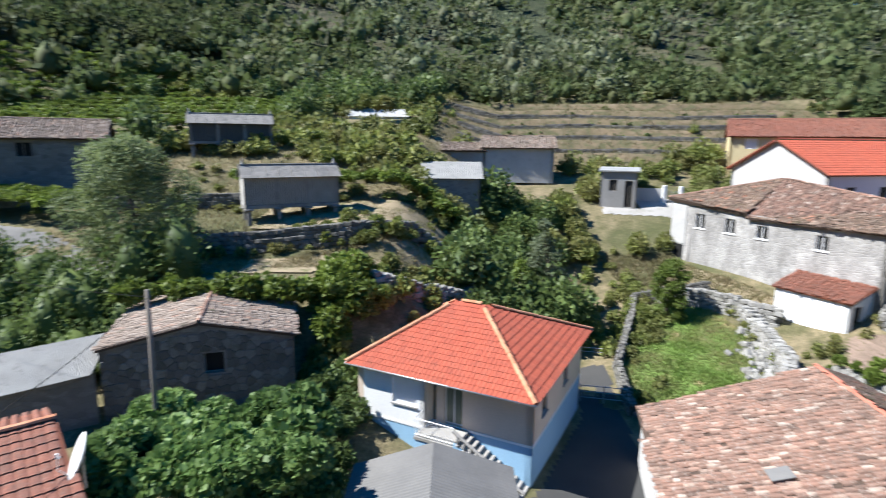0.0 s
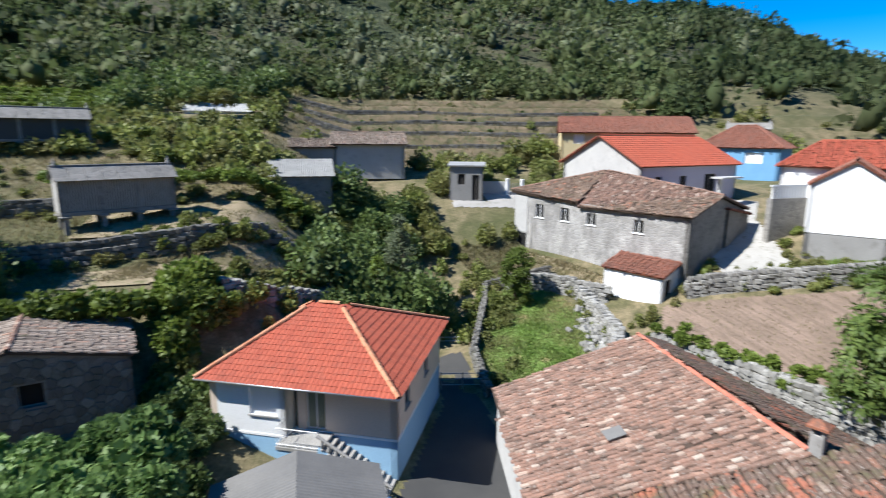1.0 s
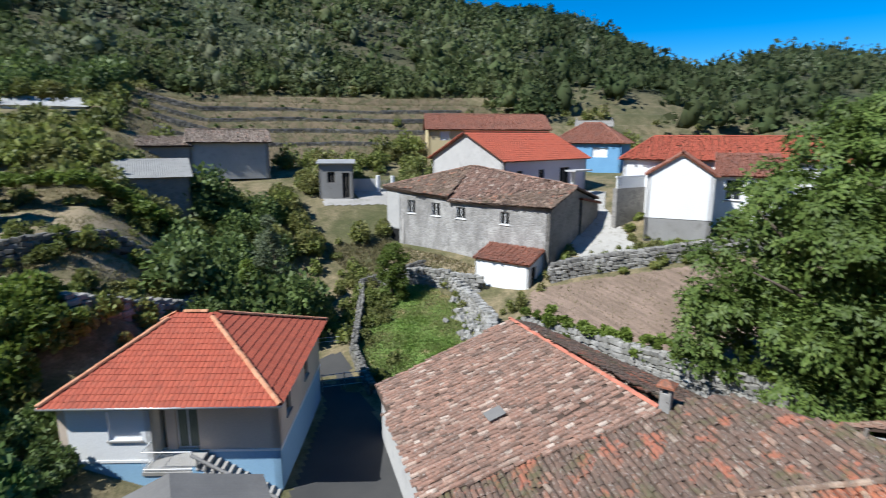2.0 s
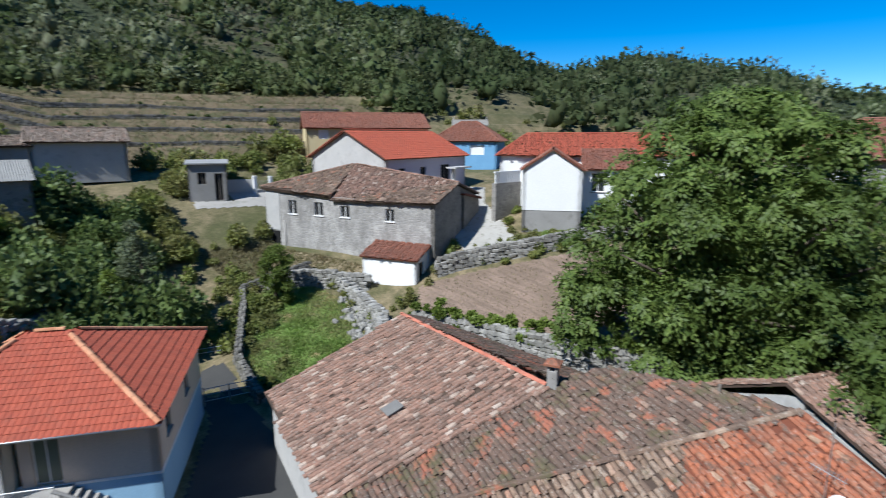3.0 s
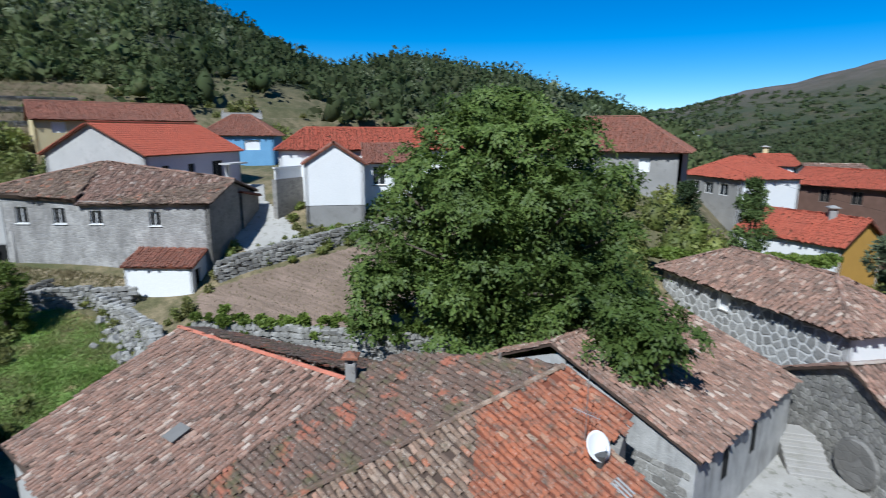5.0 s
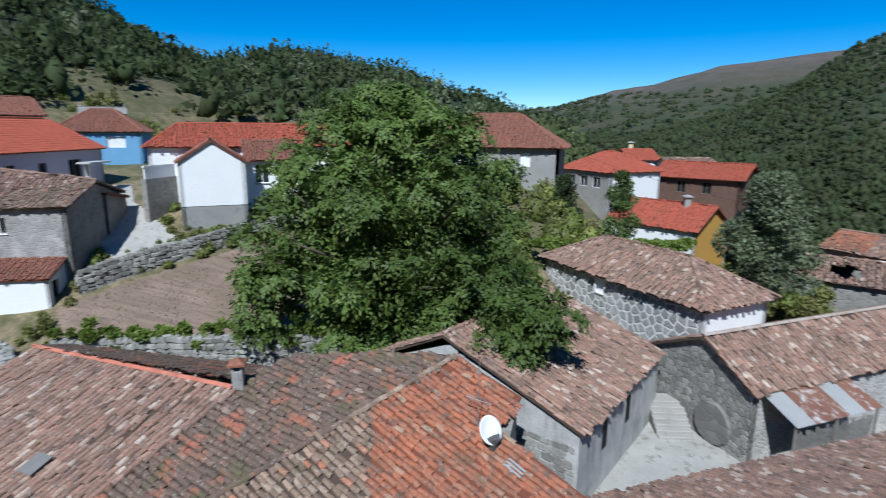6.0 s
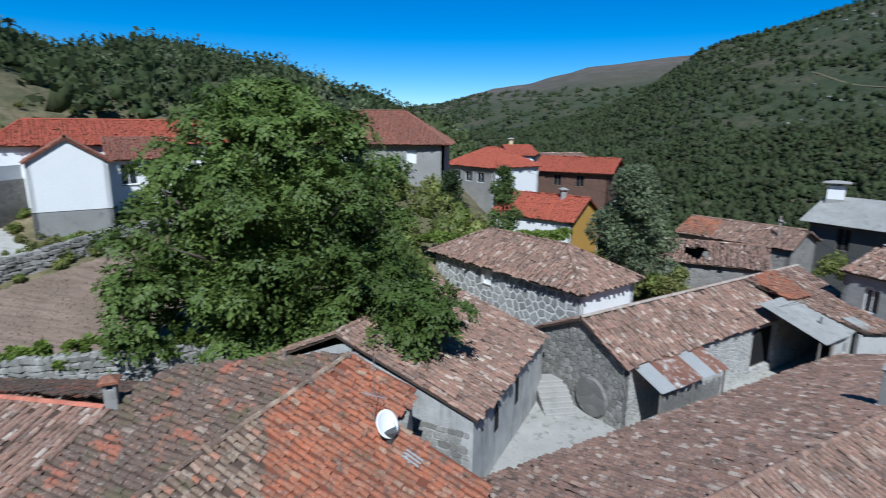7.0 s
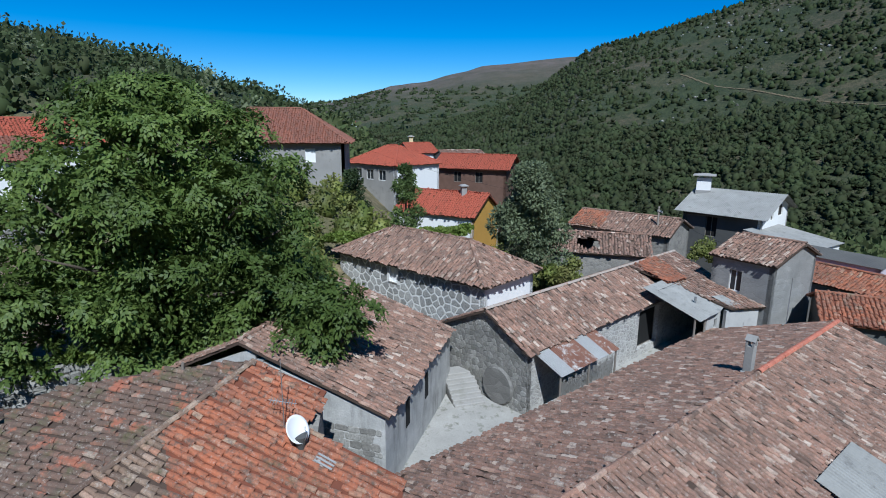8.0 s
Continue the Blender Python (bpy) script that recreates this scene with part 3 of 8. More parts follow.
def tile_plane(roof, poly, material, near=0, pitch=0.26, course=0.37, jitter=1.6, tile=None, seed=1, thick=0.12, piece="tile", slab=None, lift=0.02, tilt=0.045, along=None, hole=None):
    """Lays tiles over one slope. poly: the slope's corners in order, the first two along the eave. near: how many of the tiles nearest to
    the village's middle are pieces of their own."""
    rng = random.Random(seed)
    P = [Vector(p) for p in poly]
    e = (P[1] - P[0]).normalized()
    n = e.cross(P[2] - P[0]).normalized()
    if n.z < 0:
        n = -n
    if along is not None:
        e = Vector(along)
        e = (e - n * e.dot(n)).normalized()
    u = n.cross(e).normalized()
    if u.z < 0:
        u = -u
    flat = [((p - P[0]).dot(e), (p - P[0]).dot(u)) for p in P]
    xs, ys = [q[0] for q in flat], [q[1] for q in flat]
    # the slab below
    bm = bmesh.new()
    if hole:  # boards are left out where the roof has fallen in
        g = 0.35
        for i in range(int((max(xs) - min(xs)) / g) + 1):
            for k in range(int((max(ys) - min(ys)) / g) + 1):
                x, y = min(xs) + (i + 0.5) * g, min(ys) + (k + 0.5) * g
                if in_poly((x, y), flat) and not fallen(x, y, hole):
                    box(bm, -g / 2, -g / 2, -0.05, g / 2, g / 2, 0, 0, Matrix.Translation(P[0] + e * x + u * y) @ Matrix((e, u, n)).transposed().to_4x4())
    else:
        top = [bm.verts.new(p) for p in P]
        low = [bm.verts.new(p - n * thick) for p in P]
        bm.faces.new(top)
        bm.faces.new(low[::-1])
        for i in range(len(P)):
            j = (i + 1) % len(P)
            bm.faces.new((top[i], top[j], low[j], low[i]))
    part("roof_slab", bm, slab or (M_BED if material in (M_RED, M_ORANGE, M_HIP, M_DULL) else M_UNDER), roof)
    tv, tf = tile or barrel()
    R = Matrix((e, u, n)).transposed().to_4x4() if e.cross(u).dot(n) > 0 else Matrix((-e, u, n)).transposed().to_4x4()
    out = []
    cols, rows = int((max(xs) - min(xs)) / pitch) + 2, int((max(ys) - min(ys)) / course) + 2
    for c in range(cols):
        x = min(xs) + (c + 0.5) * pitch
        dx = rng.uniform(-0.012, 0.012) * jitter
        ph, slip = rng.uniform(0, 6.28), rng.uniform(-0.09, 0.09) * min(1.0, jitter)
        for r in range(rows):
            y = min(ys) + r * course - 0.08
            if not in_poly((x, min(max(y + course * 0.5, min(ys) + 0.02), max(ys) - 0.02)), flat):
                continue
            if y > max(ys) - 0.26 or (hole and fallen(x, y + 0.2, hole)):
                continue
            if jitter > 0.5 and rng.random() < 0.006 * jitter:
                continue
            sway = 0.018 * jitter * math.sin(1.1 * y + ph) if jitter > 0.5 else 0.0
            o = P[0] + e * (x + dx + sway + rng.uniform(-0.014, 0.014) * jitter) + u * (y + slip + rng.uniform(-0.045, 0.045) * jitter) + n * (lift + rng.uniform(0, 0.018) * jitter)
            turn = Matrix.Rotation(rng.gauss(0, 0.045) * jitter, 4, "Z") @ Matrix.Rotation(-tilt + rng.gauss(0, 0.018) * jitter, 4, "X") @ Matrix.Rotation(rng.gauss(0, 0.06) * jitter, 4, "Y")
            out.append(Matrix.Translation(o) @ R @ turn)
    out.sort(key=lambda m: m.translation.xy.length)
    if near:
        me = mesh_of(piece, tv, tf, material)
        for m in out[:near]:
            ob = new(piece, me)
            ob.parent = roof
            ob.matrix_world = m
    rest = out[near:]
    if rest:
        if tile is None and P[0].xy.length > 42:  # far roofs get a plainer tile
            tv, tf = barrel(seg=3, lip=False)
        tagged(joined("roof_tiles", tv, tf, rest, material, roof), kind="stuff")
    return n


def ridge_tiles(roof, a, b, material, w=0.26, step=0.38, lift=0.05, name="ridge_tile", short=0.08):
    """A line of cover tiles along a ridge or hip."""
    a, b = Vector(a), Vector(b)
    d = (b - a)
    L = d.length
    d.normalize()
    side = d.cross(Vector((0, 0, 1))).normalized()
    up = side.cross(d)
    R = Matrix((side, d, up)).transposed().to_4x4()
    tv, tf = barrel(w, step + 0.08, w * 0.42, 0.9)
    me = mesh_of(name, tv, tf, material)
    rng = random.Random(int(L * 1000))
    for i in range(int((L - short) / step)):
        ob = new(name, me)
        ob.parent = roof
        ob.matrix_world = Matrix.Translation(a + d * (i * step) + up * (lift + rng.uniform(0, 0.01))) @ R @ Matrix.Rotation(rng.gauss(0, 0.03), 4, "Z")


def sheet_plane(roof, poly, material, pitch=0.18, depth=0.03, name="roof_sheet"):
    """Corrugated sheeting over one slope (a parallelogram: eave left, eave right, ridge right, ridge left)."""
    P = [Vector(p) for p in poly]
    L = (P[1] - P[0]).length
    n = (P[1] - P[0]).cross(P[3] - P[0]).normalized()
    n = n if n.z > 0 else -n
    k = max(8, int(L / pitch * 4))
    v, f = [], []
    for i in range(k + 1):
        s = i / k
        off = n * (depth * math.sin(2 * math.pi * s * L / pitch))
        for q in (P[0].lerp(P[1], s), P[3].lerp(P[2], s)):
            v.append(q + off)
            v.append(q + off - n * 0.012)
    for i in range(k):
        a, b = 4 * i, 4 * i + 4
        f += [(a, b, b + 2, a + 2), (a + 1, a + 3, b + 3, b + 1), (a, a + 1, b + 1, b), (a + 2, b + 2, b + 3, a + 3)]
    return link(name, v, f, material, roof)


# ------------------------------------------------------------ walls and openings
def wall(parent, p0, p1, z0, z1, material, openings=(), thick=0.35, z1b=None, apex=None, name="wall", label=""):
    """An upright wall from p0 to p1 (seen face to the left hand of p1-p0 turned outwards: the outside lies on the right when going p0 to p1).
    openings: (s0, z0, s1, z1) along the wall, heights absolute. apex: (s, z) of a gable's top."""
    p0, p1 = Vector((*p0[:2], 0)), Vector((*p1[:2], 0))
    d = p1 - p0
    L = d.length
    d.normalize()
    out = Vector((d.y, -d.x, 0))
    z1b = z1 if z1b is None else z1b

    def top(s):
        if apex:
            sa, za = apex
            return z1 + (za - z1) * s / sa if s <= sa else za + (z1b - za) * (s - sa) / (L - sa)
        return z1 + (z1b - z1) * s / L

    ss = sorted({0.0, L, *(v for o in openings for v in (o[0], o[2])), *([apex[0]] if apex else [])})
    bm = bmesh.new()
    cache = {}

    def V(s, z, k):
        key = (round(s, 4), round(z, 4), k)
        if key not in cache:
            cache[key] = bm.verts.new(p0 + d * s - out * (thick * k) + Vector((0, 0, z)))
        return cache[key]

    def quad(*vs):
        vs = list(dict.fromkeys(vs))
        if len(vs) > 2:
            try:
                bm.faces.new(vs)
            except ValueError:
                pass

    for a, b in zip(ss, ss[1:]):
        mid = (a + b) / 2
        cuts = sorted((o[1], o[3]) for o in openings if o[0] - 1e-4 <= a and b <= o[2] + 1e-4)
        spans, z = [], z0
        for c0, c1 in cuts:
            if c0 > z:
                spans.append((z, c0, False, True))
            z = c1
        spans.append((z, None, bool(cuts), False))
        for lo, hi, has_lo, has_hi in spans:
            ha, hb = (hi, hi) if hi is not None else (top(a), top(b))
            for k in (0, 1):
                quad(V(a, lo, k), V(b, lo, k), V(b, hb, k), V(a, ha, k))
            quad(V(a, lo, 0), V(b, lo, 0), V(b, lo, 1), V(a, lo, 1))
            quad(V(a, ha, 0), V(b, hb, 0), V(b, hb, 1), V(a, ha, 1))
    for s in (0.0, L):
        quad(V(s, z0, 0), V(s, top(s), 0), V(s, top(s), 1), V(s, z0, 1))
    for o in openings:
        for s in (o[0], o[2]):
            quad(V(s, o[1], 0), V(s, o[3], 0), V(s, o[3], 1), V(s, o[1], 1))
    ob = part(name, bm, material, parent, label)
    return ob, p0, d, out


def window(parent, p0, d, out, o, frame_mat, depth=0.14, pane=None, bars=0, sill=None, mullion=True, name="window", half=False, proud=0.0):
    """A framed window in an opening o = (s0, z0, s1, z1) of a wall."""
    s0, z0, s1, z1 = o
    F = Matrix((d, -out, Vector((0, 0, 1)))).transposed().to_4x4()
    base = Matrix.Translation(p0 + d * s0 + Vector((0, 0, z0))) @ F
    w, h, t = s1 - s0, z1 - z0, 0.06
    bm = boxes((0, depth, 0, w, depth + 0.05, t), (0, depth, h - t, w, depth + 0.05, h), (0, depth, t, t, depth + 0.05, h - t), (w - t, depth, t, w, depth + 0.05, h - t))
    if mullion:
        box(bm, w / 2 - 0.03, depth + 0.003, t, w / 2 + 0.03, depth + 0.047, h - t)
    bm.transform(base)
    fr = part(name, bm, frame_mat, parent)
    bm = boxes((t * 0.9, depth + 0.02, t * 0.9, w - t * 0.9, depth + 0.035, h - t * 0.9))
    bm.transform(base)
    part("pane", bm, pane or M_GLASS, fr)
    for i in range(bars):
        bm = bmesh.new()
        x = w * (i + 1) / (bars + 1)
        tube(bm, [(x, 0.05, 0), (x, 0.05, h)], 0.012, 0.012, 5)
        bm.transform(base)
        part("bar", bm, M_METAL, fr)
    if sill:
        bm = boxes((-0.08, -0.08, -0.08, w + 0.08, depth, -0.003), bevel=0.01)
        bm.transform(base)
        part("sill", bm, sill, fr)
    return fr


def corners(o, a, L, W):
    """The four corners of a rectangle from o, along a for L, then to a's left for W."""
    o, a = Vector((*o, 0)), Vector((*a, 0)).normalized()
    b = Vector((-a.y, a.x, 0))
    return [o, o + a * L, o + a * L + b * W, o + b * W]


def P3(p, z):
    return Vector((p[0], p[1], z))


def gable_house(name, label, ridge0, ridge1, half_l, half_r, ridge_z, eave_l, eave_r, base, wallmat, roofmat, over=0.35, openings=None, near=0, roof="tile",
                hip0=0.0, hip1=0.0, category="house", group="", wallmats=None, seed=3, ridge_mat=None, tile_kw=None, sides="lrfb", win=None):
    """A house under a ridge from ridge0 to ridge1; left and right as seen going that way. openings: {side: [(s0, z0, s1, z1), ...]} with sides f (start), b (end), l, r.
    hip0, hip1: how far the ridge stops short of the end walls."""
    a0, a1 = Vector((*ridge0, 0)), Vector((*ridge1, 0))
    d = (a1 - a0).normalized()
    left = Vector((-d.y, d.x, 0))
    L = (a1 - a0).length
    mid = (a0 + a1) / 2
    top = thing(name, Matrix.Translation((mid.x, mid.y, base)), label, category, group)
    openings, wallmats, win = openings or {}, wallmats or {}, win or {}
    c = {"lf": a0 + left * half_l, "lb": a1 + left * half_l, "rf": a0 - left * half_r, "rb": a1 - left * half_r}
    BLOCK.append([tuple((c[k] + g * 0.6).xy) for k, g in (("lf", left - d), ("lb", left + d), ("rb", d - left), ("rf", -d - left))])
    made = {}
    specs = {"r": (c["rf"], c["rb"], eave_r, eave_r, None), "l": (c["lb"], c["lf"], eave_l, eave_l, None),
             "f": (c["lf"], c["rf"], eave_l, eave_r, (half_l, ridge_z - 0.1) if not hip0 else None), "b": (c["rb"], c["lb"], eave_r, eave_l, (half_r, ridge_z - 0.1) if not hip1 else None)}
    for side in sides:
        p, q, za, zb, ap = specs[side]
        ob, p0, dd, out = wall(None, p, q, base, za - 0.06, wallmats.get(side, wallmat), openings.get(side, ()), z1b=zb - 0.06, apex=ap)
        hang(ob, top)
        made[side] = (p0, dd, out)
        for o in openings.get(side, ()):
            kw = dict(win.get(side, win.get("all", {})))
            w = window(None, p0, dd, out, o, kw.pop("frame", M_WOOD), **kw)
            hang(w, top)
    # roof
    rf = new("roof", bpy.data.meshes.new("roof"))
    me = rf.data
    sl = (ridge_z - eave_l) / half_l
    sr = (ridge_z - eave_r) / half_r
    of = 0 if hip0 else over
    ob_ = 0 if hip1 else over
    of_h, ob_h = (over if hip0 else of), (over if hip1 else ob_)
    r0, r1 = a0 + d * hip0 - d * (0 if hip0 else of), a1 - d * hip1 + d * (0 if hip1 else ob_)
    zl, zr = eave_l - sl * over, eave_r - sr * over
    lf = P3(a0 + left * (half_l + over) - d * of_h, zl)
    lb = P3(a1 + left * (half_l + over) + d * ob_h, zl)
    rfp = P3(a0 - left * (half_r + over) - d * of_h, zr)
    rbp = P3(a1 - left * (half_r + over) + d * ob_h, zr)
    R0, R1 = P3(r0, ridge_z), P3(r1, ridge_z)
    beam = boxes((0, -0.06, -0.2, (R1 - R0).length, 0.06, -0.08))
    beam.transform(Matrix.Translation(R0) @ Matrix((d, left, Vector((0, 0, 1)))).transposed().to_4x4())
    beam.to_mesh(me)
    beam.free()
    me.materials.append(M_WOOD)
    hang(rf, top)
    kw = dict(tile_kw or {})
    if roof == "tile":
        share = near // 2
        tile_plane(rf, [rfp, rbp, R1, R0], roofmat, share, seed=seed, **kw)
        tile_plane(rf, [lb, lf, R0, R1], roofmat, near - share, seed=seed + 1, **kw)
        if hip0:
            tile_plane(rf, [lf, rfp, R0], roofmat, 0, seed=seed + 2, **kw)
        if hip1:
            tile_plane(rf, [rbp, lb, R1], roofmat, 0, seed=seed + 3, **kw)
        if (R1 - R0).length > 0.5:
            ridge_tiles(rf, R0, R1, ridge_mat or roofmat)
        for h, ends, R in ((hip0, (lf, rfp), R0), (hip1, (lb, rbp), R1)):
            if h:
                for q in ends:
                    ridge_tiles(rf, q, R, ridge_mat or roofmat, short=0.3)
    else:
        sheet_plane(rf, [rfp, rbp, R1, R0], roofmat)
        sheet_plane(rf, [lf, lb, R1, R0], roofmat)
    return top, made, rf


def hang(ob, top):
    """Parents ob, which was built in world coordinates, to a thing."""
    bpy.context.view_layer.update() if top.matrix_world == Matrix() and top.location.length else None
    ob.parent = top
    ob.matrix_parent_inverse = top.matrix_basis.inverted()
    return ob


def shed_house(name, label, o, a, L, W, z_low, z_high, base, wallmat, roofmat, over=0.25, roof="tile", openings=None, category="shed", near=0, wallmats=None, seed=5, win=None, tile_kw=None, group=""):
    """A lean-to roofed house: from o along a for L lies the low eave; the roof climbs to the left for W."""
    c = corners(o, a, L, W)
    d, b = (c[1] - c[0]).normalized(), (c[3] - c[0]).normalized()
    m = sum(c, Vector()) / 4
    top = thing(name, Matrix.Translation((m.x, m.y, base)), label, category, group)
    openings, wallmats, win = openings or {}, wallmats or {}, win or {}
    BLOCK.append([tuple(q.xy) for q in c])
    spec = {"f": (c[0], c[1], z_low, z_low), "r": (c[1], c[2], z_low, z_high), "b": (c[2], c[3], z_high, z_high), "l": (c[3], c[0], z_high, z_low)}
    made = {}
    for side, (p, q, za, zb) in spec.items():
        ob, p0, dd, out = wall(None, p, q, base, za - 0.06, wallmats.get(side, wallmat), openings.get(side, ()), z1b=zb - 0.06, thick=0.2)
        hang(ob, top)
        made[side] = (p0, dd, out)
        for o_ in openings.get(side, ()):
            kw = dict(win.get(side, win.get("all", {})))
            hang(window(None, p0, dd, out, o_, kw.pop("frame", M_WOOD), **kw), top)
    s = (z_high - z_low) / W
    q = [P3(c[0] - d * over - b * over, z_low - s * over), P3(c[1] + d * over - b * over, z_low - s * over),
         P3(c[2] + d * over + b * over, z_high + s * over), P3(c[3] - d * over + b * over, z_high + s * over)]
    rf = new("roof", bpy.data.meshes.new("roof"))
    bm = boxes((0, -0.05, -0.14, L, 0.05, -0.06))
    bm.transform(Matrix.Translation(P3(c[3], z_high)) @ Matrix((d, b, Vector((0, 0, 1)))).transposed().to_4x4())
    bm.to_mesh(rf.data)
    bm.free()
    rf.data.materials.append(M_WOOD)
    hang(rf, top)
    if roof == "tile":
        tile_plane(rf, q, roofmat, near, seed=seed, **(tile_kw or {}))
    elif roof == "sheet":
        sheet_plane(rf, q, roofmat)
    else:
        bm = bmesh.new()
        t = [bm.verts.new(p) for p in q]
        l = [bm.verts.new(p - Vector((0, 0, 0.14))) for p in q]
        bm.faces.new(t)
        bm.faces.new(l[::-1])
        for i in range(4):
            bm.faces.new((t[i], t[(i + 1) % 4], l[(i + 1) % 4], l[i]))
        part("roof_slab", bm, roofmat, rf)
    return top, made, rf


# ------------------------------------------------------------ plants
def leaf_cloud(rng, centres, radii, count, size, droop=0.25, shell=0.55, slim=0.5):
    """Leaves scattered over clumps: each a bent diamond of two triangles. Returns vertices and faces."""
    centres, radii = np.asarray(centres, float), np.asarray(radii, float)
    if radii.ndim == 1:
        radii = np.repeat(radii[:, None], 3, 1)
    wgt = (radii.prod(1)) ** (2 / 3)
    pick = rng.choice(len(centres), count, p=wgt / wgt.sum())
    d = rng.normal(size=(count, 3))
    d /= np.linalg.norm(d, axis=1)[:, None]
    rad = shell + (1 - shell) * rng.random(count) ** 0.6
    p = centres[pick] + d * radii[pick] * rad[:, None]
    # the leaf's axis points outwards and hangs a little
    ax = d * 0.7 + rng.normal(size=(count, 3)) * 0.55
    ax[:, 2] -= droop
    ax /= np.linalg.norm(ax, axis=1)[:, None]
    nr = d + rng.normal(size=(count, 3)) * 0.5 + np.array([0, 0, 0.5])
    sd = np.cross(ax, nr)
    sd /= np.linalg.norm(sd, axis=1)[:, None] + 1e-9
    s = size * (0.6 + 0.8 * rng.random(count))[:, None]
    up = np.cross(sd, ax)
    a, b = p, p + ax * s
    m1 = p + ax * s * 0.45 + sd * s * slim * 0.5 - up * s * 0.08
    m2 = p + ax * s * 0.45 - sd * s * slim * 0.5 - up * s * 0.08
    v = np.stack([a, m1, b, m2], 1).reshape(-1, 3)
    k = np.arange(count) * 4
    f = np.concatenate([np.stack([k, k + 1, k + 2], 1), np.stack([k, k + 2, k + 3], 1)], 0)
    return v, f


def fast_mesh(name, v, f, material):
    me = bpy.data.meshes.new(name)
    v, f = np.asarray(v, np.float32), np.asarray(f, np.int32)
    me.vertices.add(len(v))
    me.vertices.foreach_set("co", v.ravel())
    me.loops.add(f.size)
    me.loops.foreach_set("vertex_index", f.ravel())
    me.polygons.add(len(f))
    me.polygons.foreach_set("loop_start", np.arange(0, f.size, f.shape[1], dtype=np.int32))
    me.update(calc_edges=True)
    me.materials.append(material)
    return me


def tree(name, x, y, height, spread, material, label, leaves=4000, size=0.3, base=None, trunk=0.18, crown_low=0.3, seed=1, clumps=40, category="tree", group="", squash=1.0, slim=0.5, droop=0.25, shape=0.75, limbs=7):
    """A tree: tapered trunk, limbs that reach into the clumps, and a crown of many leaves with gaps."""
    rng = np.random.default_rng(seed)
    z = gz(x, y) - 0.1 if base is None else base
    top = thing(name, Matrix.Translation((x, y, z)), label, category, group)
    lo, hi = height * crown_low, height
    cen, rad = [], []
    for i in range(clumps):
        t = rng.random()
        zz = lo + (hi - lo) * t
        prof = math.sin(math.pi * min(1, max(0.08, (t * 0.86 + 0.14)) ** shape)) ** 0.6
        a, rr = rng.random() * 2 * math.pi, spread * prof * math.sqrt(rng.random()) * 0.85
        cen.append((math.cos(a) * rr, math.sin(a) * rr * squash, zz))
        rad.append(spread * (0.16 + 0.16 * rng.random()) * np.array((1, 1, 0.75)))
    cen, rad = np.array(cen), np.array(rad)
    cen[:, 2] = np.minimum(cen[:, 2], hi - rad[:, 2] * 0.8)
    v, f = leaf_cloud(rng, cen, rad, leaves, size, droop, slim=slim)
    crown = new("crown", fast_mesh("crown", v, f, material))
    crown.parent = top
    bm = bmesh.new()
    bend = [(0, 0, 0), (rng.normal() * trunk * 0.5, rng.normal() * trunk * 0.5, height * 0.22), (rng.normal() * trunk, rng.normal() * trunk, height * 0.5), (0, 0, height * 0.82)]
    tube(bm, bend, trunk, trunk * 0.2, 9)
    part("trunk", bm, M_BARK, top, smooth=True)
    for i in rng.choice(len(cen), min(limbs, len(cen)), replace=False):
        bm = bmesh.new()
        c = Vector(cen[i])
        s = Vector(bend[1]).lerp(Vector(bend[2]), rng.random())
        tube(bm, [s, s.lerp(c, 0.5) + Vector((0, 0, -0.08 * height * rng.random())), c], trunk * 0.42, trunk * 0.08, 6)
        part("limb", bm, M_BARK, top, smooth=True)
    return top


def ico(level):
    bm = bmesh.new()
    bmesh.ops.create_icosphere(bm, subdivisions=level, radius=1.0)
    v = np.array([p.co for p in bm.verts])
    f = np.array([[q.index for q in t.verts] for t in bm.faces])
    bm.free()
    return v, f


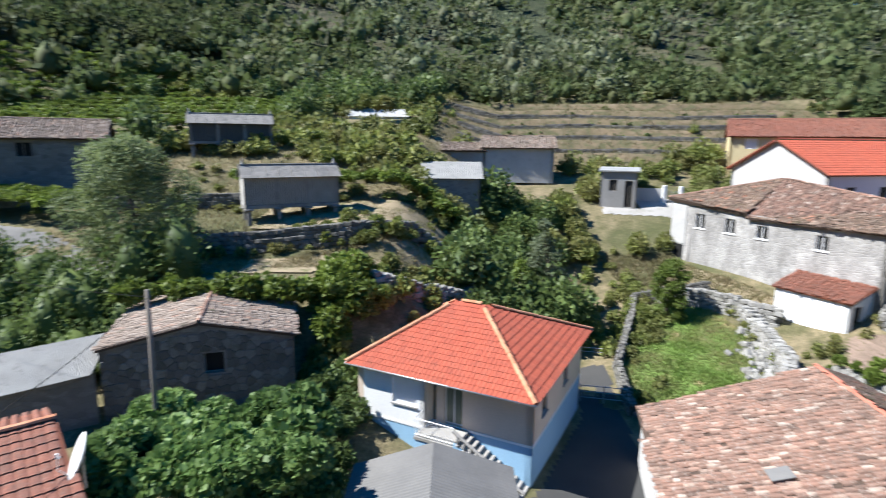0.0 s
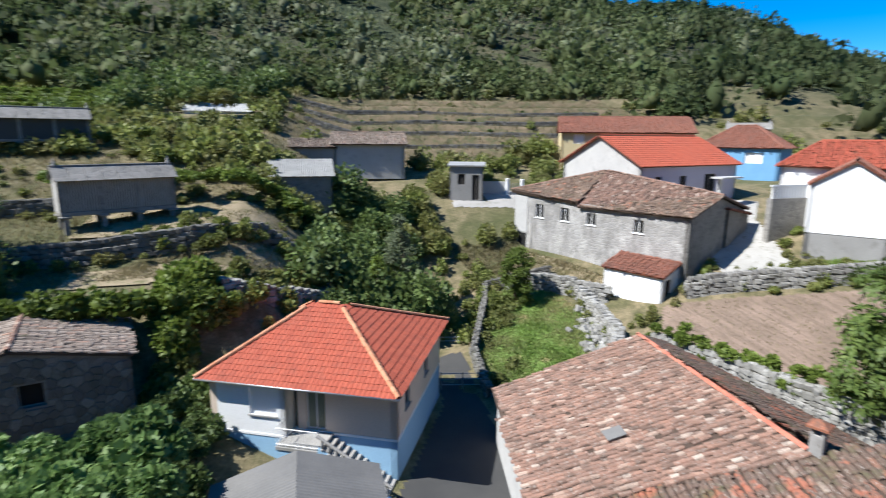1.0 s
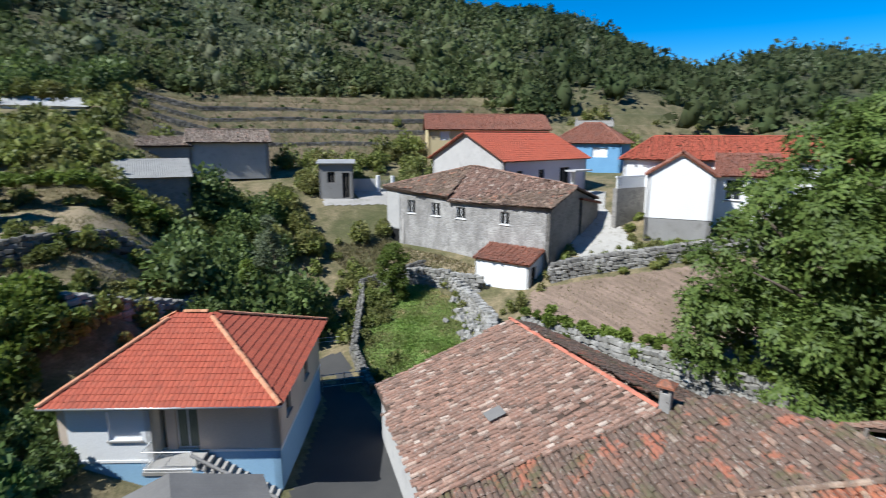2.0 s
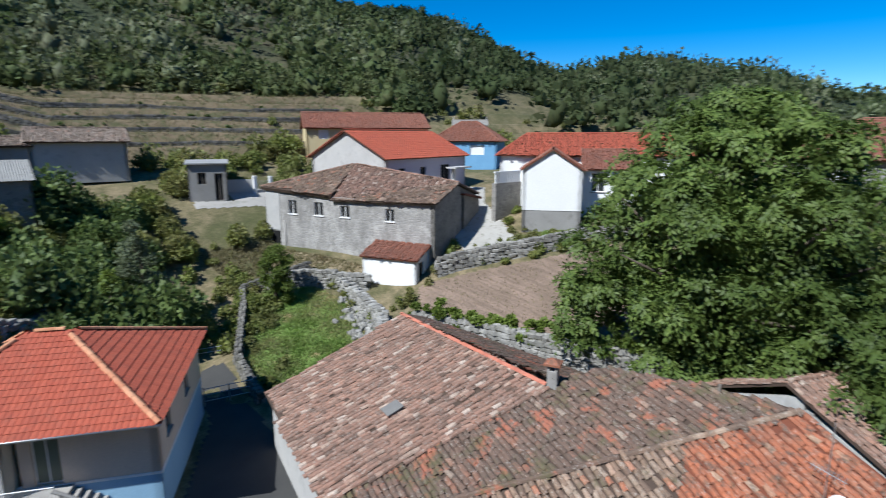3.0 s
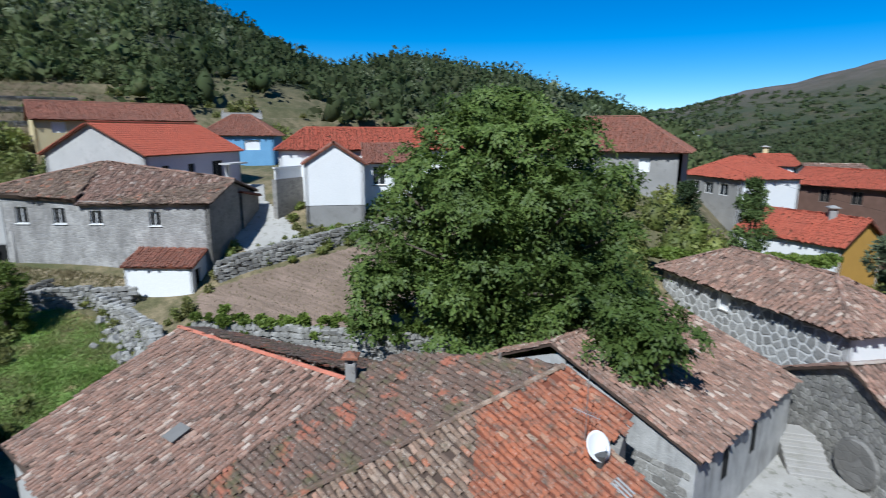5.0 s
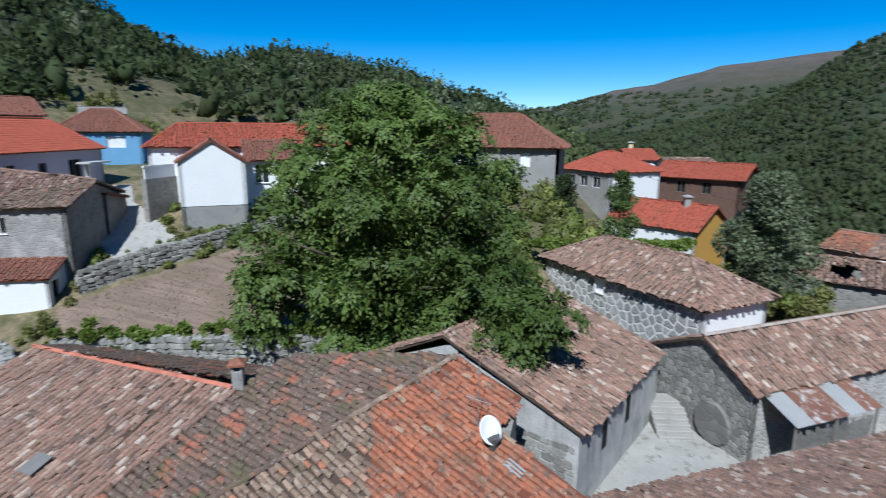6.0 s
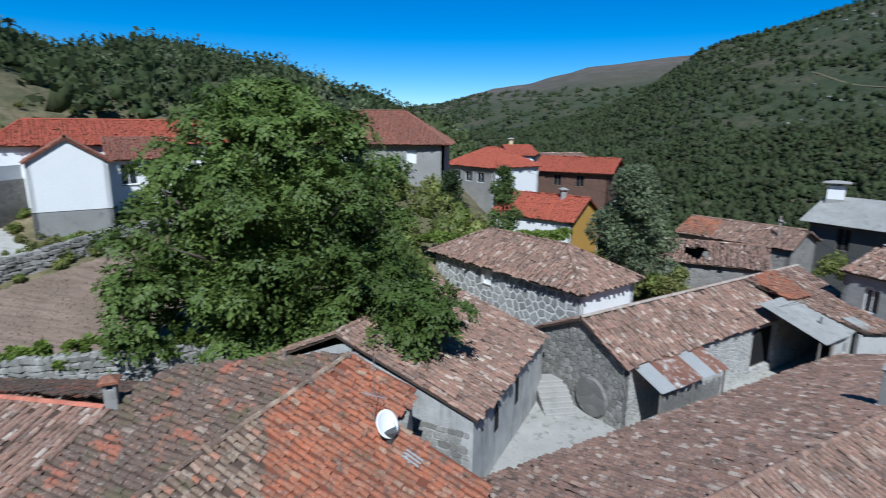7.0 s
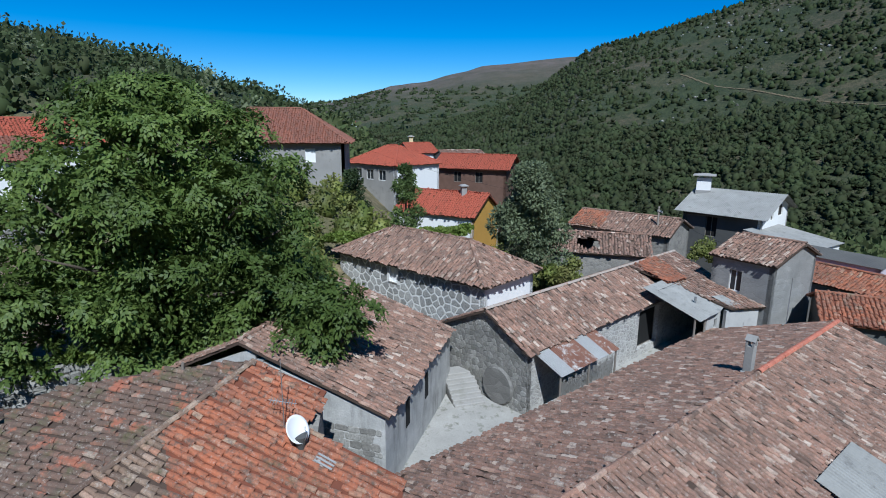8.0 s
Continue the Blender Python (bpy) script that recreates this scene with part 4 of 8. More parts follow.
def woods(name, spots, material, label, category="woods", leaves=40, size=1.0, level=1, seed=3, tall=1.2, core=0.72, slim=0.7):
    """A wood in one mesh: for each tree an uneven body of foliage with leaf sprays round it. spots: rows of x, y, z, radius."""
    rng = np.random.default_rng(seed)
    S = np.asarray(spots, float)
    bv, bf = ico(level)
    K = len(S)
    stretch = (tall * (0.75 + 0.6 * rng.random(K)))[:, None, None]
    body = bv[None] * (0.6 + 0.75 * rng.random((K, len(bv), 1))) * core * S[:, 3][:, None, None]
    body[:, :, 2:] *= stretch
    body = body + S[:, None, :3]
    f0 = (bf[None] + (np.arange(K) * len(bv))[:, None, None]).reshape(-1, 3)
    n = K * leaves
    idx = np.repeat(np.arange(K), leaves)
    d = rng.normal(size=(n, 3))
    d[:, 2] = np.abs(d[:, 2]) * 1.0 - 0.35
    d /= np.linalg.norm(d, axis=1)[:, None]
    rr = S[idx, 3][:, None] * (0.58 + 0.40 * rng.random((n, 1)))
    p = d * rr
    p[:, 2] *= stretch[idx, 0, 0]
    p += S[idx, :3]
    ax = d + rng.normal(size=(n, 3)) * 0.6
    ax /= np.linalg.norm(ax, axis=1)[:, None]
    sd = np.cross(ax, rng.normal(size=(n, 3)))
    sd /= np.linalg.norm(sd, axis=1)[:, None] + 1e-9
    s = (size * S[idx, 3] / S[:, 3].mean() * (0.6 + 0.8 * rng.random(n)))[:, None]
    q = np.stack([p - ax * s * 0.5, p + sd * s * slim * 0.5, p + ax * s * 0.5, p - sd * s * slim * 0.5], 1).reshape(-1, 3)
    k = np.arange(n) * 4 + K * len(bv)
    f1 = np.concatenate([np.stack([k, k + 1, k + 2], 1), np.stack([k, k + 2, k + 3], 1)])
    ob = new(name, fast_mesh(name, np.vstack([body.reshape(-1, 3), q]), np.vstack([f0, f1]), material))
    return tagged(ob, label, category, kind="stuff")


def forest(name, spots, material, label, seed=3, tall=1.3, sprays=5, sides=5, category="woods"):
    """Distant woodland in one mesh: each tree a ragged, tapering crown of facets with a few sprays. spots: rows of x, y, z, radius."""
    rng = np.random.default_rng(seed)
    S = np.asarray(spots, float)
    K = len(S)
    ring = 2 * np.pi * np.arange(sides) / sides
    rows = []
    for z, r in ((-0.9, 0.62), (-0.15, 1.0), (0.5, 0.66)):
        a = ring[None] + rng.random((K, 1)) * 6.28
        q = r * (0.62 + 0.7 * rng.random((K, sides)))
        rows.append(np.stack([np.cos(a) * q, np.sin(a) * q, z + 0.35 * (rng.random((K, sides)) - 0.5)], -1))
    rows.append(np.stack([0.25 * rng.normal(size=K), 0.25 * rng.normal(size=K), 0.9 + 0.35 * rng.random(K)], -1)[:, None])
    B = np.concatenate(rows, 1)
    st = tall * (0.7 + 0.7 * rng.random(K))
    B[:, :, 2] *= st[:, None]
    B = B * S[:, 3][:, None, None] + S[:, None, :3]
    n = B.shape[1]
    tri = []
    for r in (0, 1):
        for j in range(sides):
            a, b = r * sides + j, r * sides + (j + 1) % sides
            tri += [(a, b, b + sides), (a, b + sides, a + sides)]
    tri += [(2 * sides + j, 2 * sides + (j + 1) % sides, 3 * sides) for j in range(sides)]
    f0 = (np.array(tri)[None] + (np.arange(K) * n)[:, None, None]).reshape(-1, 3)
    M = K * sprays
    idx = np.repeat(np.arange(K), sprays)
    d = rng.normal(size=(M, 3))
    d[:, 2] = np.abs(d[:, 2]) - 0.3
    d /= np.linalg.norm(d, axis=1)[:, None]
    p = d * (0.75 + 0.35 * rng.random((M, 1)))
    p[:, 2] *= st[idx]
    ax = d + rng.normal(size=(M, 3)) * 0.5
    ax /= np.linalg.norm(ax, axis=1)[:, None]
    sd = np.cross(ax, rng.normal(size=(M, 3)))
    sd /= np.linalg.norm(sd, axis=1)[:, None] + 1e-9
    q = np.stack([p - ax * 0.3, p + ax * 0.3 + sd * 0.22, p + ax * 0.3 - sd * 0.22], 1) * S[idx, 3][:, None, None] + S[idx, None, :3]
    f1 = np.arange(M * 3).reshape(-1, 3) + K * n
    ob = new(name, fast_mesh(name, np.vstack([B.reshape(-1, 3), q.reshape(-1, 3)]), np.vstack([f0, f1]), material))
    return tagged(ob, label, category, kind="stuff")


STONES = []


def stone_meshes(material, n=7):
    out = []
    rng = random.Random(5)
    for i in range(n):
        bm = bmesh.new()
        bmesh.ops.create_cube(bm, size=1.0)
        bmesh.ops.bevel(bm, geom=list(bm.edges), offset=0.16, segments=1, affect="EDGES")
        for v in bm.verts:
            v.co += Vector((rng.uniform(-0.09, 0.09), rng.uniform(-0.09, 0.09), rng.uniform(-0.09, 0.09)))
        me = bpy.data.meshes.new("stone")
        bm.to_mesh(me)
        bm.free()
        me.materials.append(material)
        out.append(me)
    return out


def piece_stone_mat(name, tones, moss=0.25):
    m = mat(name, tones[0][1], 0.93)
    k = Nodes(m)
    c = k.ramp(k.piece(), tones)
    g = k.noise(9, 5, 0.7)
    c = k.mix(k.ramp(g, [(0.35, (0, 0, 0)), (0.75, (0.7, 0.7, 0.7))]), c, (0.09, 0.088, 0.08))
    b = k.noise(1.3, 4)
    c = k.mix(k.ramp(b, [(0.5, (0, 0, 0)), (0.75, (moss, moss, moss))]), c, (0.07, 0.075, 0.035))
    k.color(c)
    k.bump(g, 0.6, 0.04)
    return m


M_PIECE = piece_stone_mat("field_stone", [(0.0, (0.20, 0.19, 0.175)), (0.5, (0.30, 0.285, 0.26)), (1.0, (0.40, 0.385, 0.355))])
M_PIECE_DARK = piece_stone_mat("dark_field_stone", [(0.0, (0.10, 0.095, 0.085)), (0.5, (0.165, 0.155, 0.14)), (1.0, (0.25, 0.238, 0.215))], 0.6)
M_PIECE_PALE = piece_stone_mat("pale_field_stone", [(0.0, (0.23, 0.22, 0.20)), (0.5, (0.33, 0.315, 0.29)), (1.0, (0.44, 0.425, 0.395))], 0.35)
M_PIECE_LIGHT = piece_stone_mat("light_grey_granite", [(0.0, (0.30, 0.295, 0.285)), (0.5, (0.40, 0.393, 0.38)), (1.0, (0.50, 0.49, 0.475))], 0.1)
M_GRAVEL = rough_mat("earth_between_stones", (0.07, 0.063, 0.05), (0.10, 0.09, 0.07), 1.5, 9)


def rubble_wall(name, pts, height, label, thick=0.5, size=0.36, material=None, base=None, seed=1, single=300, lean=0.0, category="wall"):
    """A dry-stone wall along a line of places: rough stones in uneven courses, on both faces and on top."""
    material = material or M_PIECE
    rng = random.Random(seed)
    top = thing(name, Matrix.Translation((*pts[0], gz(*pts[0]) if base is None else base)), label, category, kind="structure")
    mats = []
    core = bmesh.new()
    for (ax, ay), (bx, by) in zip(pts, pts[1:]):
        a, b = Vector((ax, ay, 0)), Vector((bx, by, 0))
        d = (b - a)
        L = d.length
        d.normalize()
        s = Vector((-d.y, d.x, 0))
        R = Matrix((d, s, Vector((0, 0, 1)))).transposed().to_4x4()
        za, zb = (gz(ax, ay), gz(bx, by)) if base is None else (base, base)
        lo = min(za, zb) - 0.5
        v = [core.verts.new(p + s * (k * thick * 0.38) + Vector((0, 0, z))) for p, zz in ((a, za), (b, zb)) for k in (-1, 1) for z in (lo, zz + height * 0.9)]
        for q in ((0, 1, 3, 2), (4, 6, 7, 5), (0, 4, 5, 1), (2, 3, 7, 6), (1, 5, 7, 3), (0, 2, 6, 4)):
            core.faces.new([v[i] for i in q])
        z = -0.25
        while z < height:
            h = size * rng.uniform(0.55, 0.9)
            for k in (-1, 1) if z + h < height * 0.92 else (-0.6, 0.6):
                x = rng.uniform(-0.2, 0.1)
                while x < L:
                    w = size * rng.uniform(0.7, 1.7)
                    zz = za + (zb - za) * min(1, max(0, (x + w / 2) / L)) + z + h / 2
                    p = a + d * (x + w / 2) + s * (k * thick * 0.36 + rng.uniform(-0.04, 0.04)) + Vector((0, 0, zz + rng.uniform(-0.03, 0.03)))
                    m = Matrix.Translation(p) @ R @ Euler((rng.gauss(0, 0.07), rng.gauss(0, 0.09), rng.gauss(0, 0.07))).to_matrix().to_4x4() @ Matrix.Diagonal((w * 0.98, thick * rng.uniform(0.4, 0.55), h * 1.02, 1))
                    mats.append(m)
                    x += w
            z += h
    hang(part("core", core, M_GRAVEL, None), top)
    mats.sort(key=lambda m: m.translation.xy.length)
    if not STONES:
        STONES.append({})
    shelf = STONES[0].setdefault(material.name, None) or stone_meshes(material)
    STONES[0][material.name] = shelf
    for i, m in enumerate(mats[:single]):
        ob = new("stone", shelf[i % len(shelf)])
        ob.parent = top
        ob.matrix_parent_inverse = top.matrix_basis.inverted()
        ob.matrix_basis = m
    rest = mats[single:]
    if rest:
        me = shelf[0]
        v = np.array([q.co for q in me.vertices])
        f = [tuple(q.vertices) for q in me.polygons]
        tagged(hang(joined("stones", v, f, rest, material, None), top), kind="stuff")
    return top


def stone_facing(wall_ob, top, p0, d, out, s0, s1, z0, z1, material, size=0.38, seed=1, skip=(), depth=0.10, gap=0.03, keep=None, rot=0.06):
    """Rough stones bedded in a wall's face, with the mortar showing between them."""
    rng = random.Random(seed)
    R = Matrix((d, -out, Vector((0, 0, 1)))).transposed().to_4x4()
    shelf = STONES[0].get(material.name) if STONES else None
    if not shelf:
        if not STONES:
            STONES.append({})
        shelf = STONES[0][material.name] = stone_meshes(material)
    z, n = z0, 0
    while z < z1 - 0.08:
        h = min(size * rng.uniform(0.6, 1.15), z1 - z)
        s = s0 - rng.uniform(0, size)
        while s < s1:
            w = size * rng.uniform(0.7, 2.0)
            c, zc = s + w / 2, z + h / 2
            ok = s > s0 - 0.02 and s + w < s1 + 0.02 and not any(a - 0.05 < c + w / 2 and c - w / 2 < b + 0.05 and q - 0.05 < zc + h / 2 and zc - h / 2 < r + 0.05 for a, q, b, r in skip)
            if ok and (keep is None or keep(c, zc + h / 2)):
                p = p0 + d * c + Vector((0, 0, zc))
                m = Matrix.Translation(p) @ R @ Euler((0, rng.gauss(0, rot), rng.gauss(0, 0.03))).to_matrix().to_4x4() @ Matrix.Diagonal((w - gap, depth * rng.uniform(0.8, 1.2), h - gap, 1))
                ob = new("stone", shelf[n % len(shelf)])
                ob.parent = wall_ob
                ob.matrix_parent_inverse = wall_ob.matrix_world.inverted() if not wall_ob.parent else (wall_ob.parent.matrix_basis @ wall_ob.matrix_parent_inverse).inverted()
                ob.matrix_basis = m
                n += 1
            s += w
        z += h


def clip_cell(poly, n, c):
    """Keeps the part of a convex polygon where n . p <= c."""
    out = []
    for a, b in zip(poly, poly[1:] + poly[:1]):
        da, db = n[0] * a[0] + n[1] * a[1] - c, n[0] * b[0] + n[1] * b[1] - c
        if da <= 0:
            out.append(a)
        if da * db < 0:
            t = da / (da - db)
            out.append((a[0] + (b[0] - a[0]) * t, a[1] + (b[1] - a[1]) * t))
    return out


def mosaic_facing(wall_ob, p0, d, out, s0, s1, z0, z1, material, size, joint, seed=1, skip=(), depth=0.06, keep=None):
    """Odd-shaped stones fitted to one another in a wall's face, with a joint of even width between them."""
    rng = random.Random(seed)
    R = Matrix((d, -out, Vector((0, 0, 1)))).transposed().to_4x4()
    inv = (wall_ob.parent.matrix_basis @ wall_ob.matrix_parent_inverse).inverted()
    nx, nz = max(1, round((s1 - s0) / (size * 1.15))), max(1, round((z1 - z0) / (size * 0.9)))
    gx, gy = (s1 - s0) / nx, (z1 - z0) / nz
    seeds = {(i, k): (s0 + (i + 0.5 + 0.5 * (k % 2) - 0.25 + rng.uniform(-0.36, 0.36)) * gx, z0 + (k + 0.5 + rng.uniform(-0.34, 0.34)) * gy) for i in range(-1, nx + 1) for k in range(-1, nz + 1)}
    for (i, k), (cx, cz) in seeds.items():
        if not (0 <= i < nx and 0 <= k < nz) or any(a < cx < b and q < cz < r for a, q, b, r in skip):
            continue
        cell = [(s0, z0), (s1, z0), (s1, z1), (s0, z1)]
        for di in (-2, -1, 0, 1, 2):
            for dk in (-2, -1, 0, 1, 2):
                q = seeds.get((i + di, k + dk))
                if q and (di or dk) and len(cell) > 2:
                    n = (q[0] - cx, q[1] - cz)
                    l = math.hypot(*n)
                    n = (n[0] / l, n[1] / l)
                    cell = clip_cell(cell, n, n[0] * (cx + q[0]) / 2 + n[1] * (cz + q[1]) / 2 - joint / 2 * rng.uniform(0.7, 1.3))
        for a, q, b, r in skip:
            if a < cx < b:
                cell = clip_cell(cell, (0, 1), q) if cz < q else clip_cell(cell, (0, -1), -r)
            elif q < cz < r:
                cell = clip_cell(cell, (1, 0), a) if cx < a else clip_cell(cell, (-1, 0), -b)
        if len(cell) < 3 or (keep and not all(keep(x, z) for x, z in cell)):
            continue
        mx, mz = sum(x for x, z in cell) / len(cell), sum(z for x, z in cell) / len(cell)
        n, h = len(cell), depth * rng.uniform(0.7, 1.2)
        v = [((x - mx) * f, y, (z - mz) * f) for f, y in ((1.0, 0.02), (0.97, -h * 0.6), (0.80, -h)) for x, z in cell]
        faces = [(r * n + j, r * n + (j + 1) % n, (r + 1) * n + (j + 1) % n, (r + 1) * n + j) for r in (0, 1) for j in range(n)] + [tuple(range(2 * n, 3 * n))]
        ob = new("stone", mesh_of("stone", v, faces, material))
        ob.parent = wall_ob
        ob.matrix_parent_inverse = inv
        ob.matrix_basis = Matrix.Translation(p0 + d * mx + Vector((0, 0, mz))) @ R


def simple(name, label, category, bm, material, at=(0, 0, 0), group="", smooth=False):
    """A thing that is one plain mesh, built in world coordinates."""
    ob = part(name, bm, material, None, smooth=smooth)
    return tagged(ob, label, category, group)


def pole(name, x, y, z0, z1, r, material, label, category="pole", lean=(0, 0), arm=False):
    top = thing(name, Matrix.Translation((x, y, z0)), label, category)
    bm = bmesh.new()
    tube(bm, [(0, 0, -0.3), (lean[0] / 2, lean[1] / 2, (z1 - z0) / 2), (lean[0], lean[1], z1 - z0)], r, r * 0.7, 10)
    part("shaft", bm, material, top, smooth=True)
    if arm:
        bm = boxes((-0.5, -0.04, z1 - z0 - 0.55, 0.5, 0.04, z1 - z0 - 0.45))
        part("crossarm", bm, M_WOOD, top)
        for i in (-0.4, 0.0, 0.4):
            bm = bmesh.new()
            tube(bm, [(i, 0, z1 - z0 - 0.45), (i, 0, z1 - z0 - 0.3)], 0.03, 0.02, 6)
            part("insulator", bm, M_ALU, top)
    return top


def wire(a, b, sag, label="thin black overhead wire"):
    a, b = Vector(a), Vector(b)
    bm = bmesh.new()
    tube(bm, [a.lerp(b, i / 10) + Vector((0, 0, -sag * 4 * (i / 10) * (1 - i / 10))) for i in range(11)], 0.012, 0.012, 4)
    return simple("overhead_wire", label, "wire", bm, M_DARK)


def chimney(x, y, z0, z1, w, material, cap, label, parent=None, gabled=False, yaw=20):
    top = thing("chimney", pose(x, y, z0, 0, 0, yaw), label, "chimney")
    h = z1 - z0
    part("shaft", boxes((-w / 2, -w / 2, -0.5, w / 2, w / 2, h - 0.3), bevel=0.02), material, top)
    part("foot", boxes((-w / 2 - 0.08, -w / 2 - 0.08, -0.4, w / 2 + 0.08, w / 2 + 0.08, 0.12), bevel=0.03), M_CEMENT, top)
    for sx in (-1, 1):
        for sy in (-1, 1):
            part("pier", boxes((sx * w * 0.38 - 0.05, sy * w * 0.38 - 0.05, h - 0.3, sx * w * 0.38 + 0.05, sy * w * 0.38 + 0.05, h - 0.06)), material, top)
    if gabled:
        for k in (-1, 1):
            bm = boxes((-w / 2 - 0.05, 0, -0.03, w / 2 + 0.05, w * 0.85, 0.03))
            bm.transform(Matrix.Translation((0, k * w * 0.55, h - 0.05)) @ Matrix.Rotation(radians(180 if k > 0 else 0), 4, "Z") @ Matrix.Rotation(radians(52), 4, "X"))
            part("cap_slab", bm, cap, top)
    else:
        bm = bmesh.new()
        box(bm, -w * 0.8, -w * 0.8, h - 0.06, w * 0.8, w * 0.8, h + 0.02)
        bmesh.ops.create_cone(bm, cap_ends=True, segments=4, radius1=w * 1.05, radius2=w * 0.3, depth=0.16, matrix=Matrix.Translation((0, 0, h + 0.10)) @ Matrix.Rotation(radians(45), 4, "Z"))
        part("cap", bm, cap, top)
    return top


def dish(x, y, z, r, heading, tilt, label, foot=0.6):
    """A satellite dish on a bracket, with its feed arm."""
    top = thing("satellite_dish", Matrix.Translation((x, y, z - foot)), label, "dish")
    h, t = radians(heading), radians(tilt)
    ax = Vector((math.sin(h) * math.cos(t), math.cos(h) * math.cos(t), math.sin(t)))
    sx = Vector((0, 0, 1)).cross(ax).normalized()
    M = Matrix.Translation((0, 0, foot)) @ Matrix((sx, ax.cross(sx), ax)).transposed().to_4x4()
    v, f = [], []
    rings, seg = 6, 28
    for k in (0, 1):
        for i in range(rings + 1):
            q = r * i / rings
            for j in range(seg):
                a = 2 * math.pi * j / seg
                v.append(M @ Vector((q * math.cos(a), q * math.sin(a) * 1.08, 0.22 * (q / r) ** 2 * r - 0.015 * k)))
    n = (rings + 1) * seg
    for k in (0, 1):
        for i in range(rings):
            for j in range(seg):
                a, b = k * n + i * seg + j, k * n + i * seg + (j + 1) % seg
                f.append((a, b, b + seg, a + seg) if k == 0 else (a, a + seg, b + seg, b))
    o = rings * seg
    f += [(o + j, o + (j + 1) % seg, n + o + (j + 1) % seg, n + o + j) for j in range(seg)]
    link("reflector", v, f, M_ALU, top, smooth=True)
    bm = bmesh.new()
    tube(bm, [M @ Vector((0, -r, 0.1)), M @ Vector((0, -r * 0.75, r * 0.75)), M @ Vector((0, -r * 0.15, r * 0.95))], 0.018, 0.015, 6)
    part("feed_arm", bm, M_METAL, top)
    bm = bmesh.new()
    tube(bm, [M @ Vector((0, -r * 0.2, r * 0.9)), M @ Vector((0, 0, r * 1.05))], 0.045, 0.035, 8)
    part("feed_horn", bm, M_ALU, top)
    bm = bmesh.new()
    tube(bm, [(0, 0, -0.1), (0, 0, foot * 0.7), M @ Vector((0, 0, -0.03))], 0.03, 0.03, 8)
    part("bracket", bm, M_METAL, top)
    return top


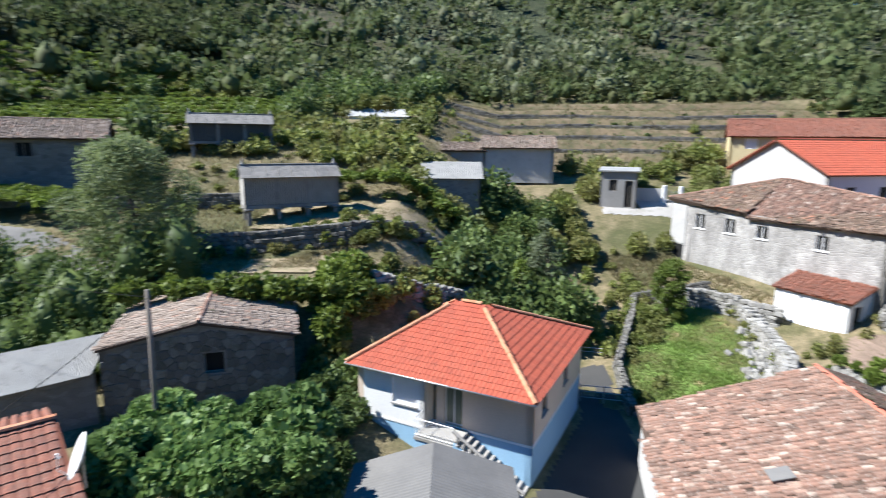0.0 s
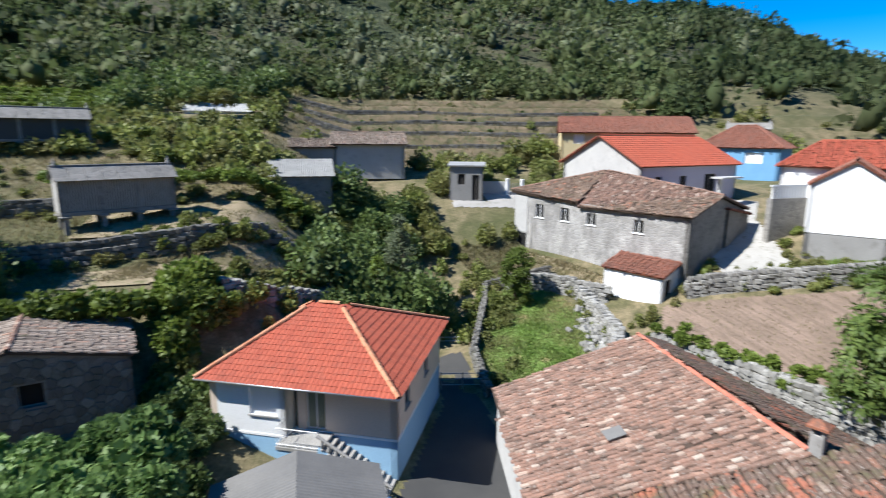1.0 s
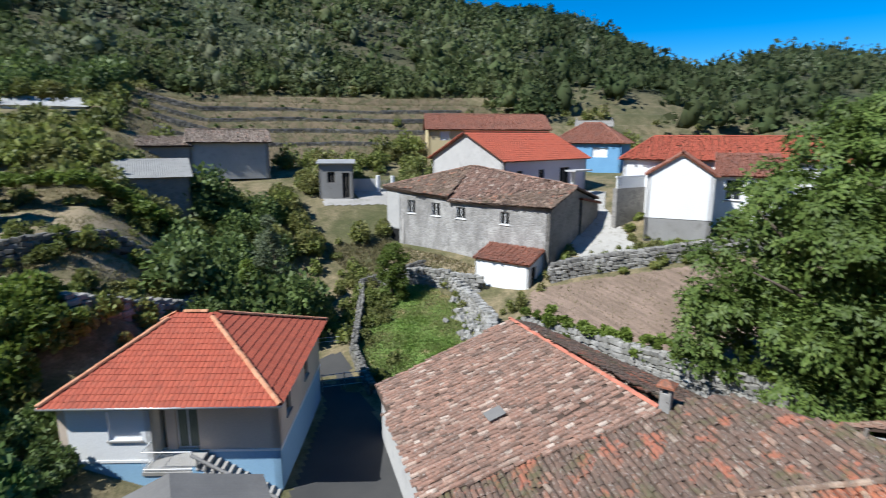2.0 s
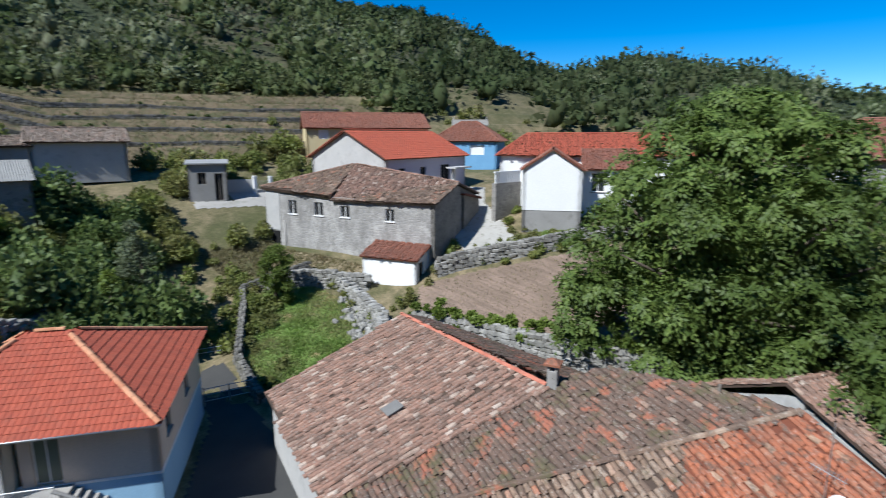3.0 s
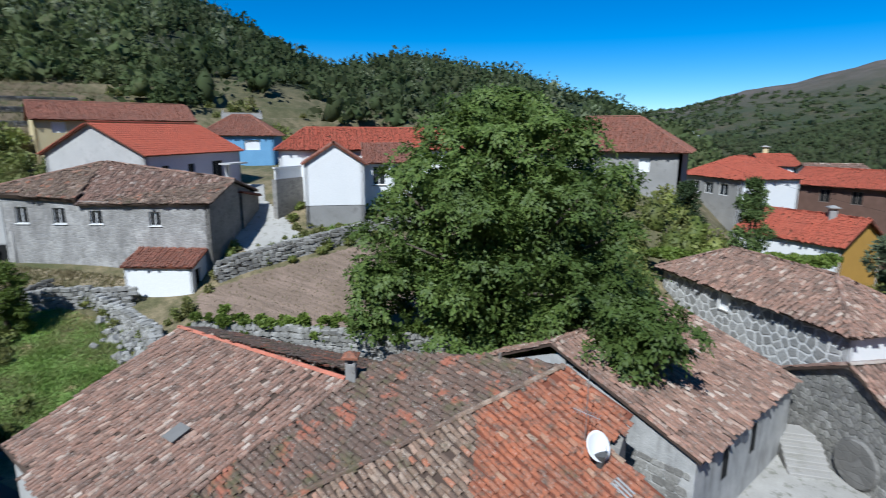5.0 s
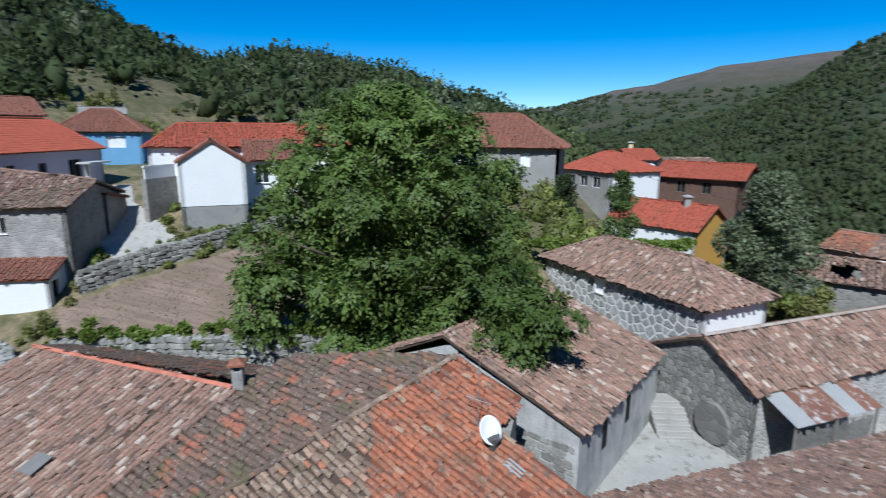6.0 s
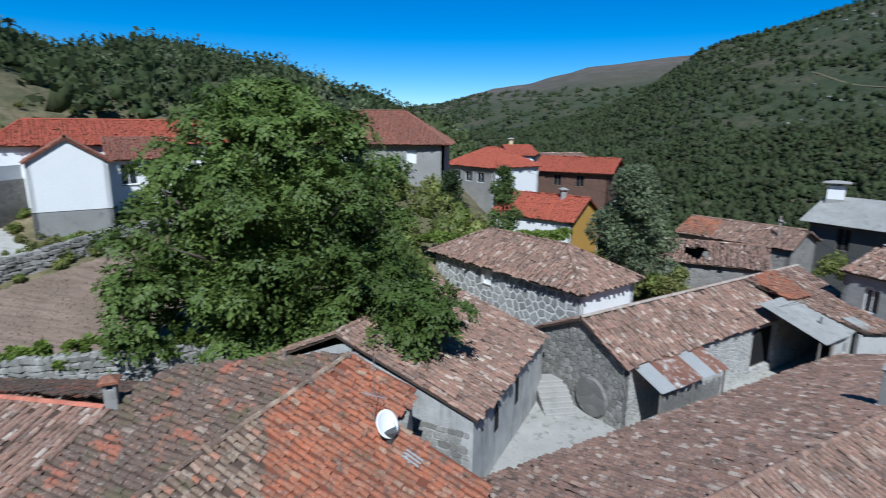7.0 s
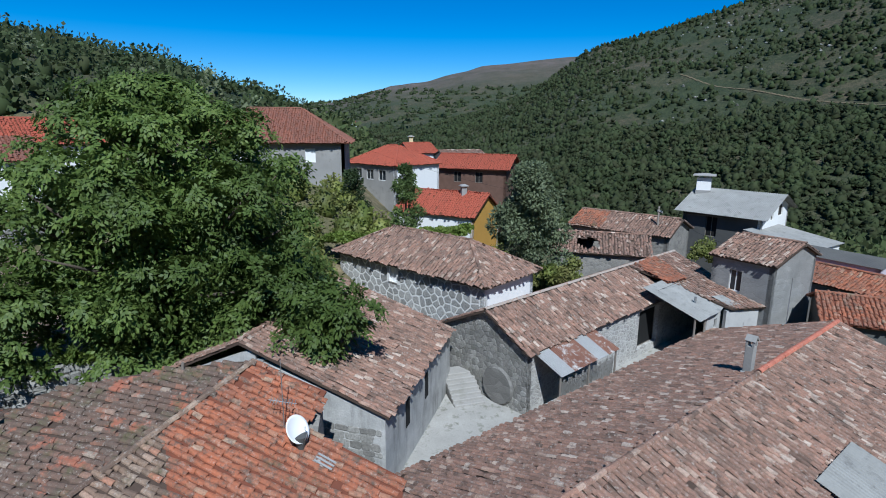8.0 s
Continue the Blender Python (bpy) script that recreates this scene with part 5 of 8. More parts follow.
def granary(x0, y0, x1, y1, z0, z_body, z_eave, z_top, w, label, group="granaries", bays=3, slat=None):
    """A raised grain store: granite legs with mushroom caps, a slatted body in stone frames, a slab roof."""
    a, b = Vector((x0, y0, 0)), Vector((x1, y1, 0))
    d = (b - a).normalized()
    L = (b - a).length
    R = Matrix.Translation(P3(a, z0)) @ Matrix((d, Vector((-d.y, d.x, 0)), Vector((0, 0, 1)))).transposed().to_4x4()
    top = thing("granary", R, label, "granary", group)
    hb, he, ht = z_body - z0, z_eave - z0, z_top - z0
    for i in range(bays + 1):
        for k in (0.12, w - 0.12):
            x = 0.3 + (L - 0.6) * i / bays
            leg = part("leg", boxes((x - 0.17, k - 0.17, -0.4, x + 0.17, k + 0.17, hb - 0.3), bevel=0.02), M_STONE, top)
            part("leg_cap", boxes((x - 0.36, k - 0.36, hb - 0.3, x + 0.36, k + 0.36, hb - 0.17), bevel=0.03), M_STONE, leg)
    part("floor_beam", boxes((0, -0.05, hb - 0.17, L, w + 0.05, hb + 0.1), bevel=0.02), M_STONE, top)
    for i in range(bays + 1):
        x = (L - 0.3) * i / bays
        for k in (0, w - 0.2):
            part("pillar", boxes((x, k, hb + 0.1, x + 0.3, k + 0.2, he), bevel=0.015), M_STONE, top)
    for k in (0.05, w - 0.12):
        for i in range(bays):
            xa, xb = 0.3 + (L - 0.3) * i / bays, (L - 0.3) * (i + 1) / bays
            # a near-black sheet gives the shade between the slats as colour
            part("panel_back", boxes((xa, k + 0.03, hb + 0.1, xb, k + 0.05, he)), M_DARK, top)
            n = max(4, int((xb - xa) / 0.16))
            for j in range(n):
                x = xa + (xb - xa) * (j + 0.5) / n
                part("slat", boxes((x - 0.065, k, hb + 0.12, x + 0.065, k + 0.03, he - 0.02)), slat or M_SLAT, top)
    for x in (0.0, L - 0.2):
        bm = bmesh.new()
        pts = [(0, hb + 0.1), (w, hb + 0.1), (w, he), (w / 2, ht - 0.1), (0, he)]
        lo = [bm.verts.new((x, p, q)) for p, q in pts]
        hi = [bm.verts.new((x + 0.2, p, q)) for p, q in pts]
        bm.faces.new(lo)
        bm.faces.new(hi[::-1])
        for i in range(5):
            bm.faces.new((lo[i], lo[(i + 1) % 5], hi[(i + 1) % 5], hi[i]))
        part("end_wall", bm, M_STONE_PALE, top)
        bm = bmesh.new()
        bmesh.ops.create_cone(bm, cap_ends=True, segments=6, radius1=0.16, radius2=0.02, depth=0.6, matrix=Matrix.Translation((x + 0.1, w / 2, ht + 0.25)))
        part("finial", bm, M_STONE_PALE, top)
    rf = part("roof", boxes((-0.2, w / 2 - 0.12, ht - 0.05, L + 0.2, w / 2 + 0.12, ht + 0.05), bevel=0.02), M_STONE, top)
    for k in (-1, 1):
        n = max(3, int(L / 0.9))
        for j in range(n):
            xa, xb = -0.2 + (L + 0.4) * j / n, -0.2 + (L + 0.4) * (j + 1) / n - 0.02
            s = math.hypot(w / 2 + 0.3, ht - he)
            bm = boxes((xa, 0, -0.03, xb, s, 0.04), bevel=0.01)
            ang = math.atan2(ht - he, w / 2 + 0.3)
            bm.transform(Matrix.Translation((0, -0.3, he - 0.03)) @ Matrix.Rotation(ang, 4, "X") if k < 0 else Matrix.Translation((0, w + 0.3, he - 0.03)) @ Matrix.Scale(-1, 4, (0, 1, 0)) @ Matrix.Rotation(ang, 4, "X"))
            part("roof_slab", bm, M_STONE, rf)
    return top


# ------------------------------------------------------------ the ground and what is laid on it
make_ground()
patch("lane", [(1.5, 14), (9.2, 14), (8.8, 16.4), (10.6, 26), (11.6, 37), (9.0, 37.5), (8.6, 31), (4.0, 22.2)], M_TAR, 0.03, "shaded lane of old grey asphalt", "lane")
patch("lawn", [(12.2, 29), (18.5, 28), (22.5, 35), (20.5, 42), (15.8, 44), (12.6, 37)], M_LAWN, 0.04, "small green lawn with dry spots", "lawn")
patch("dry_bank", [(18.2, 45.5), (21.5, 41.6), (24.2, 39.4), (26.6, 37.5), (25.0, 41.5), (21.2, 50.0)], M_STRAW, 0.05, "bank of dry yellow grass below the farmhouse", "bank")
patch("ploughed_field", [(26.5, 34.2), (22.8, 29), (24.3, 22), (28, 14), (40, 16), (40, 25.0), (33, 29.4), (28.6, 32.4)], M_SOIL, 0.04, "bare brown ploughed field", "field")
patch("village_road", [(31, 33), (36, 32), (40, 40), (46, 46), (44, 50), (37, 44)], M_ALLEY, 0.05, "worn concrete village road", "road")
patch("hillside_road", [(17.0, 58.2), (22.5, 56.8), (27.5, 54.6), (28.5, 57.5), (24.5, 60.5), (21.2, 61.5), (20.9, 58.4), (17.2, 59.6)], M_CONC, 0.05, "worn concrete track along the slope", "road")
patch("dry_terrace", [(-2, 74), (26, 70), (60, 78), (58, 102), (20, 112), (0, 108)], M_DRY, 0.05, "terraces of dry yellow grass", "meadow", step=0.6)
patch("barn_yard", [(32.0, -8.5), (33.8, -8.4), (44.0, -22.8), (40.5, -27.5), (37.5, -26.0), (28.5, -11.5)], M_ALLEY, 0.035, "stained concrete strip along the barn", "yard")
patch("straw_terrace", [(-15, 42.2), (-8, 42.6), (-1, 44.6), (2.5, 46.5), (1.5, 50), (-6, 49.6), (-15, 47.5)], M_STRAW, 0.16, "bare straw-coloured ground round the granary", "terrace")
patch("lower_terrace", [(-14, 36.6), (-6, 37.2), (-1.5, 39.5), (0.2, 42.8), (-2.5, 42.4), (-7, 40.4), (-14, 39.4)], M_STRAW, 0.10, "strip of dry grass below the terrace wall", "terrace")
patch("west_track", [(-40, 40), (-27, 37.5), (-22.5, 36.5), (-23, 39), (-30, 41.5), (-40, 44)], M_GARAGE, 0.05, "grey gravel track on the terrace", "track")
patch("alley", [(16.5, -1.5), (20.6, 0.4), (31, -3.6), (34.5, -6.5), (32, -12), (24, -10), (18, -5.5)], M_ALLEY, 0.03, "worn concrete alley between stone houses", "alley")

# ------------------------------------------------------------ red-roofed house
F = Vector((4.1, 22.3, 0))
RA, RB = Vector((-0.893, 0.450, 0)), Vector((0.450, 0.893, 0))
q0, q1 = F + RB * 5.6 + RA * 0.45, F + RB * 5.6 + RA * 9.75
red_house, red_sides, red_roof = gable_house("red_roofed_house", "painted house with new red tiled hip roof and blue base", q0.xy, q1.xy, 5.1, 5.2, 7.5, 5.3, 5.3, 2.3, M_BEIGE, M_RED,
                                             over=0.45, hip0=4.5, hip1=3.3, near=300, tile_kw=dict(pitch=0.24, course=0.38, jitter=0.12, tile=barrel(0.245, 0.42, 0.028, 0.98), tilt=0.07),
                                             sides="br", ridge_mat=M_HIP)


def rh(a, b, z=0.0):
    v = F + RA * a + RB * b
    return Vector((v.x, v.y, z))


side_open = [(1.4, 3.2, 2.3, 4.5), (5.4, 3.2, 6.3, 4.5)]
ob, wp, wd, wo = wall(None, rh(0.45, 1.3), rh(0.45, 10.8), 2.3, 5.25, M_BEIGE, side_open)
hang(ob, red_house)
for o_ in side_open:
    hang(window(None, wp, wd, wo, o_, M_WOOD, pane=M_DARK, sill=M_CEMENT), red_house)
# front: a projecting room on one side, door and plain wall set back under the eave
ob, wp, wd, wo = wall(None, rh(9.75, 0.5), rh(5.8, 0.5), 2.3, 5.25, M_WHITE, [(2.1, 3.3, 3.5, 4.65)])
hang(ob, red_house)
hang(window(None, wp, wd, wo, (2.1, 3.3, 3.5, 4.65), M_ALU, pane=M_ALU, sill=M_CEMENT, mullion=False, depth=0.1), red_house)
hang(wall(None, rh(5.8, 0.5), rh(5.8, 1.65), 2.3, 5.25, M_CREAM, thick=0.25)[0], red_house)
ob, wp, wd, wo = wall(None, rh(5.55, 1.3), rh(0.45, 1.3), 2.3, 5.25, M_BEIGE, [(0.45, 2.35, 1.45, 4.5)])
hang(ob, red_house)
door = hang(window(None, wp, wd, wo, (0.45, 2.35, 1.45, 4.5), M_ALU, pane=rough_mat("green_door_glass", (0.10, 0.15, 0.09), (0.07, 0.11, 0.07), 2, 9, 0.3), bars=7, name="front_door", depth=0.16), red_house)
for pa, pb in (((9.75, 0.5), (5.8, 0.5)), ((5.8, 0.5), (5.8, 1.3)), ((5.8, 1.3), (0.45, 1.3)), ((0.45, 1.3), (0.45, 10.8)), ((0.45, 10.8), (9.75, 10.8)), ((9.75, 10.8), (9.75, 0.5))):
    pa, pb = rh(*pa), rh(*pb)
    hang(wall(None, pa, pb, -0.3, 2.25, M_PALEBLUE, name="base_wall")[0], red_house)
    d_ = (pb - pa).normalized()
    bm = boxes((0, -0.03, 2.22, (pb - pa).length, 0.2, 2.34))
    bm.transform(Matrix.Translation(pa) @ Matrix((d_, Vector((-d_.y, d_.x, 0)), Vector((0, 0, 1)))).transposed().to_4x4())
    hang(part("string_course", bm, M_WHITE, None), red_house)
# soffit, fascia and gutter
bm = bmesh.new()
bm.faces.new([bm.verts.new(v) for v in (rh(0.05, 0.1, 5.08), rh(10.15, 0.1, 5.08), rh(10.15, 11.2, 5.08), rh(0.05, 11.2, 5.08))])
bmesh.ops.solidify(bm, geom=list(bm.faces), thickness=0.06)
hang(part("soffit", bm, M_CREAM, None), red_house)
for pa, pb in ((rh(0, 0, 5.06), rh(10.2, 0, 5.06)), (rh(0, 0, 5.06), rh(0, 11.3, 5.06)), (rh(10.2, 0, 5.06), rh(10.2, 11.3, 5.06))):
    bm = bmesh.new()
    tube(bm, [pa, pb], 0.06, 0.06, 8)
    hang(part("gutter", bm, M_METAL, None, smooth=True), red_house)
# landing, stairs and rails
LOC = Matrix.Translation(F) @ Matrix((RA, RB, Vector((0, 0, 1)))).transposed().to_4x4()


def rpart(name, bm, m, label=""):
    bm.transform(LOC)
    return hang(part(name, bm, m, None, label), red_house)


rpart("landing", boxes((3.7, -0.4, 2.12, 5.9, 1.3, 2.3), bevel=0.015), M_CONC)
rpart("landing_wall", boxes((3.75, -0.35, -0.2, 5.85, -0.15, 2.12)), M_PALEBLUE)
for i in range(12):
    rpart("step", boxes((3.7 - 0.29 * (i + 1), -0.3, -0.2, 3.7 - 0.29 * i, 1.28, 2.3 - 0.185 * (i + 1)), bevel=0.01), M_CONC)
bm = bmesh.new()
fv = [bm.verts.new((x, y, z)) for y in (-0.45, -0.3) for x, z in ((3.75, -0.2), (0.2, -0.2), (0.2, 0.35), (3.75, 2.5))]
bm.faces.new(fv[:4])
bm.faces.new(fv[4:][::-1])
for i in range(4):
    bm.faces.new((fv[i], fv[(i + 1) % 4], fv[4 + (i + 1) % 4], fv[4 + i]))
rpart("stair_string", bm, M_PALEBLUE, "pale blue stair side")
for i in range(10):
    x = 3.55 - 0.34 * i
    zt = 2.5 - (3.75 - x) * 0.606
    bm = bmesh.new()
    prof = ((0.09, 0), (0.09, 0.06), (0.045, 0.10), (0.085, 0.26), (0.05, 0.46), (0.08, 0.52), (0.09, 0.56))
    rings = [[bm.verts.new((x + r * math.cos(2 * math.pi * k / 8), -0.375 + r * math.sin(2 * math.pi * k / 8), zt + h)) for k in range(8)] for r, h in prof]
    for q, w in zip(rings, rings[1:]):
        for k in range(8):
            bm.faces.new((q[k], q[(k + 1) % 8], w[(k + 1) % 8], w[k]))
    bm.faces.new(rings[-1])
    rpart("baluster", bm, M_CONC)
bm = bmesh.new()
tube(bm, [(3.8, -0.375, 3.08), (0.25, -0.375, 0.95)], 0.08, 0.08, 6)
rpart("handrail", bm, M_CONC)
for z in (2.42, 3.22):
    bm = bmesh.new()
    tube(bm, [(3.75, -0.36, z), (5.85, -0.36, z), (5.85, 0.5, z)], 0.025, 0.025, 6)
    rpart("rail", bm, M_ALU)
for i in range(19):
    bm = bmesh.new()
    tube(bm, [(3.78 + 0.115 * i, -0.36, 2.3), (3.78 + 0.115 * i, -0.36, 3.22)], 0.012, 0.012, 5)
    rpart("rail_bar", bm, M_ALU)
for i, z in enumerate((4.1, 4.35)):
    bm = bmesh.new()
    tube(bm, [(0.3, 10.0, z), (-0.9, 10.3, z)], 0.012, 0.012, 5)
    rpart("drying_rod", bm, M_ALU)
# garage with a dull grey roof before the stairs
gable_house("garage", "low garage with a dull grey sheet roof", (-0.3, 20.3), (-0.5, 9.0), 3.1, 3.1, 4.4, 3.4, 3.4, -0.2, M_CEMENT, M_GARAGE, roof="sheet", over=0.15)
# gate at the end of the lane
gate = thing("lane_gate", pose(8.9, 33.0, 0.0, 0, 0, -12), "thin grey metal gate across the lane", "gate")
for z in (0.35, 0.75, 1.15):
    bm = bmesh.new()
    tube(bm, [(0, 0, z), (2.9, 0, z)], 0.025, 0.025, 6)
    part("rail", bm, M_METAL, gate)
for x in (0, 1.45, 2.9):
    bm = bmesh.new()
    tube(bm, [(x, 0, -0.1), (x, 0, 1.25)], 0.035, 0.035, 6)
    part("post", bm, M_METAL, gate)

# ------------------------------------------------------------ long stone house beside the lane
def poly_house(name, label, foot, base, tops, wallmat, planes, category="house", ridges=()):
    """A house over any footprint. tops: wall heights at the corners. planes: (corners, material, number of single tiles, options)."""
    c = sum((Vector((*p, 0)) for p in foot), Vector()) / len(foot)
    top = thing(name, Matrix.Translation((c.x, c.y, base)), label, category)
    for i in range(len(foot)):
        j = (i + 1) % len(foot)
        ob, *_ = wall(None, foot[i], foot[j], base, tops[i], wallmat, z1b=tops[j])
        hang(ob, top)
    rf = new("roof", bpy.data.meshes.new("roof"))
    p = planes[0][0]
    bm = boxes((-0.06, -0.06, -0.25, 0.06, 0.06, -0.1))
    bm.transform(Matrix.Translation(Vector(p[2])))
    bm.to_mesh(rf.data)
    bm.free()
    rf.data.materials.append(M_WOOD)
    hang(rf, top)
    for i, (poly, m, near, kw) in enumerate(planes):
        tile_plane(rf, poly, m, near, seed=21 + i, **kw)
    for a, b, m in ridges:
        ridge_tiles(rf, a, b, m)
    return top, rf


E0, E1, K1, K0 = (10.0, 26.3, 3.0), (7.9, 16.4, 3.0), (16.55, 12.85, 6.12), (18.2, 25.3, 5.8)
poly_house("lane_house", "long stone house with old brown barrel-tile roof", [(10.2, 25.9), (8.2, 16.5), (16.6, 13.1), (22.3, 13.1), (20.4, 26.0)], -0.2, [2.9, 2.9, 5.9, 3.9, 4.7], M_PALECEM,
           [([E0, E1, K1, K0], M_OLD, 300, dict(along=(-2.8, -14.3, 0))), ([(22.8, 12.9, 4.0), (20.7, 26.2, 4.8), K0, K1], M_MOSS, 0, {})], ridges=[(K0, K1, M_PINKHIP)])
# the crosswise house next to it: a mossy slope and an orange slope that meet in a falling hip
def mossy(x, y):
    return (x, y, 5.95 + 0.3906 * (x - 16.26) + 0.0629 * (y - 13))


def orange(x, y):
    return (x, y, 6.97 + 0.507 * (x - 20.13) + 0.206 * (y - 5.09))


hip1, hip2, hip3 = mossy(20.13, 5.09), mossy(15.33, 9.0), mossy(8.6, 14.5)
orange_house, orange_roof = poly_house("orange_roofed_house", "stone house with patched orange and mossy barrel tiles",
    [(7.3, 11.5), (11.2, 0.5), (16.2, -0.3), (17.5, 2.5), (19.1, 2.4), (19.9, 5.3), (18.2, 11.6), (9.5, 15.4)], -0.2, [2.2, 1.6, 3.6, 4.85, 5.6, 6.6, 6.3, 3.2], M_STONE,
    [([mossy(8.2, 16.55), mossy(16.26, 13.0), mossy(18.45, 12.1), mossy(19.25, 9.9), mossy(20.1, 6.0), hip1, hip2, hip3], M_MOSS, 300, dict(along=(1.21, -0.36, 0.45), pitch=0.23, tile=barrel(0.23, 0.47, 0.065, 0.88), tilt=0.03)),
     ([orange(10.8, 0.2), orange(16.45, -0.65), orange(17.58, 2.35), orange(17.86, 2.9), orange(19.31, 2.24), orange(20.13, 5.09), orange(17.2, 7.5), orange(13.3, 6.2)], M_ORANGE, 300, dict(along=(1.68, -0.81, 0.6), pitch=0.23, tile=barrel(0.22, 0.45, 0.075))),
     ([orange(7.4, 12.2), orange(10.8, 0.2), orange(13.3, 6.2), orange(17.2, 7.5), orange(15.33, 9.0), (hip3[0], hip3[1], hip3[2] - 0.02)], M_BEIGETILE, 150, dict(along=(1.68, -0.81, 0.6), pitch=0.23, tile=barrel(0.22, 0.45, 0.075)))],
    ridges=[(hip1, hip2, M_BEIGETILE), (hip2, hip3, M_MOSS)])
hang(wall(None, (9.6, 15.6), (16.3, 12.9), 3.0, 3.2, M_STONE, z1b=5.6, thick=0.25)[0], orange_house)
bm = bmesh.new()
tube(bm, [(19.55, 7.65, 6.2), (19.6, 7.6, 7.25)], 0.07, 0.06, 7)
simple("vent_post", "short dark wooden post at the roof's edge", "post", bm, M_WOOD)
chimney(16.75, 13.0, 5.75, 7.15, 0.42, M_CEMENT, M_ORANGE, "slim cement chimney with a red tile cap", yaw=25)
bm = boxes((-0.42, -0.35, 0.02, 0.42, 0.35, 0.07), bevel=0.01)
bm.transform(Matrix.Translation((12.45, 18.3, 4.5)) @ Matrix.Rotation(radians(-18), 4, "Y") @ Matrix.Rotation(radians(-8), 4, "Z"))
simple("skylight", "small grey skylight pane in the tiled roof", "skylight", bm, M_GARAGE)
dish(17.1, 3.1, 5.66, 0.48, 216, 32, "white satellite dish on the orange roof", 0.6)
bm = bmesh.new()
bmesh.ops.create_cone(bm, cap_ends=True, segments=12, radius1=0.09, radius2=0.26, depth=0.6, matrix=Matrix.Translation((17.0, 2.95, 5.2)))
simple("dish_footing", "dark cone-shaped bracket that carries the satellite dish", "footing", bm, M_DARKROOF_AND_SHADE)
# television aerial
aer = thing("aerial", Matrix.Translation((17.6, 3.6, 5.5)), "tall grey television aerial beside the dish", "aerial")
bm = bmesh.new()
tube(bm, [(0, 0, 0), (0, 0, 2.6)], 0.02, 0.015, 6)
part("mast", bm, M_METAL, aer)
bm = bmesh.new()
tube(bm, [(-0.1, -0.5, 0.95), (0.1, 0.5, 1.05)], 0.014, 0.014, 5)
part("boom", bm, M_METAL, aer)
for i in range(9):
    bm = bmesh.new()
    y = -0.45 + 0.11 * i
    tube(bm, [(y * 0.2 - 0.22, y, 1.0), (y * 0.2 + 0.22, y, 1.0)], 0.014, 0.014, 4)
    part("element", bm, M_METAL, aer)
vent = thing("roof_vent", Matrix.Translation((16.65, 2.1, 4.62)), "grey louvred vent on the orange roof", "vent")
VM = Matrix.Rotation(radians(-27), 4, "Y") @ Matrix.Rotation(radians(11), 4, "X")
for i in range(3):
    bm = boxes((-0.36, -0.02, 0.06, 0.36, 0.05, 0.10), bevel=0.01)
    bm.transform(VM @ Matrix.Rotation(radians(62), 4, "Z") @ Matrix.Translation((0, -0.14 + 0.14 * i, 0)))
    part("louvre", bm, M_FIBRE, vent)
bm = boxes((-0.4, -0.22, -0.02, 0.4, 0.22, 0.05))
bm.transform(VM @ Matrix.Rotation(radians(62), 4, "Z"))
part("frame", bm, M_RUST, vent)

# lower house under the walnut
na, nb = Vector((20.5, -0.2, 4.0)), Vector((30.6, -4.25, 4.0))
up = Vector((0.37, 0.93, 0.36))
alley_house, alley_roof = poly_house("alley_house", "granite house with warm brown barrel tiles beside the alley", [(20.75, 0.0), (30.6, -4.0), (32.9, 1.6), (23.0, 5.7)], -0.2, [3.9, 3.9, 5.8, 5.8], M_BLOCKS,
           [([na, nb, nb + up * 7.2, na + up * 7.2], M_OLD, 250, {}), ([nb + Vector((0.74, 1.86, 0.0)) * 6.2 * 0.5 * 1.9 + Vector((0, 0, 0.4)), na + Vector((0.74, 1.86, 0.0)) * 6.2 * 0.5 * 1.9 + Vector((0, 0, 0.4)), na + up * 7.2, nb + up * 7.2], M_OLD, 0, {})],
           ridges=[(na + up * 7.2, nb + up * 7.2, M_OLD)])
hang(wall(None, (24.75, 10.3), (23.05, 5.75), -0.2, 4.3, M_BLOCKS, z1b=6.3)[0], alley_house)
gable_end = [q for q in alley_house.children if q.name.startswith("wall")][3]
g_d = (Vector((20.75, 0.0, 0)) - Vector((23.0, 5.7, 0))).normalized()
stone_facing(gable_end, alley_house, Vector((23.0, 5.7, 0)), g_d, Vector((g_d.y, -g_d.x, 0)), 2.0, 6.1, 0.6, 3.25, M_PIECE, 0.36, 41, depth=0.05, gap=0.02, rot=0.0)
for s_ in (2.6, 5.6):  # openings in the wall along the alley: solid boxes, inner shade put into colour
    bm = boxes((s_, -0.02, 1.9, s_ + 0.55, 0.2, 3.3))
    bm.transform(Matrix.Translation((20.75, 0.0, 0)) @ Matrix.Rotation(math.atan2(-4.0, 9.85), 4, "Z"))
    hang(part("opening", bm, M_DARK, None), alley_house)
# steps up the alley
steps = thing("alley_steps", Matrix.Translation((29.6, -4.6, 0)), "worn granite steps climbing the alley", "steps", kind="structure")
for i in range(7):
    bm = boxes((0.34 * i - 0.6, -0.9, -0.3, 0.34 * i + 0.4, 1.0, 0.17 * (i + 1)), bevel=0.03)
    bm.transform(Matrix.Translation((29.0, -4.9, 0)) @ Matrix.Rotation(radians(12), 4, "Z"))
    hang(part("step", bm, M_CONC, None), steps)

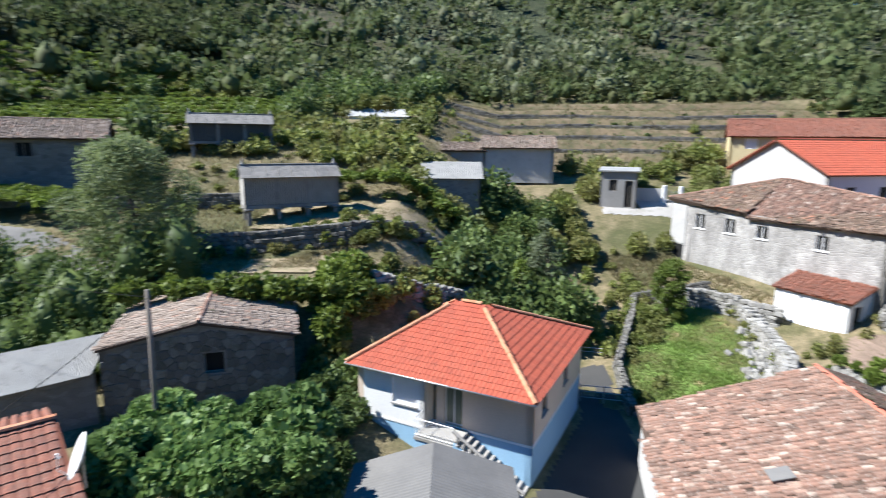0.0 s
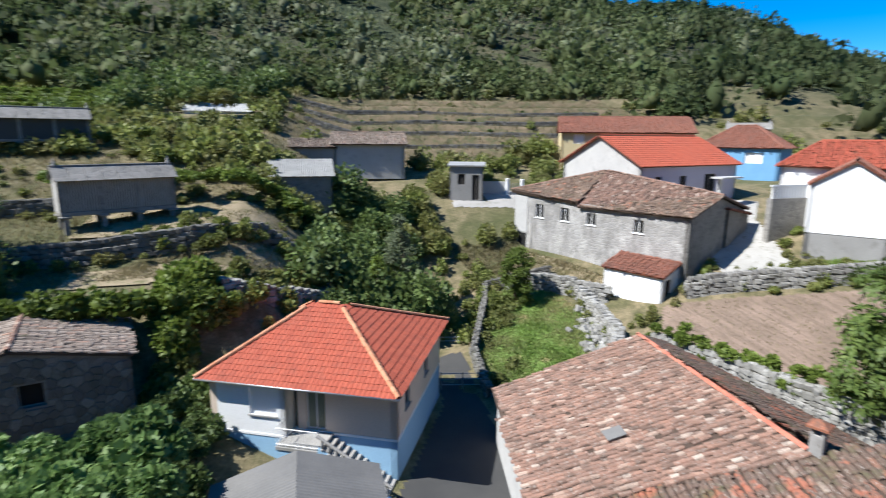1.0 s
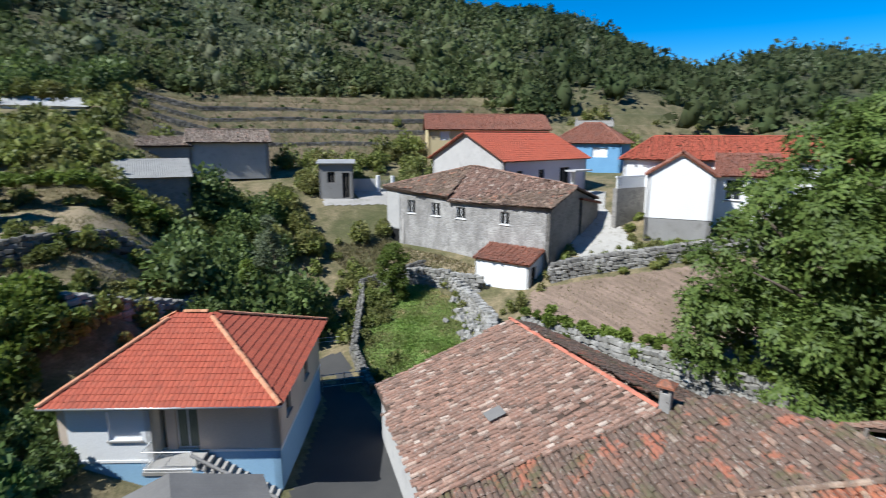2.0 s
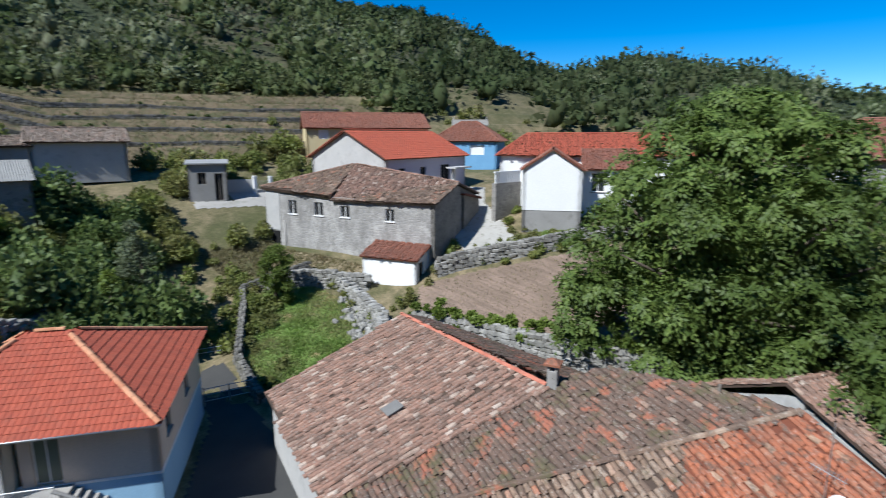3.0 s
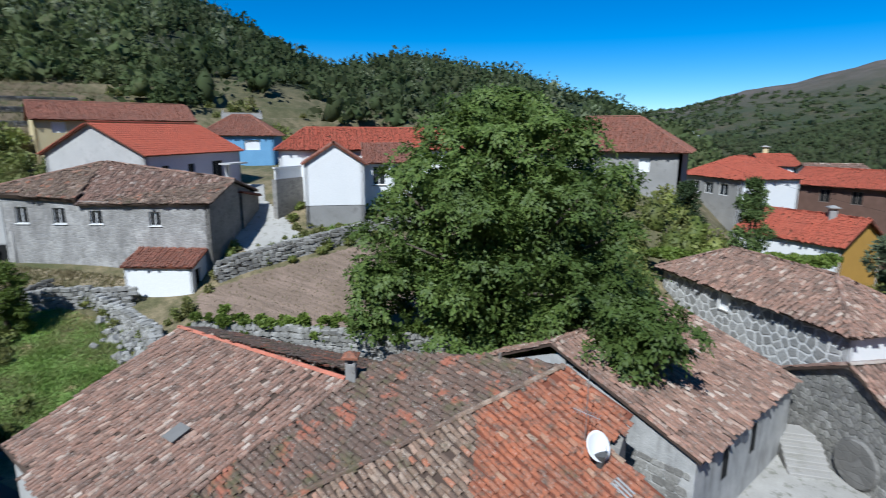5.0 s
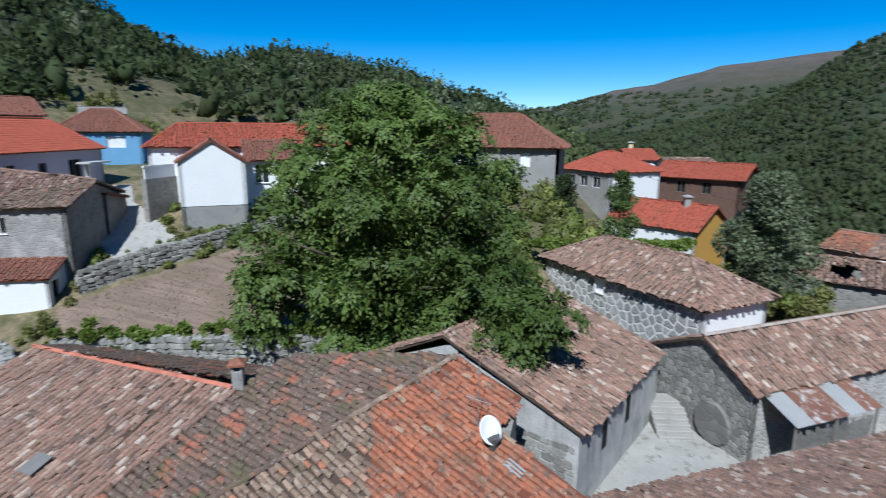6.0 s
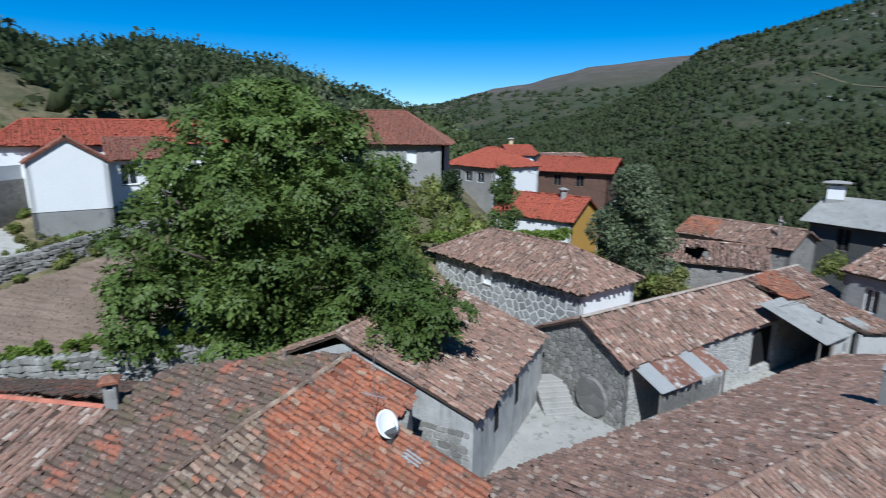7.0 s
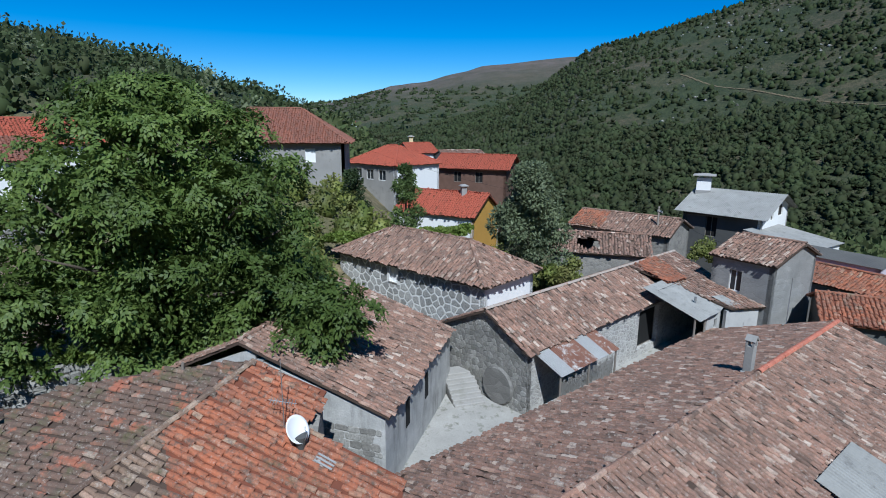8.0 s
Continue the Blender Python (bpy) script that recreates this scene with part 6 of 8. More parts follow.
# long roof south of the alley
gable_house("long_roofed_house", "long stone house with weathered brown barrel tiles", (10.2, -0.4), (27.0, -26.4), 7.1, 6.6, 5.0, 2.35, 2.7, -0.2, M_STONE, M_OLD, over=0.3, near=520, ridge_mat=M_OLD)
LR = new("ridge_run")
LR.empty_display_size = 0.2
tagged(LR, "bright orange ridge tiles on the weathered roof", "ridge tiles")
LR.location = (21.3, -17.6, 5.0)
rng_r = random.Random(3)
tv, tf = barrel(0.30, 0.5, 0.13, 0.9)
me = mesh_of("tile", tv, tf, M_PINKHIP)
d_ = Vector((16.8, -26.0, 0)).normalized()
for i in range(27):
    o_ = new("tile", me)
    o_.parent = LR
    o_.matrix_parent_inverse = Matrix.Translation((-21.3, 17.6, -5.0))
    o_.matrix_basis = Matrix.Translation(Vector((21.0, -17.15, 5.13)) + d_ * (0.4 * i)) @ Matrix((Vector((d_.y, -d_.x, 0)), d_, Vector((0, 0, 1)))).transposed().to_4x4() @ Matrix.Rotation(rng_r.gauss(0, 0.03), 4, "Z")
chimney(21.65, -17.1, 4.75, 6.45, 0.38, M_CEMENT, M_CEMENT, "grey chimney with a gabled slab cap", gabled=True, yaw=33)
sheet = thing("roof_patch", Matrix.Translation((14.5, -13.8, 3.5)), "pale grey corrugated patch on the tiled roof", "roof sheet")
dd_ = Vector((0.542, -0.84, 0)); lf_ = Vector((-0.84, -0.542, 0))
c_ = Vector((10.2, -0.4, 5.1)) + dd_ * 15.2 + lf_ * 4.0 + Vector((0, 0, -0.349 * 4.0))
hang(sheet_plane(None, [c_ + lf_ * 2.7 + Vector((0, 0, -0.349 * 2.7 + 0.08)), c_ + lf_ * 2.7 + dd_ * 4 + Vector((0, 0, -0.349 * 2.7 + 0.08)), c_ + dd_ * 4 + Vector((0, 0, 0.1)), c_ + Vector((0, 0, 0.1))], M_GREYSHEET, 0.2, 0.055), sheet)

# the long wall's near-black pane stands in for the shade within the porch
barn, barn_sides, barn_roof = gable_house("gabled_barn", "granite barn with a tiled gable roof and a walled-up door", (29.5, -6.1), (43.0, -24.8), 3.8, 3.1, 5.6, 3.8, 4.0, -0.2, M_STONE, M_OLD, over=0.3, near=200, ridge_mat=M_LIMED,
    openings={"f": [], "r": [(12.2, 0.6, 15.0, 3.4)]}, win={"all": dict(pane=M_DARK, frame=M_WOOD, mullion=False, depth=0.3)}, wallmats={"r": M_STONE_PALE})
p0_, d0_, o0_ = barn_sides["f"]
bw = [c for c in barn.children if c.name.startswith("wall")]
mosaic_facing(bw[2], p0_, d0_, o0_, 0.0, 6.9, -0.1, 5.4, M_PIECE, 0.34, 0.022, 5, depth=0.045,
              keep=lambda s, z: z < (3.74 + (5.5 - 3.74) * s / 3.8 if s < 3.8 else 5.5 - (5.5 - 3.94) * (s - 3.8) / 3.1) - 0.06)
bm = bmesh.new()
bmesh.ops.create_cone(bm, cap_ends=True, segments=20, radius1=1.2, radius2=1.1, depth=0.14)
bm.transform(Matrix.Translation(p0_ + d0_ * 4.8 + o0_ * 0.14 + Vector((0, 0, 1.15))) @ Matrix((d0_, Vector((0, 0, 1)), o0_)).transposed().to_4x4())
simple("millstone", "old dark millstone leaning on the barn gable", "millstone", bm, M_STONE_DARK)

# lean-to of rusty sheets and planks along the barn
BD = (Vector((43.0, -24.8, 0)) - Vector((29.5, -6.1, 0))).normalized()
BR = Vector((BD.y, -BD.x, 0))


def bp(s, w, z):
    v = Vector((29.5, -6.1, 0)) + BD * s + BR * w
    return Vector((v.x, v.y, z))


# the lower end widens towards the yard
w0, w1, w2, w3 = bp(17.0, 7.4, 3.7), bp(19.5, 8.75, 3.6), bp(23.3, 0.1, 5.56), bp(15.6, 0.2, 5.6)
tile_plane(barn_roof, [w0, w1, w2], M_OLD, 0, seed=92, along=w1 - w0)
tile_plane(barn_roof, [w0, w2, w3], M_OLD, 0, seed=94, along=w1 - w0)
for a_, b_, z_ in ((bp(16.9, 7.1, 0), bp(19.2, 8.4, 0), 3.5), (bp(19.2, 8.4, 0), bp(23.0, 3.1, 0), 3.45)):
    hang(wall(None, a_, b_, -0.2, z_, M_PALECEM, thick=0.3)[0], barn)
tile_plane(barn_roof, [bp(15.6, 3.3, 4.93), bp(18.0, 3.6, 4.88), bp(19.6, 0.25, 5.66), bp(16.2, 0.25, 5.66)], M_ORANGE, 60, seed=91, thick=0.02, lift=0.07)
lean = thing("plank_lean_to", Matrix.Translation(bp(3, 4, 0)), "lean-to of grey planks under rusty iron sheets", "lean-to")
for i, m_ in enumerate((M_FIBRE, M_RUST, M_RUST, M_FIBRE, M_RUST)):
    s_ = 0.3 + 1.15 * i
    hang(sheet_plane(None, [bp(s_, 5.2, 3.05 - 0.02 * (i % 2)), bp(s_ + 1.2, 5.2, 3.05 - 0.02 * (i % 2)), bp(s_ + 1.2, 3.0, 3.95), bp(s_, 3.0, 3.95)], m_, 0.14, 0.02), lean)
for i in range(24):
    s_ = 0.5 + 0.22 * i
    bm = bmesh.new()
    a_, b_ = bp(s_, 5.0, 0), bp(s_ + 0.2, 5.0, 0)
    t_ = 2.6 + 0.12 * math.sin(i * 2.3)
    vs = [bm.verts.new(v) for v in (a_, b_, b_ + Vector((0, 0, t_)), a_ + Vector((0, 0, t_)))]
    bm.faces.new(vs)
    bmesh.ops.solidify(bm, geom=list(bm.faces), thickness=0.03)
    hang(part("plank", bm, M_PLANK, None), lean)
for s_ in (0.4, 3.1, 5.9):
    bm = bmesh.new()
    tube(bm, [bp(s_, 5.05, 0), bp(s_, 5.05, 3.0)], 0.07, 0.06, 7)
    hang(part("post", bm, M_WOOD, None), lean)
porch = thing("sheet_porch", Matrix.Translation(bp(14.6, 6, 0)), "open porch under grey corrugated sheets with a whitewashed side", "porch")
for i_ in range(4):  # overlapping sheets
    a_ = 12.9 + 1.05 * i_
    hang(sheet_plane(None, [bp(a_, 7.0, 3.62 + 0.03 * (i_ % 2)), bp(a_ + 1.1, 7.0 - 0.2 * (i_ == 3), 3.62 + 0.03 * (i_ % 2)), bp(a_ + 1.1, 2.8, 5.0), bp(a_, 2.8, 5.03)], M_GREYSHEET, 0.2, 0.035), porch)
hang(wall(None, bp(15.0, 6.6, 0), bp(17.2, 6.6, 0), -0.2, 3.55, M_PALECEM, [(1.2, 2.2, 1.7, 2.9)], thick=0.15)[0], porch)
for a_ in (13.0, 14.6):
    bm = bmesh.new()
    tube(bm, [bp(a_, 6.6, -0.1), bp(a_, 6.6, 3.65)], 0.08, 0.07, 8)
    hang(part("post", bm, M_WOOD, None), porch)
bm = bmesh.new()
tube(bm, [bp(15.1, 5.6, 3.7), bp(15.1, 5.6, 4.55)], 0.09, 0.08, 8)
hang(part("stove_pipe", bm, M_METAL, None), porch)
hang(sheet_plane(None, [bp(17.2, 7.5, 3.72), bp(18.3, 7.9, 3.68), bp(18.2, 6.2, 4.2), bp(17.1, 5.9, 4.25)], M_GREYSHEET, 0.17, 0.025), porch)
# heap of stones by the barn's corner
bm = bmesh.new()
g_ = random.Random(8)
for i in range(16):
    box(bm, -0.2, -0.15, -0.12, 0.2, 0.15, 0.12, 0.05, Matrix.Translation(bp(g_.uniform(-0.4, 1.0), 4.6 + g_.uniform(-0.5, 0.5), 0.15 + g_.random() * 0.4)) @ Euler((g_.random(), g_.random(), g_.random() * 3)).to_matrix().to_4x4())
simple("stone_heap", "heap of rough stones beside the barn", "stones", bm, M_PIECE)

# house of mortared granite
c0 = Vector((33.1, -6.55, 0)); la = Vector((0.74, 0.67, 0)); sb_ = Vector((0.67, -0.74, 0))
r0, r1 = c0 + sb_ * 2.9, c0 + sb_ * 2.9 + la * 15
mort, mort_sides, mort_roof = gable_house("mortared_stone_house", "granite house with white mortar joints and hipped tile roof", r0.xy, r1.xy, 2.9, 2.9, 8.0, 6.2, 6.2, -0.2, M_MORTAR, M_OLD, over=0.45, hip0=3.6, hip1=3.4, near=150,
    openings={"l": [(5.9, 4.5, 6.7, 5.6)]}, win={"all": dict(frame=M_ALU, pane=M_ALU, sill=M_STONE)}, wallmats={"f": M_WHITE})
p0_, d0_, o0_ = mort_sides["l"]
mw = [c for c in mort.children if c.name.startswith("wall")]
mosaic_facing(mw[1], p0_, d0_, o0_, 0.0, 14.97, 2.4, 6.1, M_PIECE_LIGHT, 0.62, 0.10, 9, skip=[(5.7, 4.4, 6.9, 5.8)], depth=0.035)

# ------------------------------------------------------------ across the garden
sd0, sd1 = Vector((29.1, 35.2, 0)), Vector((21.5, 51.6, 0))
dl = (sd1 - sd0).normalized(); dr = Vector((dl.y, -dl.x, 0))
sd2, sd3 = sd1 + dr * 9.6, sd0 + dr * 9.6
farm = thing("old_stone_farmhouse", Matrix.Translation(((sd0 + sd2) / 2).xy.to_3d() + Vector((0, 0, 3.5))), "large old stone farmhouse with faded lime wash", "house")
BLOCK.append([tuple(q.xy) for q in (sd0 - dl * 0.6, sd1 + dl * 0.6, sd2, sd3)])
farm_open = [(2.7, 8.95, 3.7, 10.25), (5.7, 8.95, 6.7, 10.2), (8.6, 8.95, 9.6, 10.0), (13.3, 8.85, 14.2, 9.95)]
step_s = 7.8  # where the eave drops
farm_wall, fp, fd, fo = wall(None, sd1, sd0, 3.5, 11.2, M_FARM, farm_open, apex=(step_s, 10.75), z1b=10.5)
hang(farm_wall, farm)
for o_ in farm_open:
    hang(window(None, fp, fd, fo, o_, M_ALU, pane=M_DARK, bars=4, sill=M_WHITE, depth=0.1), farm)
# this gable's shade is put into a darker stone than the other walls have
hang(wall(None, sd0, sd3, 3.5, 10.5, M_STONE, [(5.6, 6.0, 6.6, 7.4)], apex=(4.6, 11.85))[0], farm)
hang(wall(None, sd3, sd2, 3.5, 10.5, M_FARM)[0], farm)
hang(wall(None, sd2, sd1, 3.5, 10.5, M_FARM, z1b=11.2)[0], farm)
bm = boxes((0.0, 0.04, 3.6, 0.35, 0.5, 9.1))
bm.transform(Matrix.Translation(sd1) @ Matrix((fd, -fo, Vector((0, 0, 1)))).transposed().to_4x4())
hang(part("corner_pier", bm, M_PALECEM, None), farm)
FW = Matrix.Translation(sd1) @ Matrix((fd, -fo, Vector((0, 0, 1)))).transposed().to_4x4()
bm = boxes((0.05, -0.05, 7.3, 1.7, 0.1, 11.05), bevel=0.01)
bm.transform(FW)
hang(part("plaster_panel", bm, M_PALECEM, None, "smooth pale plaster panel"), farm)
# a solid near-black box stands in for the shade of an opening
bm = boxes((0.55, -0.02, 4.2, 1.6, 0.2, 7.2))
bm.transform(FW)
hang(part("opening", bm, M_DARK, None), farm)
farm_roof = new("roof", bpy.data.meshes.new("roof"))
bm = boxes((-0.1, -0.1, -0.4, 0.1, 0.1, -0.15))
apex_ = Vector((29.4, 47.9, 13.45))
bm.transform(Matrix.Translation(apex_))
bm.to_mesh(farm_roof.data)
bm.free()
farm_roof.data.materials.append(M_WOOD)
hang(farm_roof, farm)
st_ = sd1 - dl * step_s - dr * 0.3
e1, e2, e3, e0 = P3(sd1 - dr * 0.3 + dl * 0.3, 11.4), P3(st_, 10.9), P3(st_, 10.5), P3(sd0 - dr * 0.3 - dl * 0.3, 10.68)
rg_, k2, k3 = P3(sd0 + dr * 4.6 - dl * 0.3, 12.05), P3(sd2 + dr * 0.3 + dl * 0.3, 10.6), P3(sd3 + dr * 0.3 - dl * 0.3, 10.6)
for poly_, along_, n_, th_ in (((e1, e2, apex_), -dl, 60, 0.3), ((e3, e0, rg_), -dl, 60, 0.12), ((e3, rg_, apex_), -dl, 0, 0.12), ((k2, e1, apex_), dr, 0, 0.12), ((k3, k2, apex_), dl, 0, 0.12), ((k3, apex_, rg_), dl, 0, 0.12)):
    tile_plane(farm_roof, list(poly_), M_BEIGETILE if n_ else M_OLD, n_, seed=61 + int(10 * along_.x), along=along_, thick=th_)
ridge_tiles(farm_roof, rg_, apex_, M_OLD)
ridge_tiles(farm_roof, e1, apex_, M_OLD)
shed_house("farmhouse_annex", "low annex with a dull red tile roof behind the farmhouse", (sd3 + dr * 0.4 - dl * 0.2).xy, (dl.x, dl.y), 4.5, 4.0, 10.2, 10.9, 4.0, M_STONE, M_DULL, category="annex")
pole("farmhouse_post", 22.4, 49.6, 3.5, 8.3, 0.14, M_CONC, "grey concrete post beside the farmhouse", "post")
shed_house("white_shed", "small whitewashed shed with a red tile roof", (24.4, 39.2), (2.2, -4.6), 5.1, 3.2, 6.3, 7.3, 3.4, M_WHITE, M_DULL, over=0.2, openings={"r": [(0.5, 3.9, 1.4, 5.9)]}, win={"all": dict(frame=M_WOOD, pane=M_DARK, mullion=False)})
kk = Vector((31.7, 45.8, 0)); kd = Vector((0.97, 0.24, 0)); kb = Vector((-0.24, 0.97, 0))
gable_house("grey_gabled_house", "grey rendered house with a bright orange tile roof", (kk + kb * 5.4).xy, (kk + kb * 5.4 + kd * 14.5).xy, 5.4, 5.4, 16.8, 14.1, 14.1, 7.0, M_PALECEM, M_RED, over=0.35,
            wallmats={"r": M_LILAC}, tile_kw=dict(pitch=0.3, course=0.42, jitter=0.2, tilt=0.07), openings={"r": [(2.0, 10.6, 3.0, 12.9), (5.6, 10.6, 6.6, 12.9), (9.4, 11.0, 11.2, 13.0)]}, win={"all": dict(frame=M_WOOD, pane=M_DARK)})
bm = boxes((0, 0, 0, 0.35, 0.35, 2.9), (-1.0, -0.9, 2.77, 2.2, 0.4, 2.93))
bm.transform(Matrix.Translation((41.2, 46.2, 9.9)) @ Matrix.Rotation(radians(14), 4, "Z"))
simple("porch_canopy", "pale concrete canopy on a pillar beside the lilac wall", "canopy", bm, M_PALECEM)
gable_house("yellow_house", "yellow house with a dull red tile roof", (35.6, 70.5), (50.6, 63.8), 4, 4, 19.3, 17.4, 17.4, 11, M_YELLOW, M_DULL, openings={"r": [(1.6, 15.8, 2.9, 17.0)]}, win={"all": dict(frame=M_ALU, pane=M_ALU)})
gable_house("blue_house", "blue house with a brown hipped tile roof", (53.9, 63.8), (59.3, 56.1), 4, 4, 18.2, 15.7, 15.7, 9, M_BLUE, M_DULL, hip0=3.5, hip1=3.5, openings={"r": [(1.2, 13.4, 2.4, 15.0), (5.6, 13.6, 7.6, 14.9)]}, win={"all": dict(frame=M_ALU, pane=M_ALU)})
gw = Vector((38.9, 30.7, 0)); gd = Vector((0.79, 0.61, 0))
white_house, wh_sides, wh_roof = gable_house("white_gabled_house", "white gabled house on a grey block base", gw.xy, (gw + gd * 6.5).xy, 2.6, 2.6, 15.1, 13.4, 13.4, 9.65, M_WHITE, M_DULL, over=0.2)
gl = Vector((-gd.y, gd.x, 0))
for pa, pb in ((gw + gl * 2.6, gw - gl * 2.6), (gw - gl * 2.6, gw - gl * 2.6 + gd * 6.5), (gw + gl * 2.6 + gd * 6.5, gw + gl * 2.6)):
    hang(wall(None, pa, pb, 6.0, 9.6, M_CEMENT, name="block_base")[0], white_house)
wing = gw - gl * 2.6 + gd * 2.2
ob, wp, wd, wo = wall(None, wing, wing - gl * 5.0, 6.0, 13.3, M_WHITE, [(0.9, 11.2, 2.1, 12.9)])
hang(ob, white_house)
hang(window(None, wp, wd, wo, (0.9, 11.2, 2.1, 12.9), M_ALU, sill=M_CEMENT), white_house)
tile_plane(wh_roof, [wing - gl * 5.2 - gd * 0.3 + Vector((0, 0, 13.25)), wing - gl * 0.0 - gd * 0.3 + Vector((0, 0, 13.25)), wing + gd * 4.2 + Vector((0, 0, 15.0)), wing - gl * 5.2 + gd * 4.2 + Vector((0, 0, 15.0))], M_DULL, 0, seed=77)
terr = thing("terrace_balustrade", Matrix.Translation((38.6, 37.0, 10.0)), "white terrace balustrade on a stone wall", "balustrade")
hang(part("rail", boxes((37.4, 36.2, 12.75, 41.0, 36.4, 12.9)), M_WHITE, None), terr)
hang(part("terrace_wall", boxes((37.4, 36.1, 7.0, 41.0, 36.6, 11.8)), M_STONE, None), terr)
for i in range(13):
    hang(part("baluster", boxes((37.5 + 0.28 * i, 36.24, 11.8, 37.62 + 0.28 * i, 36.36, 12.75)), M_WHITE, None), terr)
gable_house("orange_wing_house", "house with a broad orange tile roof behind a white gable", (43.5, 41.0), (55.0, 27.0), 4, 4, 16.4, 14.5, 14.5, 7, M_WHITE, M_RED, hip0=2.5)
gable_house("grey_hip_house", "tall grey rendered house with red hipped roof", (66.0, 4.0), (66.0, 20.0), 5, 5, 17.8, 14.5, 14.5, 5, M_CEMENT, M_DULL, hip0=5, hip1=5, openings={"l": [(11.8, 12.0, 12.9, 13.5), (4.0, 12.0, 5.1, 13.5)]}, win={"all": dict(frame=M_ALU, pane=M_ALU, mullion=False)}, over=0.6)
gable_house("white_orange_house", "white house with an orange hipped roof", (76.0, -5.0), (83.4, 1.6), 4.3, 4.3, 13.2, 10.9, 10.9, 0, M_WHITE, M_RED, hip0=4, hip1=4, wallmats={"l": M_CEMENT}, openings={"l": [(1.5, 8.6, 3.0, 10.0), (4.0, 8.6, 5.5, 10.0), (6.5, 8.6, 8.0, 10.0)]}, win={"all": dict(frame=M_ALU)})
gable_house("brown_orange_house", "dark brick house with a long orange roof", (88.0, -10.0), (83.0, -20.0), 4, 4, 11.6, 9.9, 9.9, 0, M_BRICK, M_RED, over=0.6, openings={"r": [(3.0, 7.6, 4.2, 9.2), (6.4, 7.6, 7.6, 9.2)]}, win={"all": dict(frame=M_WOOD, pane=M_DARK)})
gable_house("ochre_gabled_house", "house with orange roof and ochre gable", (65.5, -3.6), (59.6, -11.6), 3.3, 3.3, 8.6, 6.6, 6.6, 0, M_WHITE, M_RED, wallmats={"b": M_OCHRE})
chimney(61.0, -9.2, 7.6, 9.4, 0.6, M_CEMENT, M_CEMENT, "square grey chimney on the orange roof", yaw=10)
gable_house("far_orange_house", "small far house with orange roof and chimney", (98.0, -4.0), (100.0, -8.5), 3.0, 3.0, 12.9, 11.4, 11.4, 2, M_WHITE, M_RED)
chimney(99.0, -5.2, 12.0, 14.0, 0.7, M_YELLOW, M_CONC, "yellow chimney on the far orange roof", yaw=10)
gable_house("shingled_house", "far house with a weathered brown roof", (94.0, -10.0), (95.5, -17.0), 3.0, 3.0, 11.8, 10.9, 10.9, 2, M_CEMENT, M_OLD)
gable_house("ruined_barn", "ruined stone barn with a collapsing tile roof", (51.5, -17.0), (48.5, -25.0), 3, 3, 5.95, 4.7, 4.7, -1, M_STONE, M_OLD, tile_kw=dict(hole=(3.6, 1.7, 1.2, 1.0), jitter=2.4))
patched, _, patched_roof = gable_house("patched_stone_house", "stone house with patched brown and orange tiles", (58.0, -22.5), (50.5, -29.5), 3.2, 3.2, 7.1, 5.9, 5.9, -1, M_STONE, M_OLD)
pa_, pd_, pr_ = Vector((58.0, -22.5, 7.15)), Vector((-0.731, -0.682, 0)), Vector((-0.682, 0.731, -0.375))
tile_plane(patched_roof, [pa_ - pd_ * 0.3 + pr_ * 3.4, pa_ + pd_ * 3.4 + pr_ * 3.4, pa_ + pd_ * 3.0 + pr_ * 0.2, pa_ - pd_ * 0.3 + pr_ * 0.2], M_ORANGE, 0, seed=93, thick=0.02, lift=0.06)
# right wall: the shade under its wide eave is put into a dark material
gable_house("grey_sheet_house", "tall house with pale corrugated roof and white gable", (59.7, -37.1), (52.9, -41.7), 3.0, 4.1, 9.25, 7.85, 7.3, -2, M_CEMENT, M_GREYSHEET, roof="sheet", wallmats={"b": M_WHITE, "r": M_DARKROOF_AND_SHADE}, over=0.75, openings={"b": [(2.3, 6.6, 3.0, 7.9), (4.2, 6.9, 5.5, 8.1)], "r": [(2.6, 4.4, 3.8, 6.6)]}, win={"all": dict(frame=M_WOOD, pane=M_DARK)})
annex, _, annex_roof = shed_house("grey_sheet_annex", "low white annex with a pale corrugated roof", (44.9, -39.4), (3.0, -5.6), 6.2, 6.0, 5.05, 5.95, -2, M_WHITE, M_GREYSHEET, roof="sheet", over=0.3, category="annex")
chimney(59.2, -36.9, 8.9, 10.7, 1.5, M_WHITE, M_CONC, "broad white chimney on the grey roof", yaw=-34)
gable_house("grey_stone_house", "grey cut-stone house with an old tile roof", (35.3, -30.4), (39.3, -28.3), 3.7, 2.5, 7.9, 6.75, 6.85, -1, M_CUT, M_OLD, over=0.25, openings={"l": [(1.4, 4.2, 2.3, 5.8)]}, win={"all": dict(frame=M_ALU, pane=M_GLASS)})
gable_house("lilac_house", "low lilac-walled house with a dark roof edge", (46.5, -39.5), (39.5, -42.5), 2.2, 2.2, 5.35, 4.9, 4.9, -1, M_LILAC, M_DARKROOF_AND_SHADE, roof="sheet", over=0.2)
gable_house("low_orange_house", "low house with orange tiles", (45.0, -36.5), (35.0, -40.5), 2.6, 2.6, 4.6, 3.7, 3.7, -1, M_CEMENT, M_ORANGE)
gable_house("dark_walled_house", "low dark house with orange and brown tiles", (33.3, -30.6), (26.5, -41.5), 2.8, 3, 4.8, 3.8, 3.8, -1, M_DARKROOF_AND_SHADE, M_ORANGE)

